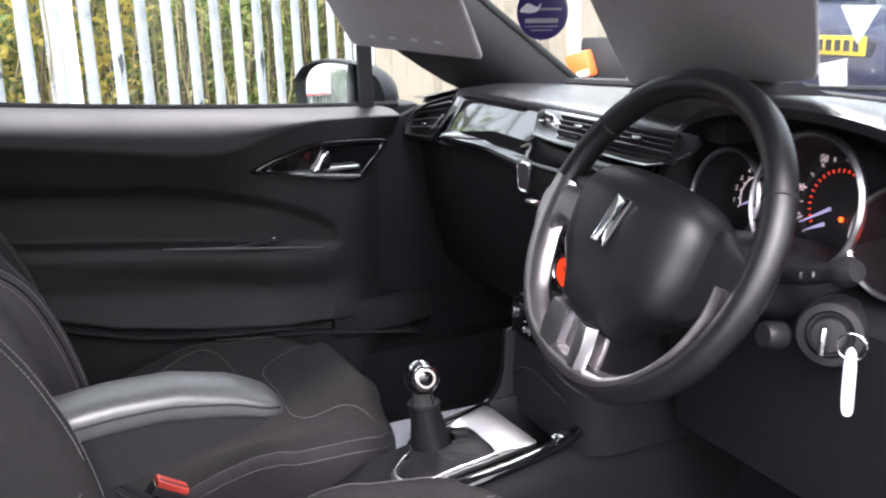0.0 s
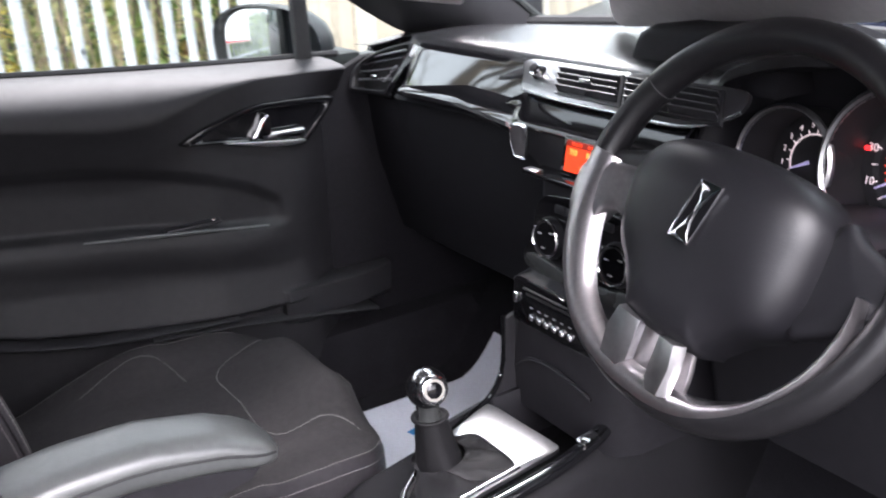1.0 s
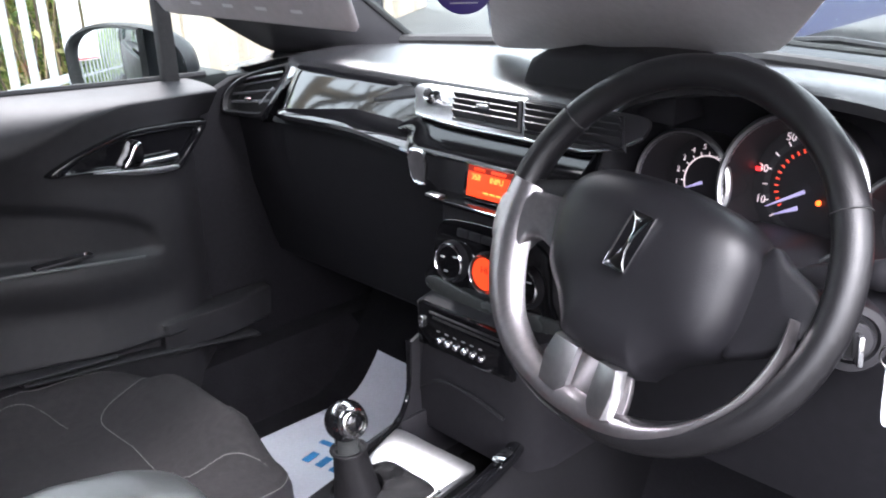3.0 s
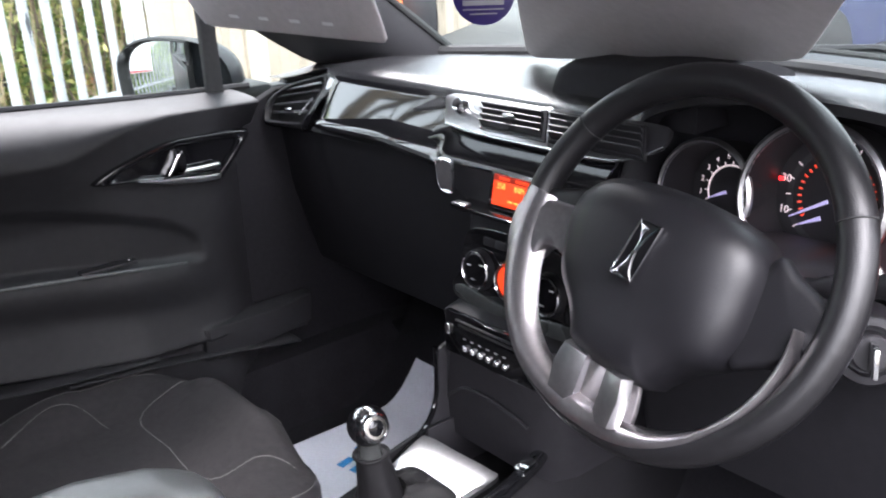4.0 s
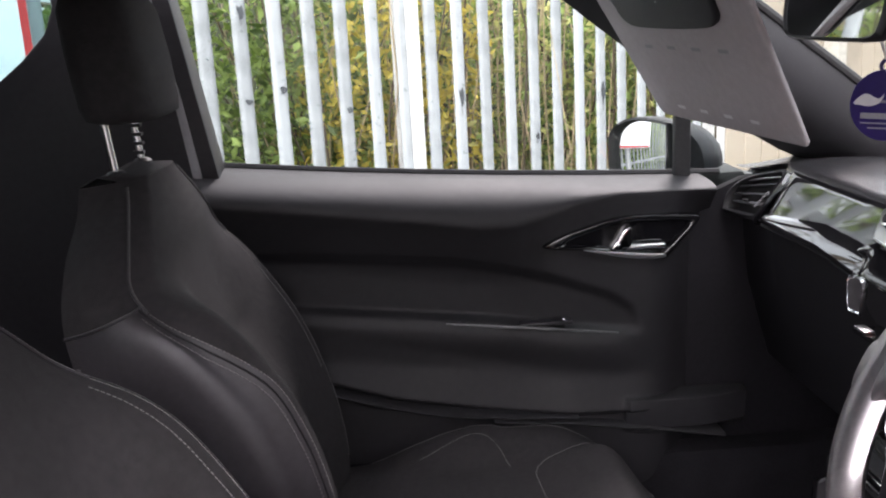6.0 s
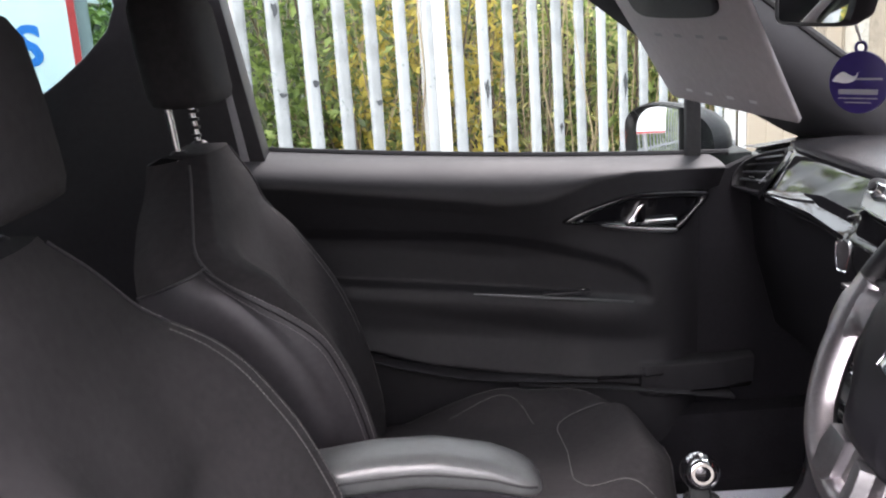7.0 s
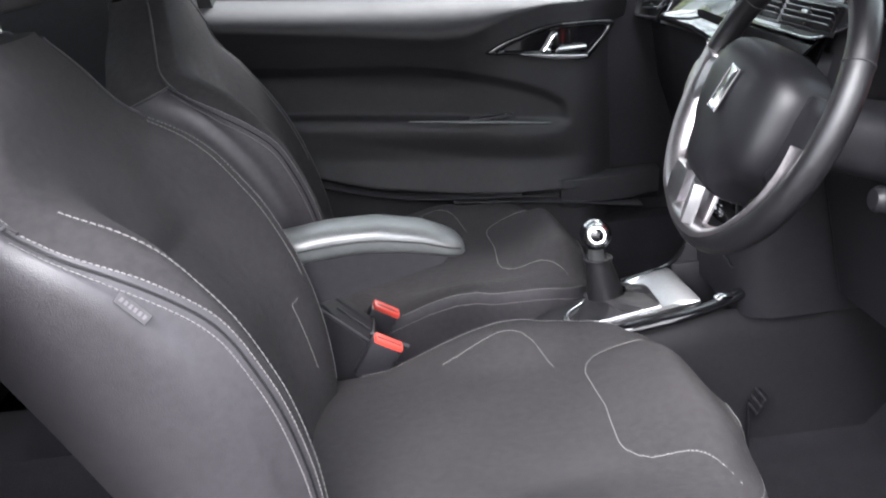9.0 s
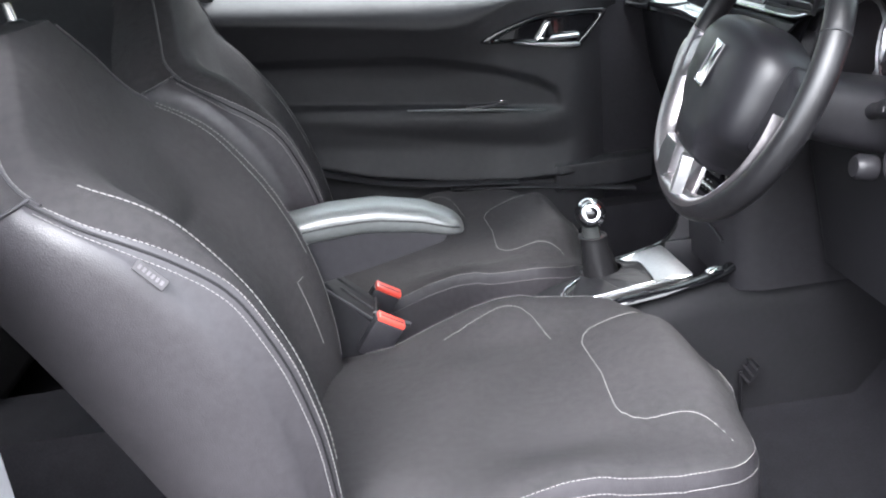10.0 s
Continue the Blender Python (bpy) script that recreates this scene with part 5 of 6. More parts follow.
    # headrest on two rods
    hr = part("headrest", grid([[(-0.232 + hx - 0.022 * t + (0.052 - 0.018 * abs(math.cos(a)) ** 3) * math.copysign(abs(math.sin(a)) ** 0.5, math.sin(a)) * s, cy + rods[0] + 0.132 * s * (1 - 0.06 * t) * math.copysign(abs(math.cos(a)) ** 0.45, math.cos(a)), head_z + 0.18 * t) for a in np.linspace(0, 2 * np.pi, 36, endpoint=False)] for t, s in ((0.0, 0.75), (0.03, 0.93), (0.12, 1.0), (0.5, 1.02), (0.85, 0.98), (0.96, 0.85), (1.0, 0.55))], wrap=True, caps=True), FABRIC, st, "dark padded headrest", 60)
    for s in (1, -1):
        yb = cy + rods[0] + s * rods[1]
        rod = part("rod", tube([(-0.250 + hx, yb, 1.01), (-0.262 + hx, yb, head_z + 0.03)], 0.0062, 12), STEEL, hr, "bright steel rod")
        part("collar", moved(lathe([(0.014, 0), (0.014, 0.004), (0.009, 0.008)], 18), Matrix.Translation((-0.250 + hx, yb, 1.030))), DARK, hr)
        if s == out:
            for k in range(4):
                part("notch", rbox(-0.262 + hx, -0.246 + hx, yb - 0.0066, yb + 0.0066, 1.044 + 0.014 * k, 1.049 + 0.014 * k, 0), RUBBER, rod)
    return st


drv = seat("driver_seat", -0.350, -1, "dark grey fabric and leather driver seat with pale stitching", 0.055, head_z=1.066, lean=(-0.008, -0.008, -0.008, -0.010, -0.016, -0.020), hx=-0.022, crown=(0.038, 0.90, 0.022))
pas = seat("passenger_seat", 0.362, 1, "dark grey fabric and leather passenger seat with pale stitching", 0.0, sag=-0.022, far=0.55, near=1.12, lean=(-0.018, -0.022, -0.018, -0.002, 0.014, 0.018), hx=0.0, rods=(0.018, 0.070), crown=(0.056, 0.93, 0.030))
# folding armrest on the driver seat
rows = []
for x in np.r_[np.linspace(-0.10, 0.20, 22), np.linspace(0.21, 0.262, 14)]:
    zt = float(np.interp(x, [-0.10, -0.03, 0.05, 0.13, 0.20, 0.25, 0.27], [0.656, 0.668, 0.678, 0.677, 0.661, 0.637, 0.622]))
    zb = float(np.interp(x, [-0.10, 0.0, 0.10, 0.18, 0.25, 0.27], [0.614, 0.624, 0.630, 0.621, 0.606, 0.601]))
    e = math.sqrt(max(0.02, 1 - max(0.0, (x - 0.216) / 0.047) ** 2.8))
    zc, hh, ww = (zt + zb) / 2, (zt - zb) / 2 * (0.35 + 0.65 * e), 0.046 * (0.25 + 0.75 * e)
    rows.append([(x, -0.050 + ww * math.copysign(abs(math.cos(a)) ** 0.55, math.cos(a)), zc + hh * math.copysign(abs(math.sin(a)) ** 0.75, math.sin(a))) for a in np.linspace(0, 2 * np.pi, 32, endpoint=False)])
arm = part("armrest", grid(rows, wrap=True, caps=True), ARMPAD, drv, "smooth leather folding armrest", 70)
R = np.array(rows)
part("seam", tube(R[1:-2, 15] * 0.5 + R[1:-2, 17] * 0.5 + np.array([0, -0.0006, 0.004]), 0.0016, 6), RUBBER, arm)
rows = [[(-0.10, y, 0.630), (0.10, y, 0.640), (0.20, y, 0.628), (0.236, y, 0.616), (0.225, y, 0.604), (0.10, y, 0.575), (-0.02, y, 0.553), (-0.10, y, 0.548)] for y in (-0.088, -0.082, -0.018, -0.012)]
part("armrest_under", grid(rows, wrap=True, caps=True), DARK, arm, "dark underside", 50)
part("clip", joined(rbox(0.355, 0.363, -0.098, -0.090, 0.470, 0.486, 0.002), rbox(0.366, 0.374, -0.100, -0.092, 0.470, 0.484, 0.002)), WHITE, drv, "small white plastic clip")
part("recline_lever", tube([(0.05, -0.640, 0.515), (0.045, -0.655, 0.49), (0.04, -0.660, 0.44)], 0.010, 10), SATIN, drv, "pale seat lever")

# ---- belt buckles between the seats ----
for nm, y in (("passenger", 0.062), ("driver", -0.072)):
    b = thing("belt_buckle", "black seat belt buckle with red release button", "seat belt buckle", (0.12, y, 0.42), group="belt buckles")
    BM = basis((0.125, y, 0.472), (0.82, 0.10, -0.55), (0.0, 1, 0.1))
    part("body", moved(rbox(-0.028, 0.024, -0.013, 0.013, -0.075, -0.004, 0.005), BM), DARK, b)
    part("button", moved(rbox(-0.026, 0.024, -0.0115, 0.0115, -0.006, 0.004, 0.003), BM), REDBTN, b, "red release button")
    part("slot", moved(rbox(-0.024, 0.020, -0.006, -0.002, 0.003, 0.0045, 0.0005, 1), BM), RUBBER, b)
    part("stem", tube([(0.10, y, 0.42), (0.06, y * 0.9, 0.33), (0.04, y * 0.8, 0.26)], 0.012, 8, flat=0.4), DARK, b)
tray = thing("tunnel_tray", "black plastic tray on the tunnel between the seats", "console", (0.1, 0, 0.38))
rows = []
for y, d in ((-0.062, 0.006), (-0.057, 0.0), (-0.020, 0.0), (-0.016, 0.004), (0.020, 0.004), (0.024, 0.0), (0.046, 0.0), (0.050, 0.006)):
    rows.append([(-0.12, y, 0.30), (-0.12, y, 0.555 - d), (0.0, y, 0.548 - d), (0.030, y, 0.534 - d), (0.098, y, 0.466 - d), (0.104, y, 0.456 - d), (0.094, y, 0.40), (0.090, y, 0.30)])
part("tray", grid(rows, wrap=True, caps=True), TUNNEL, tray, "", 30)
part("lip", joined(tube([(0.020, -0.058, 0.541), (0.099, -0.058, 0.4665), (0.100, 0.046, 0.4665)], 0.0022, 6), tube([(0.045, -0.018, 0.521), (0.094, -0.018, 0.4735)], 0.0018, 6)), PILLAR, tray, "thin grey edge")
part("bracket", moved(rbox(-0.034, 0.034, -0.005, 0.005, -0.002, 0.003, 0.0015), pose(0.125, -0.045, 0.462, 0, 20, -18)), PILLAR, tray, "dark grey bracket")

# ---- gear lever console ----
con = thing("gear_console", "black console round the gear lever with silver surround", "console", (0.55, -0.01, 0.4))
rows = []
for x, z in ((0.16, 0.36), (0.30, 0.38), (0.38, 0.405), (0.42, 0.425), (0.52, 0.445), (0.62, 0.466), (0.641, 0.468), (0.646, 0.468), (0.80, 0.46), (0.95, 0.47), (1.18, 0.50)):
    yr = 0.105
    zi = z - 0.085 if 0.642 < x < 0.9 else z - 0.001
    rows.append([(x, -yr - 0.03, 0.20), (x, -yr - 0.012, z - 0.05), (x, -yr, z - 0.008), (x, -yr + 0.010, z), (x, -yr + 0.014, zi), (x, yr - 0.029, zi), (x, yr - 0.025, z), (x, yr - 0.015, z - 0.008), (x, yr, z - 0.05), (x, yr + 0.02, 0.20)])
part("console_body", grid(rows, wrap=True, caps=True), TUNNEL, con, "dark grey plastic tunnel cover", 50)
GS = basis((0.53, -0.005, 0.466), (0.985, 0.0, 0.10), (0, 1, 0))
so = smooth_line([(-0.113, -0.050), (-0.102, -0.076), (-0.070, -0.087), (0.0, -0.085), (0.060, -0.083), (0.104, -0.080), (0.109, -0.060), (0.106, 0.0), (0.103, 0.062), (0.092, 0.077), (0.060, 0.068), (0.015, 0.050), (-0.03, 0.030), (-0.075, 0.003), (-0.104, -0.022)], 90, True)
si = smooth_line([(-0.103, -0.050), (-0.094, -0.069), (-0.066, -0.078), (-0.02, -0.077), (0.015, -0.076), (0.038, -0.072), (0.047, -0.055), (0.047, -0.015), (0.046, 0.018), (0.038, 0.033), (0.018, 0.038), (-0.008, 0.029), (-0.035, 0.016), (-0.070, -0.006), (-0.095, -0.028)], 90, True)
part("opening", moved(plate((si * 1.02).tolist(), 0.002), GS), RUBBER, con)
part("surround", moved(hoop(so, si, 0.010), GS), SATIN, con, "satin silver surround")
mid = np.column_stack([so * 0.45 + si * 0.55, np.full(len(so), 0.009)])
part("ring", moved(tube(np.vstack([mid[74:], mid[:26]]), 0.0034, 8), GS), STEEL, con, "bright ring round the gaiter", 60)
part("rail", tube(smooth_line([(0.44, -0.106, 0.452), (0.52, -0.112, 0.464), (0.60, -0.112, 0.474), (0.67, -0.106, 0.487), (0.705, -0.100, 0.500)], 24), [0.013] * 20 + [0.013] * (len(smooth_line([(0, 0, 0)] * 5, 24)) - 20), 12, flat=0.7), GLOSS, con, "gloss black side rail")
part("rail_end", moved(rbox(-0.014, 0.014, -0.010, 0.010, -0.006, 0.006, 0.004), pose(0.665, -0.108, 0.496, 0, -14, 0)), CHROME, con, "bright clip")
part("far_rim", tube(smooth_line([(0.548, 0.048, 0.474), (0.59, 0.062, 0.478), (0.635, 0.078, 0.484), (0.662, 0.087, 0.505), (0.673, 0.090, 0.535), (0.677, 0.092, 0.60)], 40), 0.0045, 8), GLOSS, con, "gloss black rim")
part("cubby_wall", rbox(0.64, 0.80, 0.074, 0.082, 0.40, 0.485, 0.002), DARK, con)
part("console_flank", moved(plate([(0.55, 0.28), (0.55, 0.462), (0.592, 0.470), (0.636, 0.478), (0.662, 0.500), (0.673, 0.532), (0.677, 0.598), (0.74, 0.62), (0.82, 0.46), (0.82, 0.28)], 0.007, 0.002), basis((0, 0.091, 0), CX, CZ)), DARK, con, "black side of the console")
part("cubby_arch", tube(smooth_line([(0.69, 0.085, 0.52), (0.686, 0.04, 0.548), (0.684, -0.02, 0.553), (0.686, -0.09, 0.538)], 30), 0.003, 6), PILLAR, con)
lev = thing("gear_lever", "gear lever with black knob and leather gaiter", "gear lever", (0.52, -0.005, 0.46))
# gaiter: pleated leather from the surround's opening up to a slim neck
rim = np.array(si)[:, :2] * 1.0
phi = np.arctan2(rim[:, 1], rim[:, 0])
pleat = np.abs(np.sin(2.5 * phi + 0.6)) ** 0.6 + 0.35 * np.sin(9 * phi + 1.0)
rows = []
for t in np.linspace(0, 1, 22):
    k = float(sm(0, 1, t)) * 0.5 + t * 0.5
    neck = np.column_stack([-0.030 + 0.037 * np.cos(phi), 0.001 + 0.033 * np.sin(phi)])
    p = rim * (1 - k) + neck * k
    fold = math.sin(math.pi * t)
    p = p * (1 + 0.06 * fold * np.sin(5 * phi + 3 * t))[:, None]
    h = 0.003 + 0.016 * t + 0.009 * fold * pleat - 0.006 * fold + 0.002 * fold * np.sin(14 * phi + 5 * t)
    rows.append(np.column_stack([p, h]))
part("gaiter", moved(grid(rows, wrap=True), GS), GAITER, lev, "pleated black leather gaiter", 40)
a = np.linspace(0, 2 * np.pi, 48, endpoint=False)
rows = []
for t in np.linspace(0, 1, 22):
    c = np.array([0.502 - 0.015 * t, -0.006 - 0.003 * t, 0.458 + 0.090 * t])
    r = (0.0345 - 0.0135 * t ** 0.85) * (1 + (0.08 * (1 - t) + 0.012) * np.sin(3 * a + 2 * t) + 0.03 * (1 - t) * np.sin(7 * a + 1.0) + 0.008 * np.sin(22 * t + 2 * a))
    rows.append(np.column_stack([c[0] + r * np.cos(a), c[1] + r * 0.94 * np.sin(a), np.full(48, c[2])]))
part("gaiter_neck", grid(rows, wrap=True, caps=True), GAITER, lev, "tapered leather neck", 60)
hem = np.array(rows[-1])
part("neck_hem", tube(hem + (hem - hem.mean(0)) * 0.06, 0.0028, 8, True), GAITER, lev, "thick stitched hem")
LM = basis((0.486, -0.009, 0.545), (0.98, 0, 0.08), (0, 1, 0.04))
part("sleeve", moved(lathe([(0.0185, -0.006), (0.0165, 0.002), (0.0155, 0.012), (0.0150, 0.026), (0.016, 0.032)], 28), LM), LEDGE, lev, "dark metal sleeve")
KC = np.array([0.484, -0.012, 0.592])
kb = part("knob", moved(lathe([(0.0268 * math.cos(q), 0.0268 * math.sin(q)) for q in np.linspace(-1.35, 1.45, 22)], 40), basis(KC, (1, 0, 0.08), (0, 1, 0.04))), GLOSS, lev, "gloss black ball knob", 60)
KD = basis(KC, (0.985, -0.10, 0.0), (0.03, 0.26, 0.95))
KD = KD if (KD.to_3x3() @ Vector((0, 0, 1))).y < 0 else KD @ Matrix.Rotation(math.pi, 4, "X")
part("knob_ring", moved(lathe([(0.0205, 0.0165), (0.0200, 0.0215), (0.0175, 0.0255), (0.0150, 0.0262), (0.0142, 0.0245)], 36), KD), CHROME, kb, "chrome ring on the knob's side", 60)
part("knob_disc", moved(lathe([(0.0148, 0.020), (0.0146, 0.0248), (0.0125, 0.0225), (0.006, 0.0205), (0.001, 0.020)], 30), KD), RUBBER, kb, "dished black disc", 60)
KT = basis(KC, (0.98, 0.0, 0.10), (0.0, 1, 0.05)) @ pose(0, 0, 0, 14, -16, 0)
part("shift_plate", moved(lathe([(0.0265 * math.sin(q) + 0.0004, 0.0272 * math.cos(q)) for q in np.linspace(0.44, 0.03, 8)], 30), KT), STEEL, kb, "bright shift pattern cap", 60)
for k in range(3):
    part("mark", moved(rbox(-0.0007, 0.0007, -0.0055, 0.0055, 0.0255, 0.0279, 0), KT @ Matrix.Translation((-0.0055 + 0.0055 * k, 0, 0))), RUBBER, kb)
part("mark", moved(rbox(-0.0055, 0.0055, -0.0007, 0.0007, 0.0255, 0.0280, 0), KT), RUBBER, kb)

# paper mat in the passenger footwell
pm = thing("paper_floor_mat", "white paper floor mat with blue print, folded up the toe board", "floor mat", (0.8, 0.4, 0.23))
rows = []
for t in np.linspace(0, 1, 24):
    x = 0.46 + 0.50 * t
    rows.append([(x, y, 0.232 + 0.34 * float(sm(0.86, 1.18, x)) + 0.02 + 0.004 * math.sin(9 * x + 5 * y)) for y in np.linspace(0.15, 0.52 + 0.02 * t, 12)])
part("paper", sheet(rows, (0, 0, -0.001)), PAPER, pm, "creased white paper", 60)
PT = basis((0.70, 0.345, 0.257), (0.22, -0.97, 0.0), (0.9, 0.2, 0.0))
for k in range(5):
    part("bar", moved(rbox(-0.008, 0.008, -0.016, 0.016, 0, 0.001, 0), PT @ Matrix.Translation((-0.06 + 0.032 * k, 0, 0))), BLUEINK, pm)
part("bar", moved(rbox(-0.08, 0.08, -0.006, 0.006, 0, 0.001, 0), PT @ Matrix.Translation((0, 0.05, 0))), BLUEINK, pm)
part("spot", moved(plate(disc(0.045, 30), 0.001), basis((0.90, 0.27, 0.268), CX, (0, 1, 0))), BLUEINK, pm, "blue printed circle")
part("spot", moved(plate(disc(0.035, 30), 0.001), basis((0.556, 0.267, 0.2565), CX, (0, 1, 0))), REDINK, pm, "red printed circle")

# pedals
ped = thing("clutch_pedal", "black ribbed rubber pedal", "pedal", (0.80, -0.22, 0.33))
PDm = basis((0.703, -0.163, 0.330), (0, -1, 0), (0.5, 0, 0.85))
part("pad", moved(rbox(-0.016, 0.016, -0.018, 0.018, -0.006, 0.001, 0.002), PDm), KICK, ped)
for k in range(3):
    part("rib", moved(rbox(-0.020, 0.020, -0.0018, 0.0018, 0.001, 0.004, 0.0008), PDm @ Matrix.Translation((0, -0.013 + 0.013 * k, 0))), PILLAR, ped)
part("foot", rbox(0.692, 0.698, -0.152, -0.146, 0.215, 0.325, 0.002), KICK, ped)

# ---- sun visors, mirror and tag ----
def visor(name, A, B, C, D, label, cu=0.07, cw=0.08):
    """Folded down; A and B are its lower corners, C and D its upper ones, A and D towards the middle."""
    A, B, C, D = (np.array(p) for p in (A, B, C, D))
    v = thing(name, label, "sun visor", tuple((C + D) / 2), group="sun visors")
    ex, ey = (A - B), (C - B)
    nrm = np.cross(ex, ey)
    nrm /= np.linalg.norm(nrm)
    rows = []
    o = np.array([(u, w) for u, w in smooth_line([(0.0, 0.07), (0.03, 0.01), (0.10, 0.0), (0.5, 0.0), (1 - cu, 0.0), (1 - 0.15 * cu, 0.15 * cw), (1.0, cw), (1.0, 0.5), (0.995, 0.97), (0.95, 1.0), (0.5, 1.0), (0.06, 1.0), (0.0, 0.95), (0.0, 0.5)], 84, True)])
    q = lambda u, w: B * (1 - u) * (1 - w) + A * u * (1 - w) + D * u * w + C * (1 - u) * w
    cen = np.array([0.5, 0.5])
    for k, h in ((1.0, -0.003), (1.006, 0.0), (1.0, 0.003), (0.97, 0.005), (0.5, 0.006), (0.02, 0.006)):
        rows.append([q(*(cen + (p - cen) * k)) + nrm * h for p in o])
    back = [[q(*(cen + (p - cen) * k)) + nrm * h for p in o] for k, h in ((1.0, -0.003), (0.97, -0.005), (0.02, -0.005))]
    part("panel", joined(grid(rows, wrap=True), grid(back, wrap=True)), VISOR, v, "grey vinyl visor panel", 60)
    part("hinge", tube([C, (C + D) / 2, D], 0.007, 8), VISOR, v)
    return v, q, nrm


pv, q, nrm = visor("sun_visor", (0.682, 0.163, 1.035), (0.604, 0.560, 1.049), (0.470, 0.565, 1.285), (0.545, 0.080, 1.280), "grey passenger sun visor folded down with dark mirror flap")
sg = -1 if nrm[0] > 0 else 1
fl = smooth_line([(0.16, 0.78), (0.17, 0.70), (0.22, 0.655), (0.32, 0.64), (0.5, 0.635), (0.68, 0.64), (0.78, 0.655), (0.83, 0.70), (0.84, 0.78), (0.84, 0.95), (0.5, 0.96), (0.16, 0.95)], 72, True)
rows = [[q(*(np.array([0.5, 0.8]) + (p - np.array([0.5, 0.8])) * k)) + sg * nrm * h for p in fl] for k, h in ((1.0, 0.004), (1.0, 0.009), (0.97, 0.011), (0.93, 0.0115), (0.02, 0.0115))]
part("mirror_flap", grid(rows, wrap=True), DARK, pv, "black mirror flap", 30)
for i in range(4):
    for w0, ln, mt in ((0.09, 0.055, WHITE), (0.50, 0.06, PALEGREY)):
        u = 0.22 + 0.17 * i
        part("print_bar", joined(grid([[q(u, w0) + sg * nrm * 0.0070, q(u + ln, w0) + sg * nrm * 0.0070], [q(u, w0 + 0.022) + sg * nrm * 0.0070, q(u + ln, w0 + 0.022) + sg * nrm * 0.0070]])), mt, pv)
visor("sun_visor", (1.054, 0.278, 0.959), (0.886, -0.336, 1.022), (0.500, -0.680, 1.275), (0.578, -0.180, 1.270), "plain grey driver sun visor folded down", 0.15, 0.20)
rm = thing("rear_view_mirror", "black framed rear-view mirror", "mirror", (0.62, 0.0, 1.2))
MM = basis((0.625, -0.012, 1.221), (-0.12, -0.99, 0.0), (0.10, 0, 1))
mo = 1.32 * smooth_line([(-0.125, -0.002), (-0.121, -0.022), (-0.106, -0.033), (-0.05, -0.035), (0.05, -0.035), (0.106, -0.033), (0.121, -0.022), (0.125, 0.0), (0.115, 0.030), (0.05, 0.038), (-0.05, 0.038), (-0.115, 0.030)], 60, True)
part("shell", moved(grid([np.column_stack([mo * s, np.full(len(mo), h)]) for s, h in ((0.3, -0.045), (0.8, -0.03), (1.0, -0.008), (1.02, 0.004), (0.96, 0.008), (0.92, 0.004))], wrap=True, caps=True), MM), DARK, rm, "", 60)
part("glass", moved(plate((mo * 0.925).tolist(), 0.001), MM @ Matrix.Translation((0, 0, 0.0045))), MIRROR, rm, "mirror glass")
part("stem", tube([(0.66, 0.0, 1.23), (0.70, 0.0, 1.26), (0.73, 0.0, 1.27)], 0.012, 8), DARK, rm)
tag = thing("air_freshener", "round purple printed air freshener hanging from the mirror", "air freshener", (0.655, -0.07, 1.11))
TM = basis((0.656, -0.070, 1.108), (0.60, -0.80, 0), CZ)
part("card", moved(plate(disc(0.0365, 48), 0.004, 0.001), TM), PURPLE, tag, "purple card disc")
part("loop", moved(hoop(disc(0.008, 20, 0, 0.040), disc(0.0045, 20, 0, 0.040), 0.003), TM), PURPLE, tag)
part("cord", tube([tuple(TM @ Vector((0, 0.047, 0.002))), (0.648, -0.065, 1.18), (0.645, -0.06, 1.20)], 0.0018, 6), WHITE, tag, "white cord")
part("swoosh", moved(plate(smooth_line([(-0.032, 0.0), (-0.020, 0.010), (-0.006, 0.005), (0.0, 0.010), (-0.004, 0.001), (-0.014, -0.003), (-0.024, -0.002)], 30, True).tolist(), 0.0006), TM @ Matrix.Translation((0, 0.002, 0.004))), WHITE, tag, "white printed shape")
for u, v, w, h in ((0.013, 0.004, 0.016, 0.0013), (0.0, -0.011, 0.024, 0.0030), (0.0, -0.0185, 0.024, 0.0007), (0.0, -0.0235, 0.016, 0.0007)):
    part("bar", moved(rbox(-w, w, -h, h, 0.004, 0.0046, 0), TM @ Matrix.Translation((u, v, 0))), PALEGREY, tag)

# rear bench, in the dark behind
rb = thing("rear_bench", "black rear bench seat in shadow", "car seat", (-1.0, 0, 0.4))
part("cushion", rbox(-1.15, -0.62, -0.60, 0.60, 0.30, 0.50, 0.05, 4), FABRIC, rb)
part("backrest", moved(rbox(-0.06, 0.06, -0.60, 0.60, -0.30, 0.30, 0.05, 4), pose(-1.22, 0, 0.74, 0, -18, 0)), FABRIC, rb)

# ---- outside: palisade fence, bushes, sign, car ahead ----
FD = Vector((math.cos(radians(32.5)), math.sin(radians(32.5)), 0))
FN = Vector((-FD.y, FD.x, 0))
FO = FN * 2.679


def fpt(s, z, off=0.0):
    v = FO + FD * s + FN * off
    return (v.x, v.y, z)


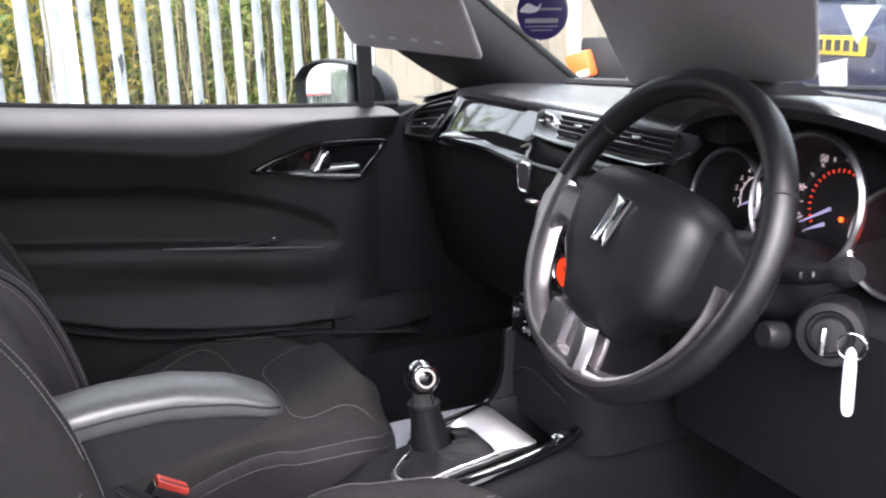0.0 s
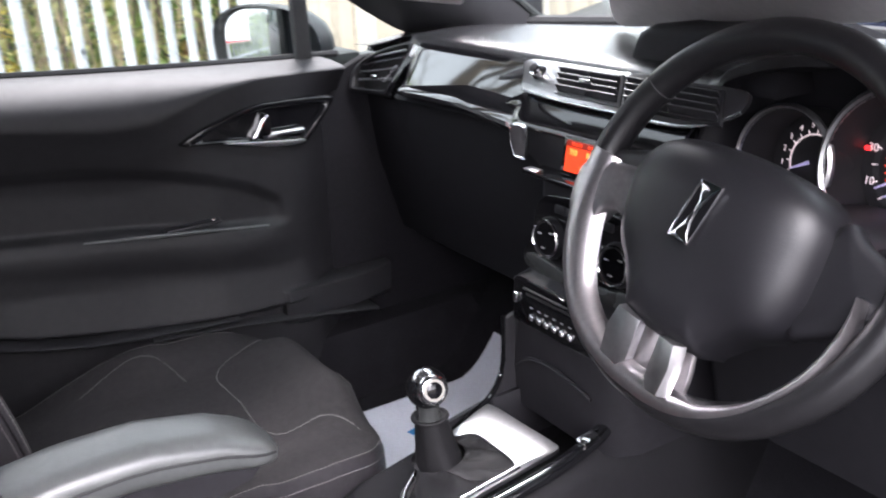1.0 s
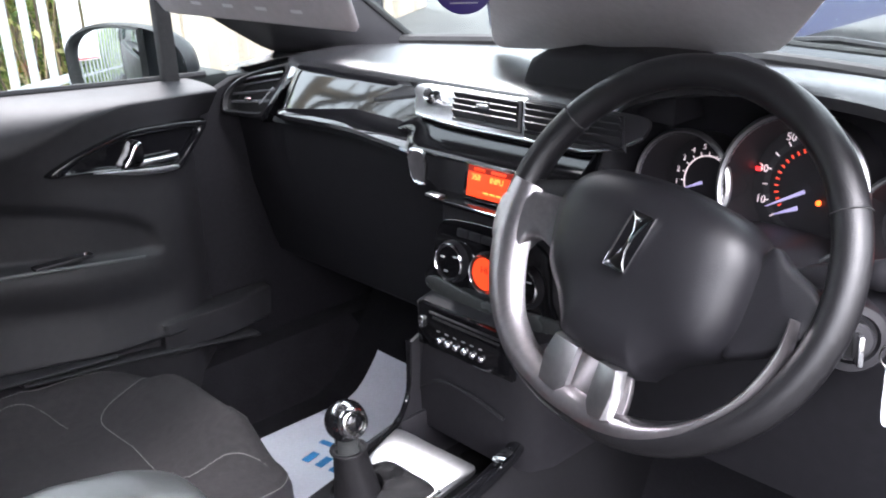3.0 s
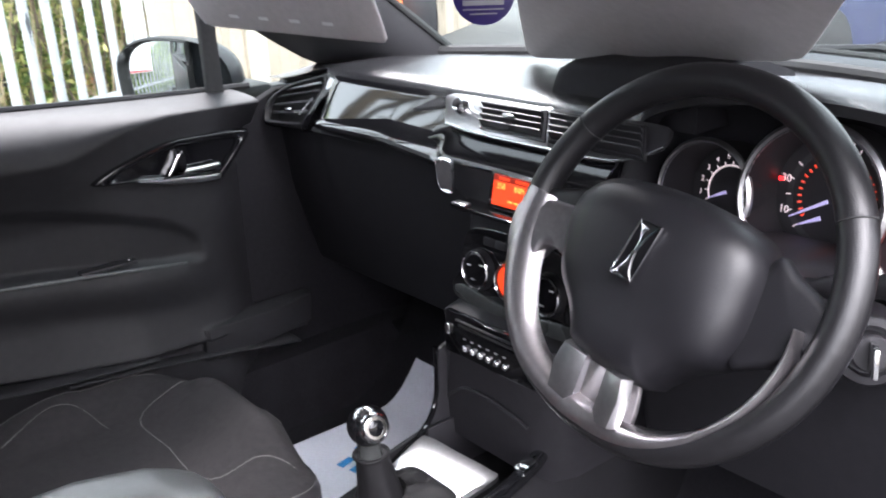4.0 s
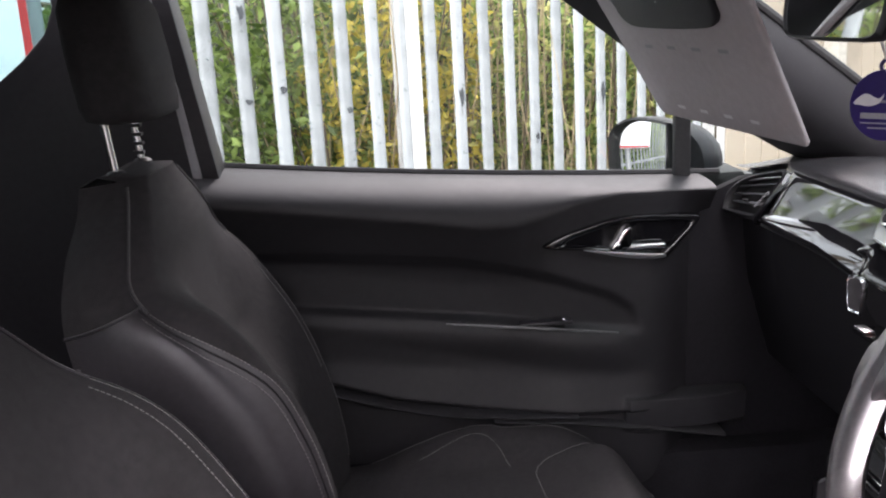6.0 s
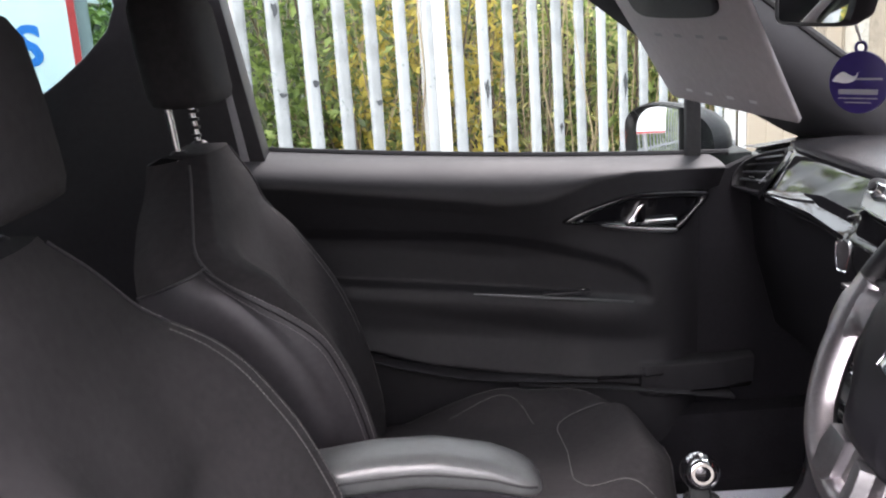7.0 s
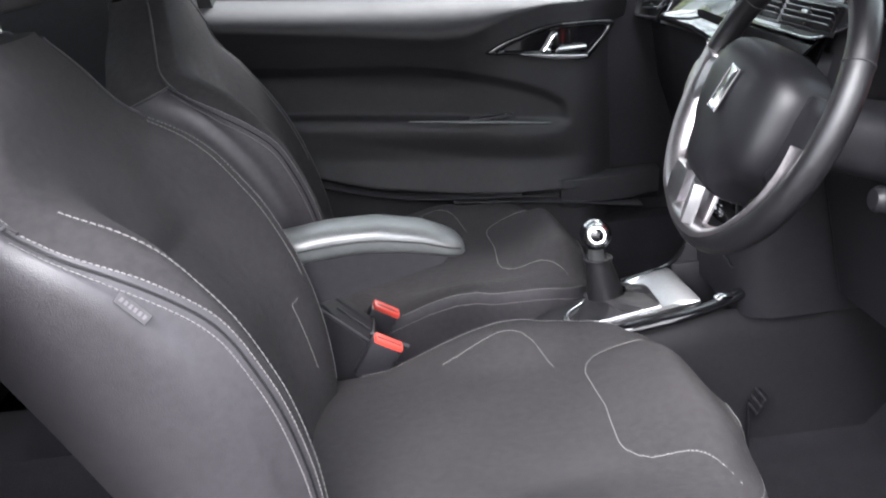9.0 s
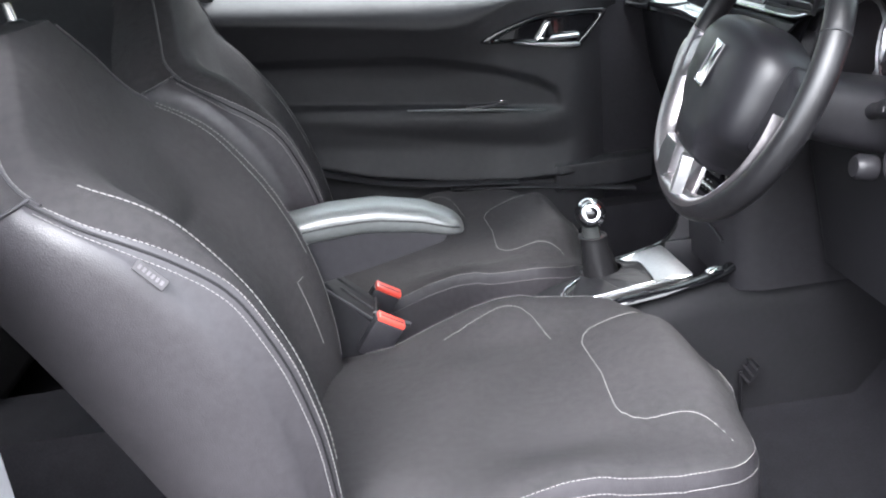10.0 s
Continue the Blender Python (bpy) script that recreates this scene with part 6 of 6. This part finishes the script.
fence = thing("palisade_fence", "galvanised steel palisade fence behind the car", "fence", fpt(2.0, 0.0))
FM = basis(fpt(0, 0), FD, CZ)
pale_o = [(-0.033, -0.004), (-0.028, 0.005), (-0.018, 0.0095), (-0.007, 0.0105), (0.0, 0.0095), (0.007, 0.0105), (0.018, 0.0095), (0.028, 0.005), (0.033, -0.004), (0.030, -0.006), (0.0, 0.0), (-0.030, -0.006)]
pm_mesh = None
for k in range(-36, 20):
    s = 0.992 + 0.1552 * k
    if pm_mesh is None:
        rws = [[(u, z - (0.03 if z > 1.68 and abs(u) > 0.015 else 0), n) for u, n in pale_o] for z in (0.05, 0.7, 1.3, 1.72)]
        ob = part("pale", moved(grid(rws, wrap=True, caps=True), FM), GALV, fence, "", 60)
        pm_mesh = ob.data
        base = ob
        ob.location = FD * s
    else:
        ob = new("pale", pm_mesh)
        ob.parent = fence
        ob.matrix_parent_inverse = fence.matrix_world.inverted()
        ob.location = FD * s
for k, s in enumerate((-0.80, 1.955, 4.12)):
    part("post", moved(joined(rbox(s - 0.045, s + 0.045, 0, 1.70, -0.075, -0.069, 0.002), rbox(s - 0.003, s + 0.003, 0, 1.70, -0.069, -0.02, 0.001), rbox(s - 0.02, s + 0.05, 0, 1.70, 0.013, 0.02, 0.002)), FM), POSTPAINT, fence, "pale steel post")
for z in (0.35, 1.55):
    part("rail", moved(joined(rbox(-4.7, 4.1, z, z + 0.05, -0.012, -0.005, 0.002), rbox(-4.7, 4.1, z, z + 0.006, -0.05, -0.012, 0.001)), FM), GALV, fence)
for s, z, h, w in ((2.232, 0.86, 0.12, 0.018), (3.166, 0.80, 0.14, 0.02), (1.15, 1.30, 0.07, 0.02), (1.31, 0.985, 0.03, 0.028), (1.15, 0.95, 0.02, 0.028), (1.62, 0.87, 0.03, 0.025), (2.70, 0.63, 0.05, 0.014)):
    part("smear", moved(plate([(0.55 * w * math.cos(t) * (1 + 0.35 * math.sin(3 * t + 40 * s)) + 0.006 * math.sin(2 * t), h / 2 * math.sin(t) * (1 + 0.25 * math.cos(5 * t + 30 * z))) for t in np.linspace(0, 2 * np.pi, 18, endpoint=False)], 0.002), FM @ Matrix.Translation((s, z, 0.0125))), SOOT, fence, "dark smear")
sign = thing("sign_board", "white sign with red border and blue lettering on the fence", "sign", fpt(-0.5, 1.2, -0.05))
SM_ = basis(fpt(0, 0, -0.045), FD, CZ)
part("board", moved(rbox(-1.73, 0.345, 0.65, 1.78, 0, 0.006, 0.002), SM_), SIGNWHITE, sign, "white board")
part("border", moved(joined(rbox(0.315, 0.343, 0.66, 1.77, 0.006, 0.008, 0), rbox(-1.70, 0.315, 0.66, 0.69, 0.006, 0.008, 0), rbox(-1.70, 0.315, 1.74, 1.77, 0.006, 0.008, 0)), SM_), REDINK, sign, "red border")
for txt, z in (("ES", 1.215), ("CK", 0.985)):
    letters("letters", txt, 0.20, SM_ @ Matrix.Translation((0.115, z, 0.009)), SIGNBLUE, sign, bold=0.006)


def leaf_cloud(n, fn, size, seed):
    """Many small bent leaves scattered by fn."""
    rng = np.random.default_rng(seed)
    P, F = [], []
    for i in range(n):
        c = fn(rng)
        d = rng.normal(size=3)
        d /= np.linalg.norm(d)
        e = np.cross(d, rng.normal(size=3))
        e /= np.linalg.norm(e)
        L = size * rng.uniform(0.5, 1.4)
        w = L * 0.42
        n3 = np.cross(d, e) * L * 0.12
        k = len(P)
        P += [c - d * L / 2, c - e * w / 2 + n3, c + d * L / 2, c + e * w / 2 + n3]
        F += [(k, k + 1, k + 2), (k, k + 2, k + 3)]
    return np.array(P), F


def bush(name, s0, s1, off0, off1, z1, n, material, seed, label, size=0.05):
    def fn(r):
        s, o = r.uniform(s0, s1), off0 + (off1 - off0) * r.beta(1.2, 2.0)
        top = z1 * (0.75 + 0.25 * math.sin(2.3 * s + seed) * math.sin(1.1 * s))
        return np.array(fpt(s, r.uniform(0.0, top), o))
    ob = mesh_object(name, leaf_cloud(n, fn, size, seed), material, 180)
    return tagged(ob, label, "bush", kind="stuff")


bush("bush_foliage", -5, 0.5, 0.20, 1.0, 1.85, 8000, LEAFGREEN, 1, "dense green hedge leaves behind the fence", 0.085)
bush("bush_foliage", 0.3, 1.95, 0.20, 1.0, 1.95, 9500, LEAFGREEN, 11, "dense green hedge leaves behind the fence", 0.062)
bush("bush_foliage", 1.6, 5.0, 0.30, 1.2, 1.9, 11000, LEAFGREEN, 7, "thinner green leaves behind the fence", 0.068)
bush("bush_foliage", 1.55, 2.6, 0.16, 0.7, 1.8, 2700, LEAFGOLD, 2, "yellow autumn leaves behind the fence", 0.070)
bush("bush_foliage", 1.7, 5.0, 0.20, 1.0, 1.75, 4800, LEAFBROWN, 3, "yellowing leaves and dry stems behind the fence", 0.058)
rng = np.random.default_rng(5)
for mt, n, lab in ((BARK, 90, "bare brown stems behind the fence"), (STRAW, 260, "pale dry grass stems behind the fence")):
    tw = []
    for k in range(n):
        s, o = rng.uniform(1.45, 5.5), rng.uniform(0.16, 0.9)
        a = np.array(fpt(s, 0.0, o))
        b = np.array(fpt(s + rng.normal() * 0.30, rng.uniform(1.0, 2.2), o + rng.normal() * 0.15))
        m = (a + b) / 2 + rng.normal(size=3) * 0.07
        tw.append(tube([a, m, b], [0.009, 0.006, 0.003] if mt is BARK else [0.005, 0.004, 0.002], 4))
    tagged(mesh_object("bush_twigs", joined(*tw), mt), lab, "bush", kind="stuff")
# Backing sheet added behind the leaves; its dark colour is the hedge's inner shade.
tagged(mesh_object("bank", grid([[fpt(s, 0.15 + 1.35 * float(sm(0.9, 1.9, o)) + 0.25 * math.sin(2 * s + o), o) for s in np.linspace(-6, 10, 34)] for o in np.linspace(0.8, 3.2, 12)]), mat("hedge_backing", (0.030, 0.036, 0.016), 0.95, vary=0.35, vscale=3, bump=0.8, bscale=30)), "dark backing sheet behind the hedge, shade put into its colour", "bank", kind="structure")

# boarded wall and posts ahead
wall = thing("timber_wall", "weathered timber board wall ahead of the car", "fence", fpt(6, 0.0))
rngw = np.random.default_rng(9)
sw = 4.18
WM = basis(fpt(0, 0), FD, CZ)
while sw < 11.0:
    wb = rngw.uniform(0.10, 0.19)
    part("board", moved(rbox(sw, sw + wb - 0.006, 0.0, 2.15 + rngw.uniform(-0.04, 0.04), rngw.uniform(-0.012, 0.0), 0.022, 0.004, 1), WM), TIMBER, wall)
    sw += wb
for s in (5.2, 7.0, 8.8):
    part("post", moved(rbox(s - 0.06, s + 0.06, 0, 2.3, 0.02, 0.12, 0.01), WM), CONCRETE, wall, "pale concrete post")
car = thing("parked_car", "dark blue parked car seen from behind", "car", (5.2, 2.5, 0))
rows = []
sec = [(4.50, 0.30, 0.80), (4.40, 0.42, 0.85), (4.38, 0.62, 0.86), (4.42, 0.90, 0.84), (4.52, 1.02, 0.80), (4.72, 1.36, 0.64), (4.90, 1.44, 0.60), (6.4, 1.46, 0.60), (7.0, 1.10, 0.72), (7.9, 0.95, 0.72), (8.3, 0.80, 0.70), (8.35, 0.35, 0.70)]
part("body", grid([[(x, 2.75 + w * u, z) for u in np.r_[-1, -0.97, np.linspace(-0.9, 0.9, 7), 0.97, 1]] for x, z, w in sec]), BLUEPAINT, car, "dark blue painted body", 40)
for s in (-1, 1):
    part("side", moved(plate([(4.42, 0.3), (4.38, 0.62), (4.42, 0.90), (4.72, 1.36), (4.9, 1.44), (6.4, 1.46), (7.0, 1.1), (8.3, 0.8), (8.35, 0.35)], 0.02), basis((0, 2.75 + s * 0.70, 0), CX, CZ)), BLUEPAINT, car)
    tl = part("tail_lamp", rbox(4.36, 4.46, 2.75 + s * 0.72 - 0.10, 2.75 + s * 0.72 + 0.10, 0.74, 0.92, 0.02), REDGLASS, car, "red tail lamp")
    wh = part("wheel", moved(lathe([(0.30, -0.1), (0.31, -0.08), (0.31, 0.08), (0.30, 0.1)], 30), basis((4.95, 2.75 + s * 0.72, 0.31), CX, CZ)), RUBBER, car)
part("rear_window", moved(rbox(-0.5, 0.5, -0.16, 0.16, 0, 0.01, 0.004), basis((4.60, 2.75, 1.20), (0, -1, 0), (0.5, 0, 0.85))), GLOSS, car, "dark rear window")
NP = basis((4.37, 2.95, 0.80), (0, -1, 0), CZ)
npl = part("number_plate", moved(rbox(-0.26, 0.26, -0.055, 0.055, 0, 0.01, 0.003), NP), YELLOW, car, "yellow number plate")
for k in range(7):
    part("bar", moved(rbox(-0.022, 0.022, -0.032, 0.032, 0.010, 0.012, 0), NP @ Matrix.Translation((-0.20 + 0.066 * k, 0, 0))), RUBBER, npl)
box = thing("orange_box", "orange plastic equipment case with pale label outside", "box", (2.45, 2.6, 0.6))
BXm = basis((2.45, 2.62, 0.0), (0.62, -0.78, 0), CZ)
case = part("case", moved(rbox(-0.055, 0.055, -0.06, 0.065, -0.05, 0.05, 0.012), BXm @ pose(-0.005, 0.80, 0, 0, 0, 17)), ORANGE, box, "tilted orange case")
part("label", moved(rbox(-0.015, 0.045, -0.052, -0.022, 0.05, 0.053, 0.001), BXm @ pose(-0.005, 0.80, 0, 0, 0, 17)), WHITE, case, "pale label")
part("backing", moved(rbox(-0.03, 0.19, 0.66, 0.93, -0.09, -0.06, 0.02), BXm), DARK, box, "dark grey backing panel")
part("panel", moved(rbox(-0.04, 0.07, 0.60, 0.70, 0.04, 0.055, 0.002), BXm), SIGNWHITE, box, "white lower panel")
for k in range(3):
    part("spot", moved(plate(disc(0.010, 14), 0.001), BXm @ Matrix.Translation((-0.015 + 0.03 * k, 0.64 + 0.015 * (k % 2), 0.055))), SIGNBLUE, box)
part("stand", moved(rbox(-0.05, 0.05, 0.0, 0.70, -0.04, 0.04, 0.01), BXm), CONCRETE, box)

# wiper beyond the windscreen
wip = thing("wiper", "black wiper arm resting at the windscreen foot", "wiper", (1.25, -0.3, 0.95))
part("arm", tube([(1.33, 0.02, 0.955), (1.32, -0.2, 0.972), (1.23, -0.42, 0.972)], 0.006, 6), DARK, wip)
part("blade", tube([(1.35, 0.15, 0.950), (1.32, -0.1, 0.962), (1.24, -0.40, 0.966)], 0.005, 6), RUBBER, wip)

# rain on the glass
def drops(name, n, at, nrm, seed, r0=0.0011, r1=0.0028):
    rng = np.random.default_rng(seed)
    base = lathe([(1.0, 0.0), (0.85, 0.30), (0.5, 0.52), (0.05, 0.60)], 7)
    ms = []
    for i in range(n):
        p, r = at(rng), rng.uniform(r0, r1)
        ms.append(moved(base, basis(p, Vector(nrm).orthogonal(), Vector(nrm).cross(Vector(nrm).orthogonal())) @ Matrix.Diagonal((r, r * rng.uniform(0.8, 1.6), r, 1))))
    ob = tagged(mesh_object(name, joined(*ms), DROP, 180), "drops of rain on the glass", "rain drops", kind="stuff")
    ob.visible_shadow = False


drops("rain_drops", 420, lambda r: (r.uniform(-0.22, 0.30) if r.random() < 0.6 else r.uniform(0.7, 0.95), 0.7995, r.uniform(0.92, 1.25)), (0, 1, 0), 1)


# driver's side of the yard, unseen: a low wall and bare trees added to dim its light
tagged(mesh_object("added_wall", rbox(-9, 10, -7.3, -7.0, 0, 1.7, 0.02), CONCRETE), "plain unseen wall added to dim light from the driver side", "wall", kind="structure")


def bare_tree(x, y, h, seed):
    rg = np.random.default_rng(seed)
    tr = thing("bare_tree", "bare brown tree beyond the yard boundary, put in for reflections", "tree", (x, y, 0), group="bare trees")
    top = np.array([x + 0.2, y, h])
    stem = smooth_line([(x, y, 0), (x + 0.05, y + 0.03, h * 0.4), tuple(top)], 10)
    part("trunk", tube(stem, np.linspace(0.14, 0.03, len(stem)), 8), BARK, tr, "tapered trunk")
    tw = []
    for k in range(34):
        t = rg.uniform(0.3, 1.0)
        a = stem[int(t * (len(stem) - 1))]
        d = rg.normal(size=3) * np.array([1, 1, 0.3]) + np.array([0, 0, 0.7])
        d /= np.linalg.norm(d)
        ln = rg.uniform(0.8, 2.0) * (1.25 - t * 0.6)
        b = a + d * ln
        tw.append(tube([a, (a + b) / 2 + rg.normal(size=3) * 0.08, b], [0.045, 0.028, 0.008], 5))
        for j in range(3):
            c = a + d * ln * rg.uniform(0.4, 0.95)
            tw.append(tube([c, c + (d + rg.normal(size=3) * 0.7) * ln * 0.22, c + (d + rg.normal(size=3) * 0.5) * ln * 0.4], [0.014, 0.010, 0.004], 4))
    part("crown", joined(*tw), BARK, tr, "leafless spreading branches")


# first four: branches mirrored in the trim; last four unseen, added with the wall
for x, y, h, seed in ((0.0, 5.6, 5.5, 12), (1.6, 6.2, 6.2, 13), (-1.6, 4.6, 5.6, 14), (-3.2, 3.4, 5.8, 15), (-3.0, -8.5, 6.0, 3), (0.5, -9.0, 7.0, 4), (3.6, -8.6, 6.4, 6), (-6.5, -9, 6.5, 8)):
    bare_tree(x, y, h, seed)


# white papers behind the windscreen
for outl in ([(0.919, -0.333, 1.108), (0.919, -0.390, 1.107), (1.005, -0.284, 1.057)], [(1.061, -0.165, 1.022), (1.038, -0.238, 1.034), (1.117, -0.170, 0.988), (1.124, -0.112, 0.984)]):
    pp = thing("paper_slip", "white paper slip behind the windscreen", "paper", outl[0], group="paper slips")
    q = np.array(outl)
    part("sheet", (np.vstack([q, q + np.array([-0.0006, 0, -0.001])]), [tuple(range(len(q))), tuple(range(2 * len(q) - 1, len(q) - 1, -1))] + [(i, (i + 1) % len(q), len(q) + (i + 1) % len(q), len(q) + i) for i in range(len(q))]), THINPAPER, pp)


# the car's own bonnet and wheels
tagged(mesh_object("bonnet", sheet([[(x, y, 0.93 - 0.10 * ((x - 1.27) / 0.85) ** 1.5 - 0.16 * abs(y / 0.75) ** 3 - 0.28 * float(sm(1.95, 2.2, x))) for y in np.linspace(-0.75, 0.75, 19)] for x in np.r_[np.linspace(1.27, 1.9, 8), np.linspace(1.96, 2.2, 7)]], (0, 0, -0.03)), BODYPAINT, 50), "dark painted bonnet ahead of the windscreen", "bonnet", kind="structure")
tagged(mesh_object("car_nose", rbox(1.30, 2.19, -0.74, 0.74, 0.22, 0.60, 0.06, 3), BODYPAINT), "dark painted front of the car", "bodywork", kind="structure")
for x in (1.62, -1.02):
    for sd in (1, -1):
        W = basis((x, sd * 0.79, 0.30), (1, 0, 0), (0, 0, 1))
        wl_ = thing("road_wheel", "black tyre with silver alloy rim", "wheel", (x, sd * 0.79, 0.0), group="road wheels")
        part("tyre", moved(lathe([(0.20, -0.09), (0.28, -0.10), (0.30, -0.08), (0.30, 0.08), (0.28, 0.10), (0.20, 0.09)], 40), W), RUBBER, wl_)
        part("rim", moved(lathe([(0.19, -0.101), (0.20, -0.097), (0.20, 0.097), (0.19, 0.101), (0.06, 0.093)], 40), W), SATIN, wl_)


def on_screen(r):
    t, y = r.uniform(0.05, 0.95), r.uniform(-0.52, 0.52)
    xb = 1.298 - 0.55 * y * y
    return (xb + (0.63 - 0.03 * (y / 0.6) ** 2 - xb) * t + 0.005, y * (1 - 0.03 * t), 0.945 + 0.41 * t - 0.02 * (y / 0.6) ** 2 + 0.02 * math.sin(math.pi * t) + 0.006)


drops("rain_drops", 900, on_screen, (0.5, 0, 0.86), 3, 0.0010, 0.0030)
